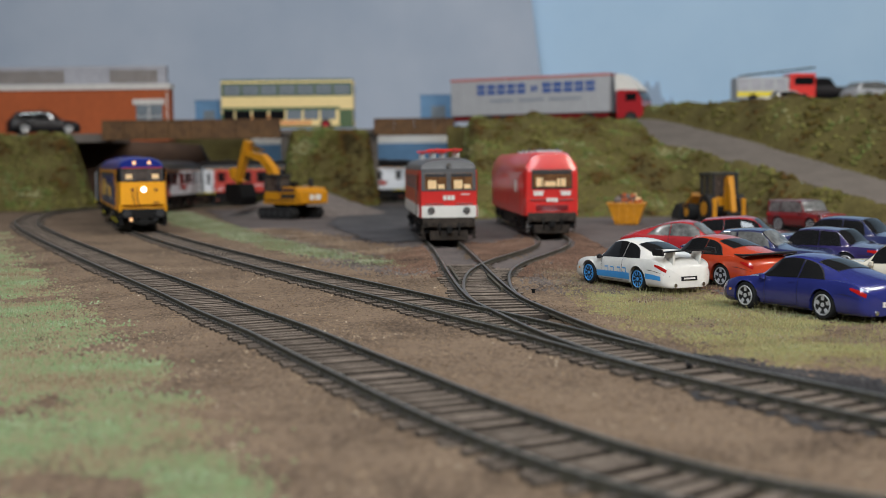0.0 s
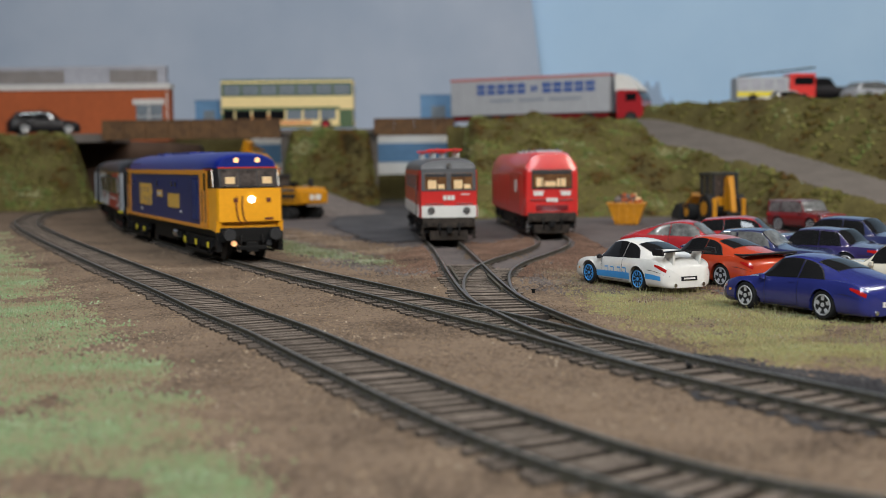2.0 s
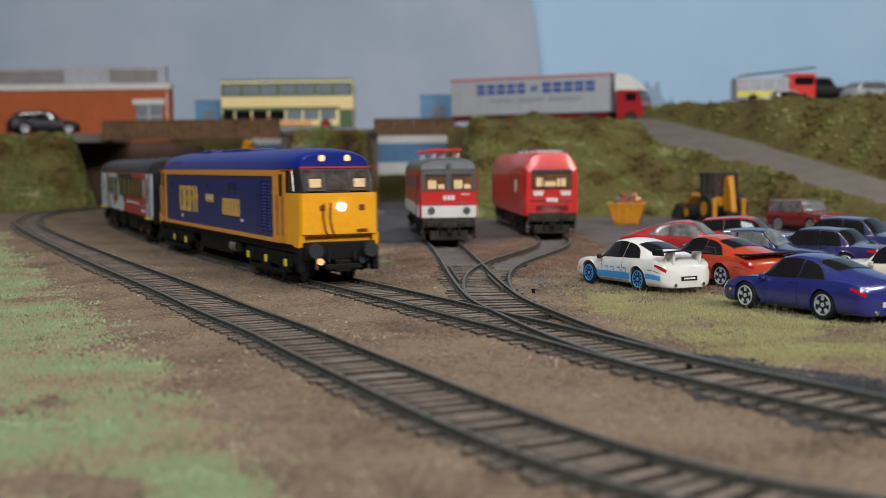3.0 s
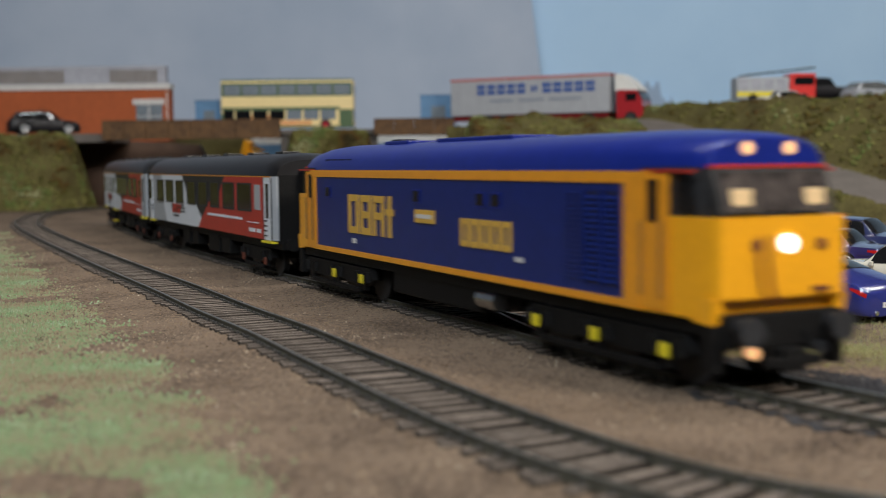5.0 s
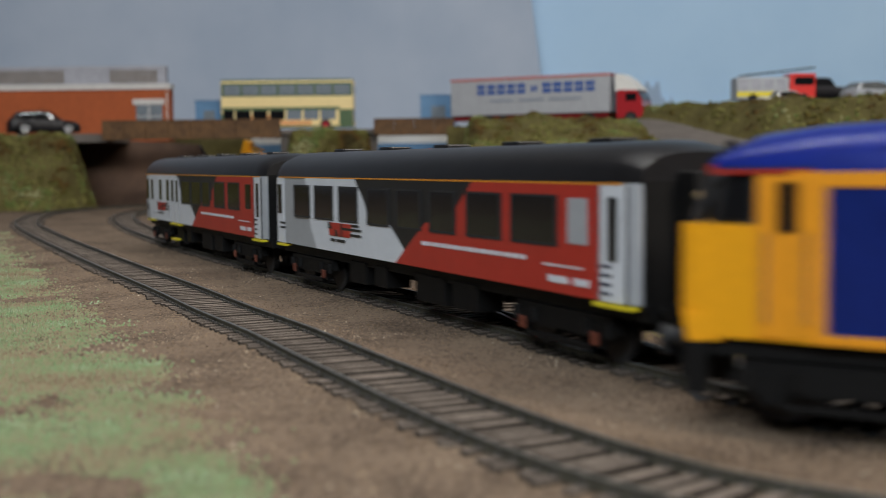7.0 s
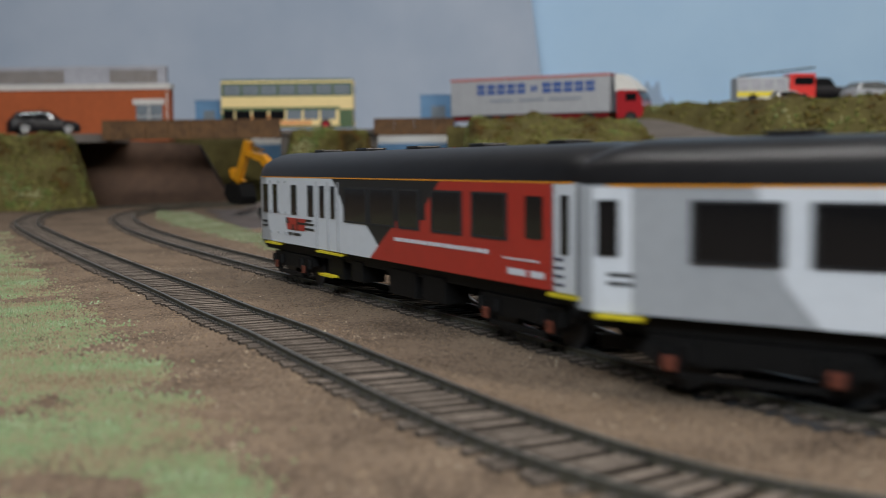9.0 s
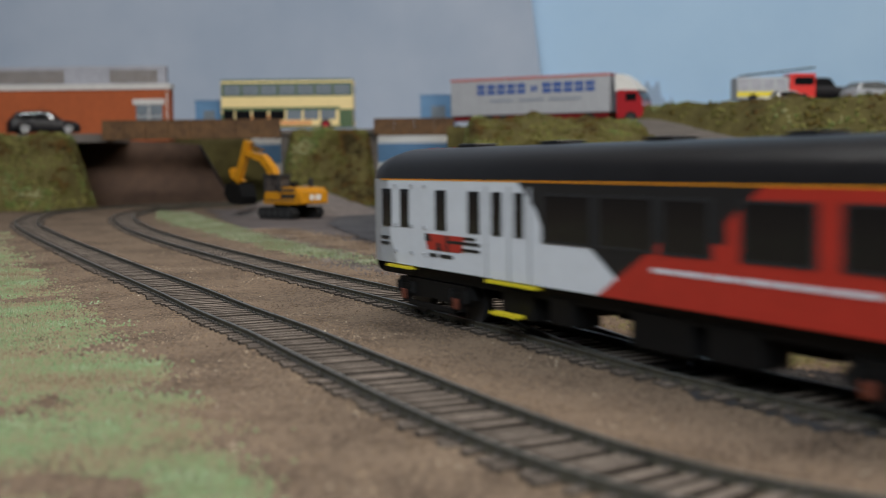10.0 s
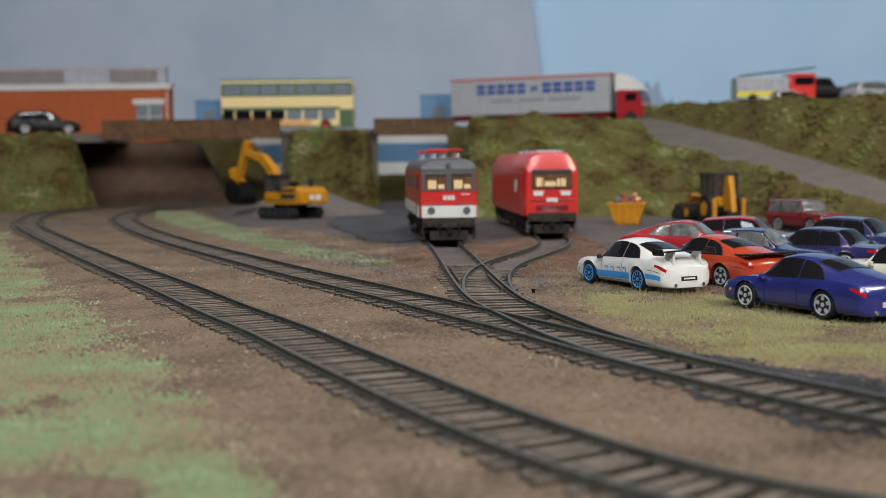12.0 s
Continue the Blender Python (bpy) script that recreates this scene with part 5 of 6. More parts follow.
def red_diesel(m):
    ob = thing("red_diesel_locomotive", "bright red round-shouldered diesel locomotive with lit cab", "locomotive", m=m)
    W, L = 17.2, 106.0
    loco_shell(ob, W, 12, 39, 51.5, L, LOCRED, LOCRED, 0.92, True)
    f = L - 0.2
    quick("window_surround", DARK, ob, (f, L + 0.4, -12.6, 12.6, 28.4, 40.6), bevel=0.3)
    quick("windscreen", LITGLASS, ob, (L + 0.3, L + 0.7, -11.8, 11.8, 29.4, 39.8), bevel=0.2, label="wide lit windscreen")
    quick("cab_seat", CREAMIN, ob, (L + 0.5, L + 0.8, -9.8, -5.2, 30, 35.6), (L + 0.5, L + 0.8, 3, 8.6, 30, 35.0), (L + 0.5, L + 0.75, -4.6, 2.4, 30, 33.4), bevel=0.3)
    quick("cab_shade", DARK, ob, (L + 0.5, L + 0.8, -11.6, 11.6, 37.6, 39.6), bevel=0.2)
    quick("wiper", BLACK, ob, (L + 0.8, L + 1.1, -6.2, -5.8, 29.6, 36.6), (L + 0.8, L + 1.1, 5.0, 5.4, 29.6, 36.6))
    quick("front_bar", LOCWHITE, ob, (L, L + 0.5, -12, -4.6, 26.8, 27.4), (L, L + 0.5, 4.6, 12, 26.8, 27.4))
    for s in (-1, 1):
        quick("head_lamp", LOCWHITE, ob, (L, L + 0.6, min(s * 5.5, s * 11.5), max(s * 5.5, s * 11.5), 24.4, 26.6), bevel=0.3)
        bm = bmesh.new()
        panel(bm, rect(L - 26, L - 20, 15, 38), s * W, 0.3)
        part("cab_door", bm, LOCRED, ob)
        bm = bmesh.new()
        panel(bm, rect(L - 52, L - 40, 26, 34), s * W, 0.3)
        part("side_mark", bm, LOCWHITE, ob, "pale side mark")
        for k in range(5):
            bm = bmesh.new()
            panel(bm, rect(-90 + 22 * k, -72 + 22 * k, 16, 37), s * W, 0.25)
            part("side_panel", bm, LOCRED, ob)
    quick("badge", LOCWHITE, ob, *[(L + 0.1, L + 0.6, y, y + 2.0, 20.5, 23.0) for y in (-3.4, -1.0, 1.4)], bevel=0.15)
    quick("lower_grille", CARMAROON, ob, (L, L + 0.4, -10, 10, 15, 18.6), bevel=0.2)
    for k in range(4):
        quick("roof_pod", SILVER, ob, (L - 24 - 30 * k, L - 10 - 30 * k, -8, 8, 50.5, 52.5), bevel=0.6)
        bm = bmesh.new()
        for s in (-1, 1):
            drum(bm, L - 12 - 30 * k, s * 5, 53, 1.3, 1.6, axis="z", n=10)
        part("roof_horn", bm, STEEL, ob, "bright roof fitting", smooth=40)
    front_fittings(ob, L, W, STEEL)
    quick("underframe", BLACK, ob, (-L + 4, L - 3, -14.5, 14.5, 4, 12), bevel=0.6)
    bogie(ob, 64, (-17, 17), 7.0, (), RUST, 15)
    bogie(ob, -64, (-17, 17), 7.0, (), RUST, 15)
    return ob


def parked(maker, nx, ny, tx, ty, half):
    d = Vector((nx - tx, ny - ty)).normalized()
    return maker(at(nx - d.x * half, ny - d.y * half, 0, math.degrees(math.atan2(d.y, d.x))))


parked(electric_loco, 4, 690, -10, 880, 97)
parked(red_diesel, 68, 745, 56, 960, 111)


# ---- plant in the yard ----
def heap(name, label, x, y, z, rx, ry, h, mat, category, seed, n=20, m=34, rough=1.6):
    bm = bmesh.new()
    rings = []
    for j in range(n):
        t = j / (n - 1)
        ring = []
        for i in range(m):
            a = 2 * math.pi * i / m
            k = (1 - t) * (1 + 0.16 * noise.noise(Vector((math.cos(a) * 1.3, math.sin(a) * 1.3, seed))))
            px_, py_ = rx * k * math.cos(a), ry * k * math.sin(a)
            ring.append((px_, py_, h * t ** 1.15 + rough * noise.noise(Vector((px_ / 7, py_ / 7, seed + t)))))
        rings.append(ring)
    loft(bm, rings)
    ob = part(name, bm, mat, smooth=60)
    ob.matrix_basis = at(x, y, z)
    return tagged(ob, label, category)


heap("gravel_mound", "grey-brown heap of fine gravel in the yard", -133, 1190, -3.6, 84, 90, 29, GRAVEL, "gravel mound", 1.0)


def rubble(x0, x1, y0, y1, z, count, size, seed, stone_parent):
    rnd = random.Random(seed)
    for k in range(count):
        bm = bmesh.new()
        bmesh.ops.create_icosphere(bm, subdivisions=1, radius=size * rnd.uniform(0.6, 1.2))
        c = Vector((rnd.uniform(x0, x1), rnd.uniform(y0, y1), z + rnd.uniform(-1, 2.5)))
        for v in bm.verts:
            v.co = Vector((v.co.x * rnd.uniform(0.8, 1.3), v.co.y, v.co.z * rnd.uniform(0.6, 1.0))) + c
        # cream stones share the cab interior's faint glow
        part("stone", bm, rnd.choice((GRAVEL, BRICK, ABUT, CREAMIN)), stone_parent)


def skip_bin(m):
    ob = thing("skip", "yellow steel skip heaped with rubble", "skip", m=m)
    bm = bmesh.new()
    loft(bm, [[(-9, -8, 0.3), (9, -8, 0.3), (9, 8, 0.3), (-9, 8, 0.3)], [(-15, -10, 17), (15, -10, 17), (15, 10, 17), (-15, 10, 17)]])
    part("body", bm, PLANTY, ob)
    quick("rim", PLANTY, ob, (-15.6, 15.6, -10.6, -9.4, 16.2, 17.6), (-15.6, 15.6, 9.4, 10.6, 16.2, 17.6), (-15.6, -14.4, -10, 10, 16.2, 17.6), (14.4, 15.6, -10, 10, 16.2, 17.6), bevel=0.2)
    for s in (-1, 1):
        quick("rib", PLANTY, ob, *[(x - 0.6, x + 0.6, s * 9.6 - 0.8, s * 9.6 + 0.8, 2, 16) for x in (-6, 0, 6)])
    rubble(-12, 12, -7, 7, 17.5, 26, 3.2, 4, ob)
    rubble(-6, 7, -5, 5, 21.5, 12, 2.8, 7, ob)
    return ob


skip_bin(at(141, 925, -3.0, -14) @ Matrix.Scale(0.95, 4))


def digger(m):
    ob = thing("excavator", "yellow tracked excavator with raised arm and black bucket", "excavator", m=m)
    for s in (-1, 1):
        bm = bmesh.new()
        prism(bm, [(-21, 5), (-18, 0.4), (18, 0.4), (21, 5), (18, 9.2), (-18, 9.2)], s * 9, s * 16)
        tr = part("track", bm, TYRE, ob, "black crawler track")
        for x in (-15, -7.5, 0, 7.5, 15):
            bm = bmesh.new()
            drum(bm, x, s * 16.2, 4.6, 2.6, 1.0, n=12)
            part("roller", bm, DARK, tr)
    quick("turntable", BLACK, ob, (-9, 9, -9, 9, 8, 12), bevel=0.5)
    quick("deck", PLANTY, ob, (-24, 15, -14.5, 14.5, 11.5, 15), bevel=0.6)
    bm = bmesh.new()
    loft(bm, [[(x, -14.5, 15), (x, -14.5, z), (x, 14.5, z), (x, 14.5, 15)] for x, z in ((-26, 19), (-24, 24), (-8, 25), (-6, 22))])
    part("engine_cover", bm, PLANTY, ob, "yellow engine housing")
    quick("counterweight", PLANTY, ob, (-28, -23, -14, 14, 12, 22), bevel=1.2)
    quick("cab_lower", PLANTY, ob, (-4, 14, 3, 14.5, 15, 21), bevel=0.5)
    quick("cab_glass", CABGLASS, ob, (-3.5, 13.5, 3.4, 14.1, 21, 33), bevel=0.8)
    quick("cab_post", DARK, ob, *[(x, x + 1.2, y, y + 1.2, 20, 33.5) for x in (-4, 13) for y in (3, 13.4)])
    quick("cab_roof", DARK, ob, (-4.6, 14.6, 2.6, 15, 33, 34.6), bevel=0.5)
    for s in (-1, 1):
        quick("chrome_rail", CHROME, ob, (-22, -5, s * 15 - 0.5, s * 15 + 0.5, 21.6, 23.8), bevel=0.4, label="bright chrome handrail")
        quick("side_stripe", DARK, ob, (-22, -6, s * 14.55 - 0.2, s * 14.55 + 0.2, 16.2, 19.4), label="black side stripe")
        quick("deck_rail", CHROME, ob, (-20, 12, s * 14.7 - 0.3, s * 14.7 + 0.3, 14.2, 15.0), bevel=0.2)
    quick("rear_badge", LOCWHITE, ob, (-28.4, -27.9, -6, -1, 15, 19), (-28.4, -27.9, 1, 5, 15, 19))
    quick("exhaust_stack", DARK, ob, (-16, -13, -10, -7, 24, 31), bevel=0.5)
    quick("air_filter", BLACK, ob, (-12, -8, 2, 7, 24.5, 28.5), bevel=0.8)
    bm = bmesh.new()
    for s in (-1, 1):
        drum(bm, -23.5, s * 10, 22, 1.6, 1.2, axis="x", n=12)
    part("work_lamp", bm, CHROME, ob)
    bm = bmesh.new()
    side = [(4, 14), (10, 22), (18, 40), (30, 50), (52, 54), (53, 50), (34, 45), (25, 38), (17, 20), (12, 12)]
    prism(bm, side, -3.2, 3.2)
    boom = part("boom", bm, PLANTY, ob, "yellow curved boom")
    bm = bmesh.new()
    tube(bm, [(12, -4.2, 18), (26, -4.2, 43)], 1.2)
    tube(bm, [(30, 0, 53), (46, 0, 58)], 1.2)
    part("hydraulic_ram", bm, STEEL, boom)
    bm = bmesh.new()
    prism(bm, [(46, 60), (53, 62), (56, 54), (66, 30), (62, 27), (50, 50)], -2.4, 2.4)
    part("stick", bm, PLANTY, ob, "yellow dipper arm")
    bm = bmesh.new()
    prism(bm, [(56, 29), (70, 31), (73, 38), (68, 40), (66, 33)], -2.6, 2.6)
    part("bucket_link", bm, PLANTY, ob)
    bm = bmesh.new()
    prism(bm, [(54, 27), (70, 27), (72, 18), (66, 11), (52, 10), (50, 16)], -8, 8)
    part("bucket", bm, BLACK, ob, "black digging bucket")
    return ob


digger(at(-136, 1085, -3.0, 138) @ Matrix.Scale(1.15, 4))


def backhoe(m):
    ob = thing("backhoe_loader", "yellow backhoe loader with dark glazed cab", "backhoe loader", m=m)
    for x, r in ((-12, 11), (20, 7)):
        for s in (-1, 1):
            bm = bmesh.new()
            drum(bm, x, s * 12, r, r, 7, n=22)
            wheel = part("wheel", bm, TYRE, ob, "large black tyre", smooth=40)
            bm = bmesh.new()
            drum(bm, x, s * 15.7, r, r * 0.5, 0.6, n=16)
            part("rim", bm, PLANTY, wheel)
    quick("chassis", BLACK, ob, (-20, 30, -7, 7, 6, 13), bevel=0.5)
    quick("bonnet", PLANTY, ob, (6, 32, -6.5, 6.5, 13, 22), bevel=1.0)
    quick("cab_base", PLANTY, ob, (-17, 6, -10, 10, 12, 20), bevel=0.6)
    quick("cab_glass", CABGLASS, ob, (-16.5, 5.5, -9.6, 9.6, 20, 36), bevel=0.4)
    quick("cab_post", DARK, ob, *[(x - 0.8, x + 0.8, y - 0.8, y + 0.8, 20, 37) for x in (-16.4, -5, 5.4) for y in (-9.6, 9.6)])
    quick("cab_roof", DARK, ob, (-18, 7, -11, 11, 36.5, 38.6), bevel=0.6)
    bm = bmesh.new()
    prism(bm, [(-20, 8), (-17, 8), (-20, 34), (-25, 36), (-27, 30), (-24, 28)], -2.5, 2.5)
    part("backhoe_boom", bm, PLANTY, ob, "yellow folded backhoe boom")
    bm = bmesh.new()
    prism(bm, [(-26, 36), (-22, 36), (-29, 8), (-32, 9)], -2, 2)
    part("backhoe_stick", bm, PLANTY, ob)
    for s in (-1, 1):
        quick("stabiliser", PLANTY, ob, (-24, -21, s * 12 - 1.6, s * 12 + 1.6, 1, 19), bevel=0.3)
        bm = bmesh.new()
        tube(bm, [(0, s * 9, 20), (22, s * 9, 20), (40, s * 9, 9)], 1.6)
        part("loader_arm", bm, PLANTY, ob)
    bm = bmesh.new()
    prism(bm, [(38, 1), (52, 1), (54, 4), (46, 12), (38, 14)], -14, 14)
    part("loader_bucket", bm, DARK, ob, "worn dark loader bucket")
    bm = bmesh.new()
    prism(bm, [(-34, 2), (-24, 2), (-24, 10), (-31, 9)], -6, 6)
    part("rear_bucket", bm, BLACK, ob)
    return ob


backhoe(at(214, 950, -3.0, 103))


# ---- on the upper road ----
def bus(m):
    ob = thing("double_decker_bus", "cream and dark green double-decker bus with advert panels", "bus", m=m)
    L, W = 76.0, 16.0
    quick("body", CREAM, ob, (-L, L, -W, W, 4, 57), bevel=1.6)
    quick("roof", BUSGREEN, ob, (-L + 0.6, L - 0.6, -W + 0.6, W - 0.6, 56.6, 58.8), bevel=1.0, label="dark green roof")
    for s in (-1, 1):
        def strip(nm, x0, x1, z0, z1, mat, t=0.3, label=""):
            bm = bmesh.new()
            panel(bm, rect(x0, x1, z0, z1), s * W, t)
            return part(nm, bm, mat, ob, label)
        strip("skirt", -L + 1, L - 1, 3.6, 5.2, BUSGREEN, 0.35, "dark green skirt")
        strip("upper_band", -L + 1, L - 1, 39.4, 54.6, BUSGREEN, 0.35, "dark green window surround")
        strip("middle_band", -L + 1, L - 16, 23.4, 26.8, BUSGREEN, 0.36)
        strip("door", -L + 3, -L + 15, 5, 24, GLASS, 0.42, "dark folding door")
        strip("rear_panel", L - 16, L - 0.5, 4, 24, BUSGREEN, 0.38, "dark green end panel")
        strip("advert", -L + 18, -L + 60, 11.4, 18.0, ADVERT, 0.4)
        strip("rear_panel", -L + 0.5, -L + 8, 4, 20, BUSGREEN, 0.38)
        strip("advert", -L + 62, L - 48, 6.2, 11.6, ADVERT, 0.4, "orange advertisement panel")
        for k in range(7):
            x0 = -L + 4 + 21 * k
            strip("upper_window", x0, x0 + 18.5, 41, 52.2, WINDOWG, 0.45)
        for k in range(6):
            x0 = -L + 8 + 19.5 * k
            strip("lower_window", x0 + 9, x0 + 26, 12.6, 23.4, WINDOWG if k > 2 else GLASS, 0.45)
        for x in (-46, 44):
            bm = bmesh.new()
            drum(bm, x, s * (W - 1.6), 6.4, 6.4, 4.0, n=18)
            wheel = part("wheel", bm, TYRE, ob, smooth=40)
            bm = bmesh.new()
            drum(bm, x, s * (W + 0.6), 6.4, 3.6, 0.6, n=14)
            part("hub", bm, CARCRIMSON, wheel, "red wheel hub")
    for d in (-1, 1):
        quick("end_window", WINDOWG, ob, (min(d * L, d * (L + .3)), max(d * L, d * (L + .3)), -13, 13, 42, 52))
        quick("end_window", GLASS, ob, (min(d * L, d * (L + .3)), max(d * L, d * (L + .3)), -13, 13, 12, 24))
    return ob


bus(at(-186, 1486, 86, 0) @ Matrix.Scale(1.05, 4))


def lorry(m):
    ob = thing("articulated_lorry", "grey curtain-sided articulated lorry with red cab", "lorry", m=m)
    quick("trailer_body", TRAILER, ob, (-170, 22, -16.5, 16.5, 14, 55), bevel=0.6, label="grey curtain-sided trailer")
    quick("trailer_top_edge", PINK, ob, (-170.4, 22.4, -16.9, 16.9, 52.6, 55.6), bevel=0.3, label="faded red top edge")
    quick("chassis", CARMAROON, ob, (-168, 20, -14, 14, 8, 14), bevel=0.4)
    for x in (-140, -122, -104, -2, 46):
        for s in (-1, 1):
            bm = bmesh.new()
            drum(bm, x, s * 13.6, 6.8, 6.8, 5, n=18)
            wheel = part("wheel", bm, TYRE, ob, smooth=40)
            bm = bmesh.new()
            drum(bm, x, s * 16.3, 6.8, 3.4, 0.5, n=12)
            part("hub", bm, STEEL, wheel)
    for s in (-1, 1):
        for x0, x1, z0, z1, mat, n in ((-136, -74, 37, 48, LETTER, 5), (-56, 8, 37, 48, LETTER, 5), (-70, -61, 39, 45, LETTER, 2)):
            w = (x1 - x0) / n
            for k in range(n):
                bm = bmesh.new()
                a = x0 + w * k
                for u0, u1, v0, v1 in ((0, 0.8, 0, 0.42), (0, 0.8, 0.56, 1)):
                    panel(bm, rect(a + w * u0, a + w * u1, z0 + (z1 - z0) * v0, z0 + (z1 - z0) * v1), s * 16.5, 0.4)
                part("lettering_block", bm, mat, ob)
        for x0, x1 in ((-120, -92), (-84, -54), (-48, -10)):
            bm = bmesh.new()
            panel(bm, rect(x0, x1, 28, 31.5), s * 16.5, 0.35)
            part("lettering_bar", bm, LETTERG, ob)
        for k in range(15):
            bm = bmesh.new()
            panel(bm, rect(-166 + 12.6 * k, -165.4 + 12.6 * k, 14, 52), s * 16.5, 0.25)
            part("curtain_strap", bm, SILVER, ob)
        quick("side_guard", CARMAROON, ob, (-92, -20, min(s * 15, s * 16), max(s * 15, s * 16), 6, 11))
    bm = bmesh.new()
    loft(bm, [[(x, -15.6, 7), (x, -15.6, z), (x, 15.6, z), (x, 15.6, 7)] for x, z in ((30, 34), (32, 37), (52, 36), (58, 26), (60, 9))])
    cab = part("cab", bm, CARCRIMSON, ob, "red cab")
    bm = bmesh.new()
    loft(bm, [[(x, -15, 36), (x, -15, z), (x, 15, z), (x, 15, 36)] for x, z in ((28, 53.5), (34, 54), (46, 46), (54, 37))])
    part("air_deflector", bm, LOCWHITE, cab, "white roof air deflector")
    quick("cab_side_window", GLASS, cab, (40, 52, -16, 16, 25, 33), bevel=0.4)
    bm = bmesh.new()
    loft(bm, [[(53.4 + o, -13.5, 34.5), (53.4 + o, 13.5, 34.5), (58.6 + o, 13.5, 26), (58.6 + o, -13.5, 26)] for o in (0.0, 0.6)])
    part("windscreen", bm, GLASS, cab)
    quick("front_bumper", CARCRIMSON, cab, (57, 61.5, -15.8, 15.8, 4.5, 10), bevel=0.6)
    return ob


lorry(at(175.4, 1389.5, 86, -28) @ Matrix.Scale(1.04, 4))


def sheet_hut(x, y, z, w, d, h, label):
    ob = thing("sheet_hut", label, "hut", "blue huts on the upper road", at(x, y, z))
    quick("wall", BLUEBOX, ob, (-w / 2, w / 2, -d / 2, d / 2, 0, h), bevel=0.5)
    quick("roof", BLUEBOX, ob, (-w / 2 - 0.8, w / 2 + 0.8, -d / 2 - 0.8, d / 2 + 0.8, h, h + 1.5), bevel=0.3)
    quick("door", WINDOWG, ob, (-w * 0.2, w * 0.2, -d / 2 - 0.4, -d / 2, 2, h * 0.7))
    return ob


sheet_hut(-283, 1500, 86, 34, 30, 37, "pale blue sheet-clad lorry body beside the bus")
sheet_hut(-4, 1520, 86, 44, 30, 42, "pale blue sheet-clad hut behind the lorry")


def factory(m):
    ob = thing("brick_building", "orange brick flat-roofed building with grey rooftop cladding", "building", m=m)
    quick("wall", BRICK, ob, (-330, 0, 0, 22, -8, 57), bevel=0.4)
    quick("parapet", MORTAR, ob, (-331.5, 1.5, -1.5, 23, 57, 64), bevel=0.4, label="pale concrete parapet")
    quick("rooftop_unit", ROOFGREY, ob, (-330, -5, 6, 20, 64, 87), bevel=0.8, label="grey rooftop unit")
    for x0, x1 in ((-330, -132), (-75, -12)):
        n = int((x1 - x0) / 6)
        for k in range(n):
            quick("cladding_slat", CLAD, ob, (x0 + 6 * k, x0 + 6 * k + 4.8, 5.2, 6.0, 66, 82))
    win = quick("window", WINDOWG, ob, (-42, -9, -0.8, 0, 10, 38))
    quick("lintel", MORTAR, win, (-46, -6, -1.6, 0, 38, 45), bevel=0.3)
    quick("mullion", MORTAR, win, (-26.5, -25, -1.2, 0, 10, 38), (-42, -9, -1.2, 0, 23, 24))
    quick("drainpipe", MORTAR, ob, (-3.4, -2.0, -1.6, 0, -6, 54))
    return ob


factory(at(-341, 1530, 84))


def shed(m):
    ob = thing("banded_shed", "long white and blue banded shed behind the bridges", "building", m=m)
    quick("wall", LOCWHITE, ob, (0, 330, 0, 40, 0, 58))
    quick("blue_band", BLUEBOX, ob, (0, 330, -0.8, 0, 20, 46))
    quick("roof", ROOFGREY, ob, (-2, 332, -3, 42, 58, 61), bevel=0.4)
    return ob


shed(at(-285, 1672, 27))

car("dark hatchback parked beside the brick building", at(-478, 1462, 84, 28), HATCH, CARBLACK, axles=(17, -16), scale=1.5, lamps=False, group="cars on the upper road")
car("silver hatchback on the far bank", at(476, 1345, 107, 20), HATCH, CARSILVER, glass=PALEGLASS, axles=(17, -16), scale=1.2, lamps=False, group="cars on the upper road")
car("white van roof behind the bank crest", at(378, 1328, 100, 10), SALOON, CARWHITE, axles=(20, -18), scale=1.05, lamps=False, group="cars on the upper road")
car("black car parked on the far bank", at(428, 1375, 110, 8), JEEP, CARBLACK, axles=(18, -17), r=5.6, sill=4.6, scale=1.1, lamps=False, group="cars on the upper road")


def fire_engine(m):
    ob = thing("fire_engine", "red and silver fire engine with roof ladder", "fire engine", m=m)
    quick("body", SILVER, ob, (-46, 12, -13, 13, 6, 30), bevel=0.6)
    quick("cab", LOCRED, ob, (13, 42, -13, 13, 6, 34), bevel=1.4, label="red crew cab")
    quick("cab_window", GLASS, ob, (18, 40, -13.4, 13.4, 21, 30), bevel=0.4)
    quick("windscreen", GLASS, ob, (41.8, 42.4, -11, 11, 19, 31))
    for k in range(4):
        for s in (-1, 1):
            quick("locker_shutter", ROOFGREY, ob, (-44 + 14 * k, -33 + 14 * k, min(s * 13, s * 13.4), max(s * 13, s * 13.4), 16, 28), bevel=0.2)
    for s in (-1, 1):
        quick("stripe", STRIPY, ob, (-46, 12, min(s * 13, s * 13.5), max(s * 13, s * 13.5), 9, 14))
        for x in (-28, 28):
            bm = bmesh.new()
            drum(bm, x, s * 11.5, 6, 6, 4, n=16)
            part("wheel", bm, TYRE, ob, smooth=40)
    bm = bmesh.new()
    for s in (-1, 1):
        tube(bm, [(-40, s * 3.5, 32), (44, s * 3.5, 41)], 0.9)
    for k in range(14):
        tube(bm, [(-38 + 6 * k, -3.5, 32.2 + 0.64 * k), (-38 + 6 * k, 3.5, 32.2 + 0.64 * k)], 0.6)
    part("ladder", bm, DARK, ob, "grey roof ladder")
    return ob


fire_engine(at(372, 1362, 106, 2))

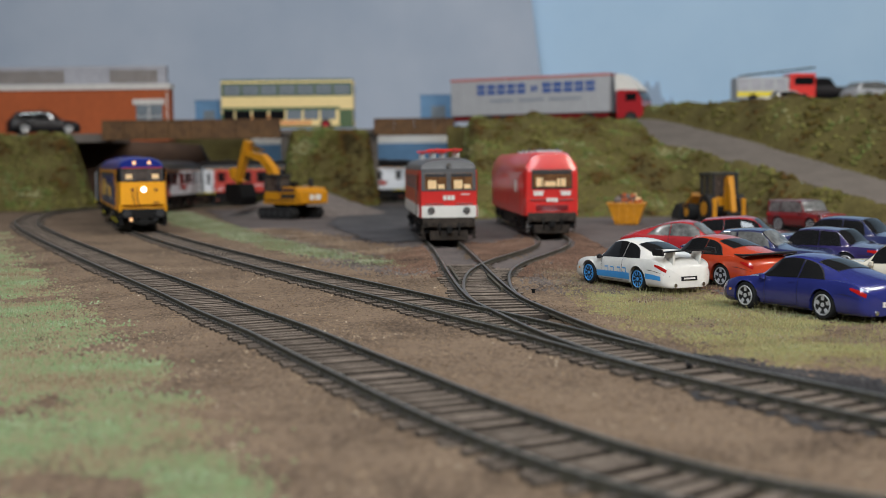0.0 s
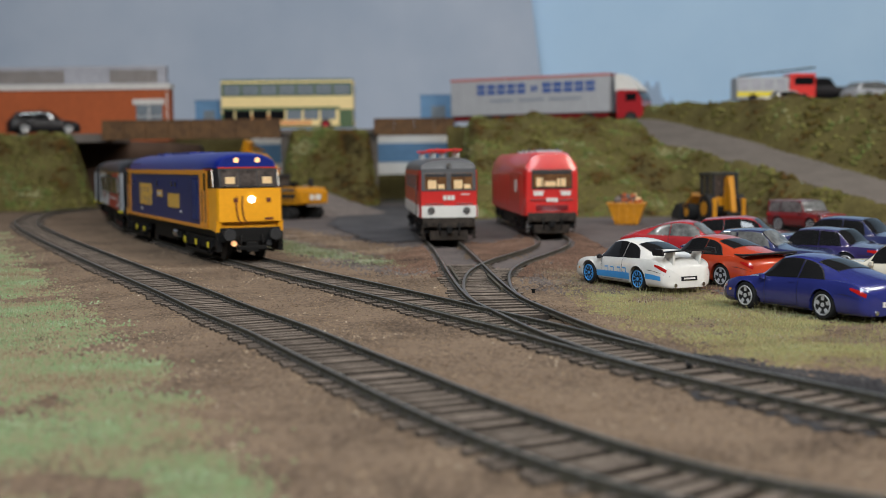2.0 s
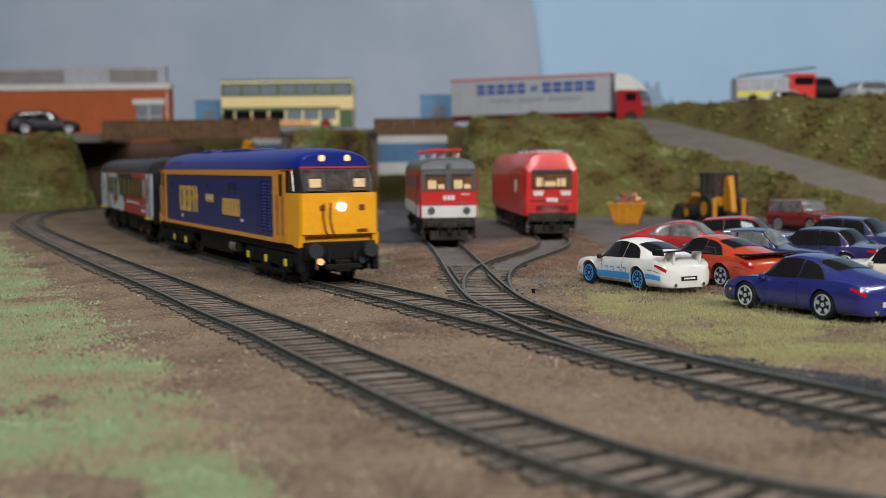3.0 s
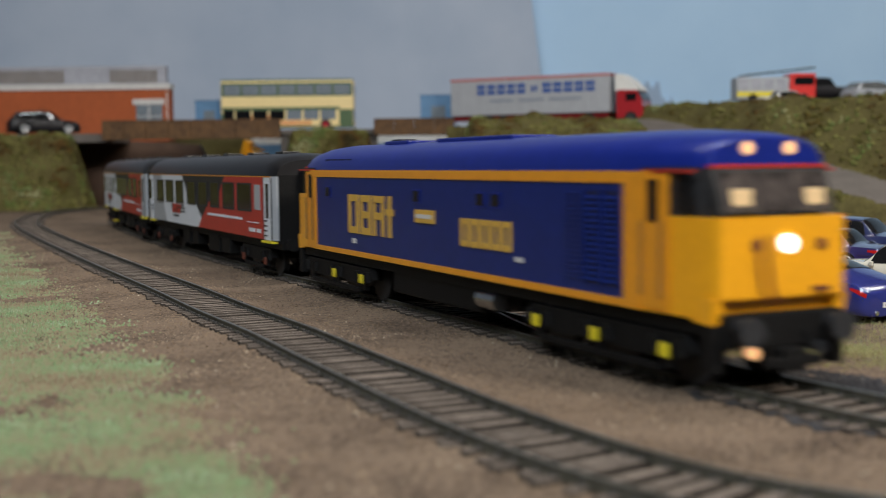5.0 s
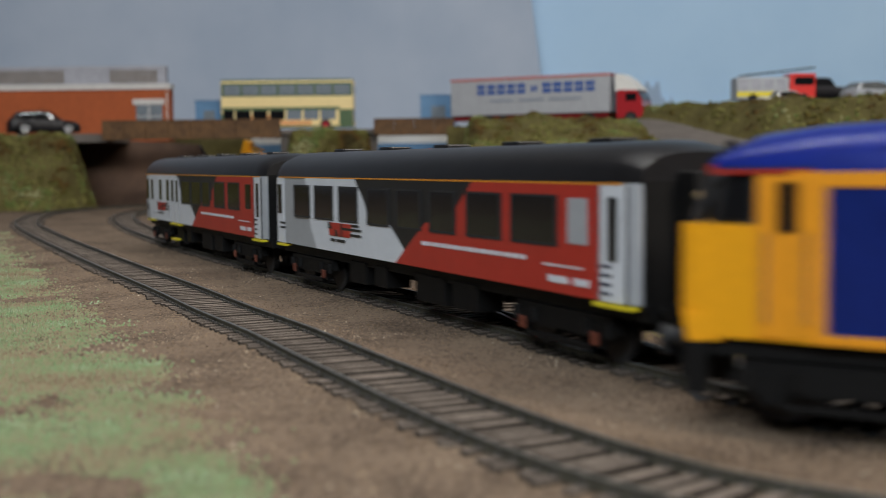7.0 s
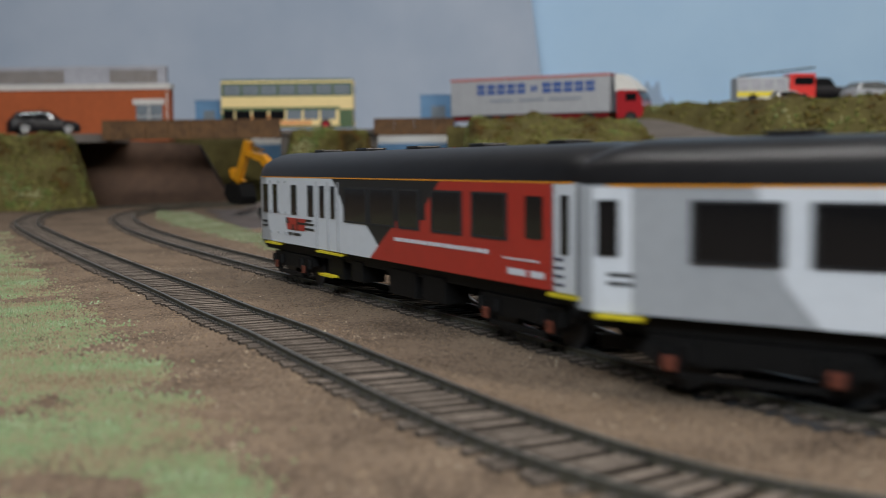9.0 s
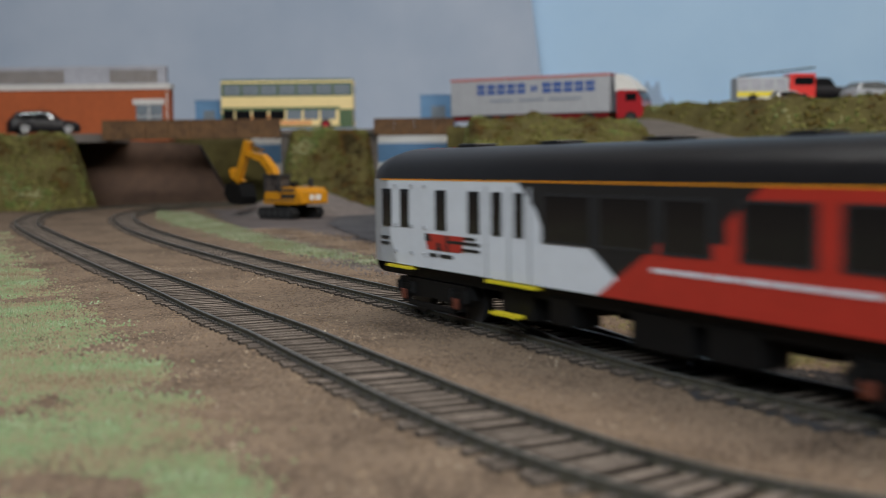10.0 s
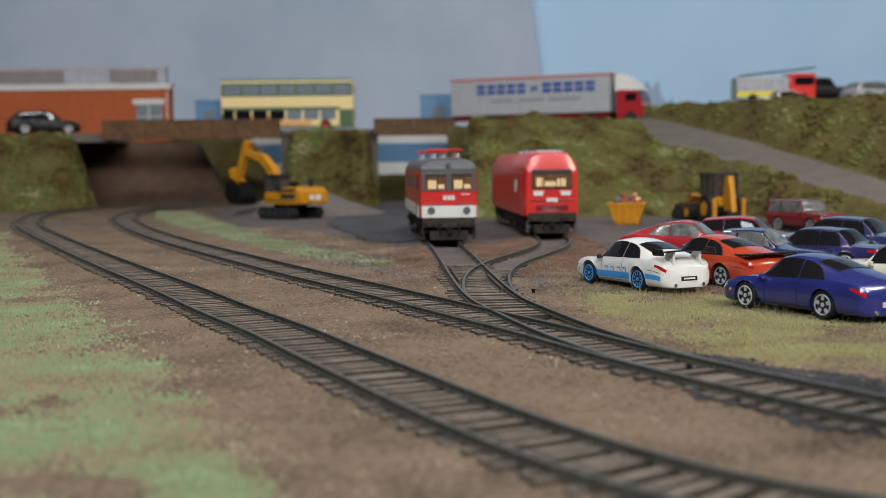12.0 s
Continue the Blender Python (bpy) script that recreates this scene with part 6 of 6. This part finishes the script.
# ---- small posts and wires by the points ----
for x, y, h in ((62.2, 285.5, 1.9), (33, 442.6, 1.9), (55.5, 272, 2.4)):
    bm = bmesh.new()
    drum(bm, 0, 0, h / 2 - 1, 0.7, h + 2, axis="z", n=10, r2=0.55)
    drum(bm, 0, 0, h + 0.1, 0.85, 0.5, axis="z", n=10)
    o = part("peg", bm, BLACK)
    o.matrix_basis = at(x, y, GROUND_Z)
    tagged(o, "small black peg standing beside the track", "peg", "pegs by the points")


# ---- scatter: foam on the banks, fibres and crumbs on the ground ----
def clump_mesh(bm, c, r, rnd, squash=0.75):
    """A rough little lump of foam."""
    base = [(0, 0, 1), (0.9, 0, 0.45), (0.28, 0.85, 0.45), (-0.72, 0.53, 0.45), (-0.72, -0.53, 0.45), (0.28, -0.85, 0.45), (0.72, 0.53, -0.4), (-0.28, 0.85, -0.4), (-0.9, 0, -0.4), (-0.28, -0.85, -0.4), (0.72, -0.53, -0.4)]
    v = [bm.verts.new((c[0] + r * a * rnd.uniform(0.6, 1.35), c[1] + r * b * rnd.uniform(0.6, 1.35), c[2] + r * squash * d * rnd.uniform(0.6, 1.35))) for a, b, d in base]
    for f in ((0, 1, 2), (0, 2, 3), (0, 3, 4), (0, 4, 5), (0, 5, 1), (1, 6, 2), (2, 6, 7), (2, 7, 3), (3, 7, 8), (3, 8, 4), (4, 8, 9), (4, 9, 5), (5, 9, 10), (5, 10, 1), (1, 10, 6)):
        bm.faces.new([v[i] for i in f])


def foam(label, height, xs, ys, count, r0, r1, seed, ok):
    rnd, bm, done = random.Random(seed), bmesh.new(), 0
    tries = 0
    while done < count and tries < count * 12:
        tries += 1
        x, y = rnd.uniform(*xs), rnd.uniform(*ys)
        z = height(x, y)
        if z < -2.0 or not ok(x, y, z) or hills(x, y, 22, seed) + rnd.uniform(-0.5, 0.5) < -0.12:
            continue
        clump_mesh(bm, (x, y, z), rnd.uniform(r0, r1) * (1 + 0.6 * max(0, hills(x, y, 30, seed + 5))), rnd)
        done += 1
    ob = part("foam_scatter", bm, FOAM)
    return tagged(ob, label, "shrubs", kind="stuff")


foam("clumps of olive and rust foam foliage on the bank", right_height, (14, 620), (960, 1370), 9500, 1.0, 3.0, 21, lambda x, y, z: (abs(across(x, y)) > 31 and not (y > 1352 and across(x, y) < 40 and x > 20)))
foam("clumps of olive foam foliage on the middle bank", mid_height, (-196, -72), (1372, 1432), 2000, 1.0, 2.8, 22, lambda x, y, z: True)
foam("clumps of green foam foliage on the left bank", left_height, (-800, -380), (1330, 1436), 4200, 1.2, 3.2, 23, lambda x, y, z: True)


def fibres(name, label, mat, poly, count, l0, l1, seed, patch=22.0, cut=-0.05, clear=17.0, lean=0.55, width=0.22, spread=2.4):
    rnd, bm = random.Random(seed), bmesh.new()
    x0, x1 = min(p[0] for p in poly), max(p[0] for p in poly)
    y0, y1 = min(p[1] for p in poly), max(p[1] for p in poly)
    done = tries = 0
    while done < count and tries < count * 10:
        tries += 1
        x, y = rnd.uniform(x0, x1), rnd.uniform(y0, y1)
        if hills(x, y, patch, seed) + 0.5 * hills(x, y, patch / 3, seed + 2.0) + rnd.uniform(-0.35, 0.35) < cut or not inside(x + 8 * hills(x, y, 12, 1.5), y + 8 * hills(x, y, 12, 2.5), poly):
            continue
        if done % 4 == 0:
            near = line_gap(x, y) < clear
            if near:
                continue
        z = ground_height(x, y) + 0.2
        for k in range(4):
            xx, yy = x + rnd.gauss(0, spread), y + rnd.gauss(0, spread)
            a, l = rnd.uniform(0, 2 * math.pi), rnd.uniform(l0, l1)
            t = rnd.uniform(0.1, lean) * l
            wx, wy = math.sin(a) * width, -math.cos(a) * width
            b0, b1 = bm.verts.new((xx - wx, yy - wy, z - 0.5)), bm.verts.new((xx + wx, yy + wy, z - 0.5))
            mx, my, mz = xx + 0.4 * t * math.cos(a), yy + 0.4 * t * math.sin(a), z + l * 0.6
            m0, m1 = bm.verts.new((mx - wx * .7, my - wy * .7, mz)), bm.verts.new((mx + wx * .7, my + wy * .7, mz))
            tip = bm.verts.new((xx + t * math.cos(a), yy + t * math.sin(a), z + l * (1 - 0.25 * t / l)))
            bm.faces.new((b0, b1, m1, m0))
            bm.faces.new((m0, m1, tip))
        done += 1
    ob = part(name, bm, mat)
    return tagged(ob, label, "grass", kind="stuff")


LEFT_TURF = [(-330, 900), (-285, 770), (-190, 555), (-122, 400), (-78, 300), (-50, 225), (-28, 175), (-22, 130), (-22, 90), (-420, 90), (-620, 900)]
VERGE = [(57, 515), (90, 465), (101, 430), (121, 362), (190, 330), (150, 268), (103, 281), (84, 289), (72, 299), (65, 333), (56, 382), (45, 448)]
STRIP = [(-300, 1270), (-240, 1060), (-160, 860), (-92, 690), (-40, 590), (-14, 560), (-30, 600), (-72, 690), (-130, 850), (-200, 1050), (-262, 1240)]


def powder(label, poly, count, seed, cut, r0, r1, mat=None, clear=17.0, lift=0.0, nm="turf_crumb", cat="turf", soft=5.0):
    """Coloured turf crumbs that thin out towards the edges of their patches."""
    rnd, bm = random.Random(seed), bmesh.new()
    x0, x1 = min(p[0] for p in poly), max(p[0] for p in poly)
    y0, y1 = min(p[1] for p in poly), max(p[1] for p in poly)
    done = tries = 0
    while done < count and tries < count * 14:
        tries += 1
        y = y0 + (y1 - y0) * rnd.random() ** 1.5
        x = rnd.uniform(x0, x1)
        if abs(x) > y * 0.42 + 12 or hills(x, y, 34, seed) + 0.5 * hills(x, y, 11, seed + 2.0) + rnd.uniform(-0.45, 0.45) < cut:
            continue
        if not inside(x + 10 * hills(x, y, 12, 1.5) + rnd.gauss(0, soft), y + 10 * hills(x, y, 12, 2.5) + rnd.gauss(0, soft), poly) or line_gap(x, y) < clear:
            continue
        r, z = rnd.uniform(r0, r1), ground_height(x, y) + lift
        v = [bm.verts.new((x + r * a * rnd.uniform(.5, 1.3), y + r * b * rnd.uniform(.5, 1.3), z + r * c * rnd.uniform(.4, 1.0))) for a, b, c in ((1, 0, -.3), (-.5, .87, -.3), (-.5, -.87, -.3), (0, 0, .9))]
        for f in ((0, 1, 3), (1, 2, 3), (2, 0, 3)):
            bm.faces.new([v[i] for i in f])
        done += 1
    return tagged(part(nm, bm, mat or POWDER), label, cat, kind="stuff")


powder("patchy pale green turf powder along the near edge", LEFT_TURF, 110000, 31, -0.08, 0.4, 1.0)
powder("yellow-green turf powder beside the main line", STRIP, 22000, 32, -0.1, 0.4, 1.0)
powder("olive turf powder on the verge by the cars", VERGE, 26000, 34, 0.12, 0.25, 0.6, VERGEM, 17.0, 0.1)
powder("reddish brown dirt under the parked cars", [(56, 512), (64, 532), (104, 540), (165, 450), (160, 380), (128, 374), (110, 432), (96, 468)], 14000, 35, -0.5, 0.4, 1.0, RUSTCRUMB, 14.0, 0.55, "dirt_crumb", "dirt", 4.0)
powder("reddish brown dirt round the sidings", [(-30, 640), (-8, 560), (20, 500), (60, 560), (90, 700), (84, 820), (30, 700), (10, 690)], 16000, 37, -0.4, 0.5, 1.2, RUSTCRUMB, 12.0, 0.55, "dirt_crumb", "dirt", 9.0)
powder("grey dirt along the edge of the yard", [(-150, 905), (-95, 800), (-52, 690), (-28, 610), (-4, 560), (30, 545), (52, 520), (66, 450), (60, 440), (44, 500), (20, 520), (-14, 540), (-44, 600), (-70, 690), (-112, 790), (-165, 900)], 14000, 38, -0.4, 0.4, 1.1, GREYCRUMB, 12.0, 0.15, "dirt_crumb", "dirt", 10.0)
powder("brown earth blown over the edge of the yard", [(-150, 905), (-95, 800), (-52, 690), (-28, 610), (-4, 560), (30, 545), (52, 520), (66, 450), (74, 460), (60, 530), (36, 570), (6, 590), (-12, 630), (-36, 700), (-80, 810), (-130, 915)], 12000, 39, -0.4, 0.4, 1.1, EARTHCRUMB, 12.0, 0.55, "earth_crumb", "dirt", 10.0)
powder("dark ash scattered along the main line", [(60, 300), (82, 270), (110, 236), (150, 205), (200, 170), (185, 150), (130, 178), (92, 212), (66, 246), (52, 280)], 16000, 40, -0.6, 0.4, 1.1, ASHCRUMB, 9.0, 0.0, "ash_crumb", "ash", 4.0)
fibres("static_grass", "pale green static grass along the near edge", GRASS, LEFT_TURF, 20000, 0.6, 1.7, 31, patch=34.0, cut=-0.12, width=0.09)
fibres("static_grass", "yellow-green grass strip beside the main line", GRASS, STRIP, 7000, 0.8, 2.2, 32, cut=-0.35, width=0.15)
fibres("static_grass", "dry wispy grass verge in front of the parked cars", DRYGRASS, VERGE, 3800, 0.3, 1.1, 33, cut=0.05, lean=1.1, width=0.06, spread=4.0)
fibres("static_grass", "long dry grass wisps beside the parked cars", DRYGRASS, [(54, 515), (92, 470), (104, 435), (126, 362), (150, 340), (130, 318), (96, 380), (84, 420), (62, 470)], 420, 1.5, 4.2, 36, cut=-0.1, lean=1.2, width=0.04, spread=8.0)
fibres("static_grass", "short green turf on the verge", GRASS, VERGE, 3000, 0.3, 0.8, 34, patch=34.0, cut=-0.05, width=0.06)


def crumbs(label, count, seed, xs, ys, r0, r1, mat=CRUMB):
    rnd, bm = random.Random(seed), bmesh.new()
    for _ in range(count):
        y = ys[0] + (ys[1] - ys[0]) * rnd.random() ** 1.4
        x = rnd.uniform(*xs) * (0.35 + 0.65 * y / ys[1])
        r = r0 + (r1 - r0) * rnd.random() ** 4
        z = ground_height(x, y)
        v = [bm.verts.new((x + r * a * rnd.uniform(.5, 1.3), y + r * b * rnd.uniform(.5, 1.3), z + r * c * rnd.uniform(.4, 1.0))) for a, b, c in ((1, 0, -.4), (-.5, .87, -.4), (-.5, -.87, -.4), (0, 0, .8))]
        for f in ((0, 1, 3), (1, 2, 3), (2, 0, 3)):
            bm.faces.new([v[i] for i in f])
    ob = part("ballast_crumb", bm, mat)
    return tagged(ob, label, "grit", kind="stuff")


crumbs("loose brown grit scattered over the earth", 90000, 41, (-330, 260), (110, 900), 0.22, 0.75)
crumbs("finer mixed grit between the running lines", 38000, 42, (-230, 120), (230, 640), 0.25, 0.62, EARTHCRUMB)


# ---- track beds between the rails, shade of the sleeper gaps in their colour ----
def bed(label, curve, z, i0=0, far=9999.0):
    bm = bmesh.new()
    rows = []
    for i in range(i0, len(curve), 2):
        c, (t, n) = curve[i], nrm(curve, i)
        if c.y > far:
            break
        rows.append([(c.x + n.x * o, c.y + n.y * o, z + 0.25 * hills(c.x + o * 3, c.y, 5, 4.0)) for o in (-8.6, -5, -1.7, 1.7, 5, 8.6)])
    loft(bm, rows, closed=False)
    return tagged(part("track_bed", bm, BEDM, smooth=60), label, "ballast", kind="structure")


bed("bed between the near rails, coloured dark for shade between sleepers", NEAR_LINE, -3.15)
bed("bed between the main rails, coloured dark for shade between sleepers", MAIN_LINE, -3.12)
bed("bed between the siding rails, coloured dark for shade between sleepers", SIDING_1, -3.05, 60, 560.0)
bed("bed between the far siding rails, coloured dark for shade between sleepers", SIDING_2, -3.0, 30, 540.0)

# ---- tracks with their single sleepers ----
track("weathered near running line on dark sleepers", NEAR_LINE, 0.0, skip=lambda c: c.x > 150 or c.y > 1560)
track("weathered main running line on dark sleepers", MAIN_LINE, 0.0, skip=lambda c: c.x > 180 or c.y > 1455)
track("siding track leading to the electric locomotive", SIDING_1, -0.12, skip=lambda c: c.y < 372 or c.y > 560)
track("siding track curving to the red diesel", SIDING_2, -0.24, skip=lambda c: c.y < 500 or c.y > 545)


# point fittings: check rails, tie bar and its plank
def short_rail(label, curve, side, y0, y1, off):
    idx = [i for i, p in enumerate(curve) if y0 <= p.y <= y1]
    bm = bmesh.new()
    rail_mesh(bm, curve, side, idx[0], idx[-1], -0.2, off)
    ob = part("check_rail", bm, RAIL, smooth=40)
    return tagged(ob, label, "check rail", "check rails at the points")


short_rail("short dark check rail beside the running rail", MAIN_LINE, 1, 330, 400, -2.2)
short_rail("short dark check rail beside the siding rail", SIDING_1, -1, 440, 500, 2.2)
short_rail("short dark check rail beside the siding stock rail", SIDING_1, 1, 470, 540, -2.2)
for x, y, a, l in ((58, 262, 28, 26), (16.4, 446, 4, 20)):
    bm = bmesh.new()
    box(bm, -l / 2, l / 2, -1.3, 1.3, -0.4, 1.1, bevel=0.25)
    o = part("tie_bar", bm, MATS["sleeper"])
    o.matrix_basis = at(x, y, -3.0, a)
    tagged(o, "brown tie bar across the point blades", "tie bar", "tie bars")


# ---- what moves ----
TRAIN_S = [(0.0, -668.0), (0.5, -584.0), (1.0, -506.0), (1.5, -438.0), (2.0, -374.0), (2.5, -311.0), (3.0, -250.5), (3.2, -226.0), (5.0, 3.0), (6.0, 131.0), (7.0, 259.0), (8.0, 383.0), (9.0, 507.0), (10.0, 638.0), (10.5, 703.0), (11.0, 766.0), (11.5, 824.5), (12.0, 884.0)]
NOSE_0 = min(range(len(MAIN_LINE)), key=lambda i: (MAIN_LINE[i] - Vector((70.5, 242.1))).length) * 2.0


def train_s(t):
    for (a, sa), (b, sb) in zip(TRAIN_S, TRAIN_S[1:]):
        if t <= b:
            return sa + (sb - sa) * (t - a) / (b - a)
    return TRAIN_S[-1][1]


def on_line(s):
    i = max(0.0, s / 2.0)
    if i <= 0.0:
        return MAIN_LINE[0] - (MAIN_LINE[1] - MAIN_LINE[0]).normalized() * (-s if s < 0 else 0)
    k = min(int(i), len(MAIN_LINE) - 2)
    return MAIN_LINE[k].lerp(MAIN_LINE[k + 1], i - k)


def vehicle_pose(nose, centre, pivot):
    """Pose of a vehicle whose middle lies centre mm behind the train's nose and whose bogies ride the line."""
    mid = NOSE_0 - nose + centre
    a, b = on_line(mid - pivot), on_line(mid + pivot)
    m, d = (a + b) / 2, a - b
    return at(m.x, m.y, 0, math.degrees(math.atan2(d.y, d.x)))


def motions():
    times = [0.25 * k for k in range(49)]
    walk(LOCO, [(t, vehicle_pose(train_s(t), 131.0, 82.0)) for t in times])
    walk(COACH_1, [(t, vehicle_pose(train_s(t), 411.0, 93.0)) for t in times])
    walk(COACH_2, [(t, vehicle_pose(train_s(t), 681.0, 93.0)) for t in times])


motions()
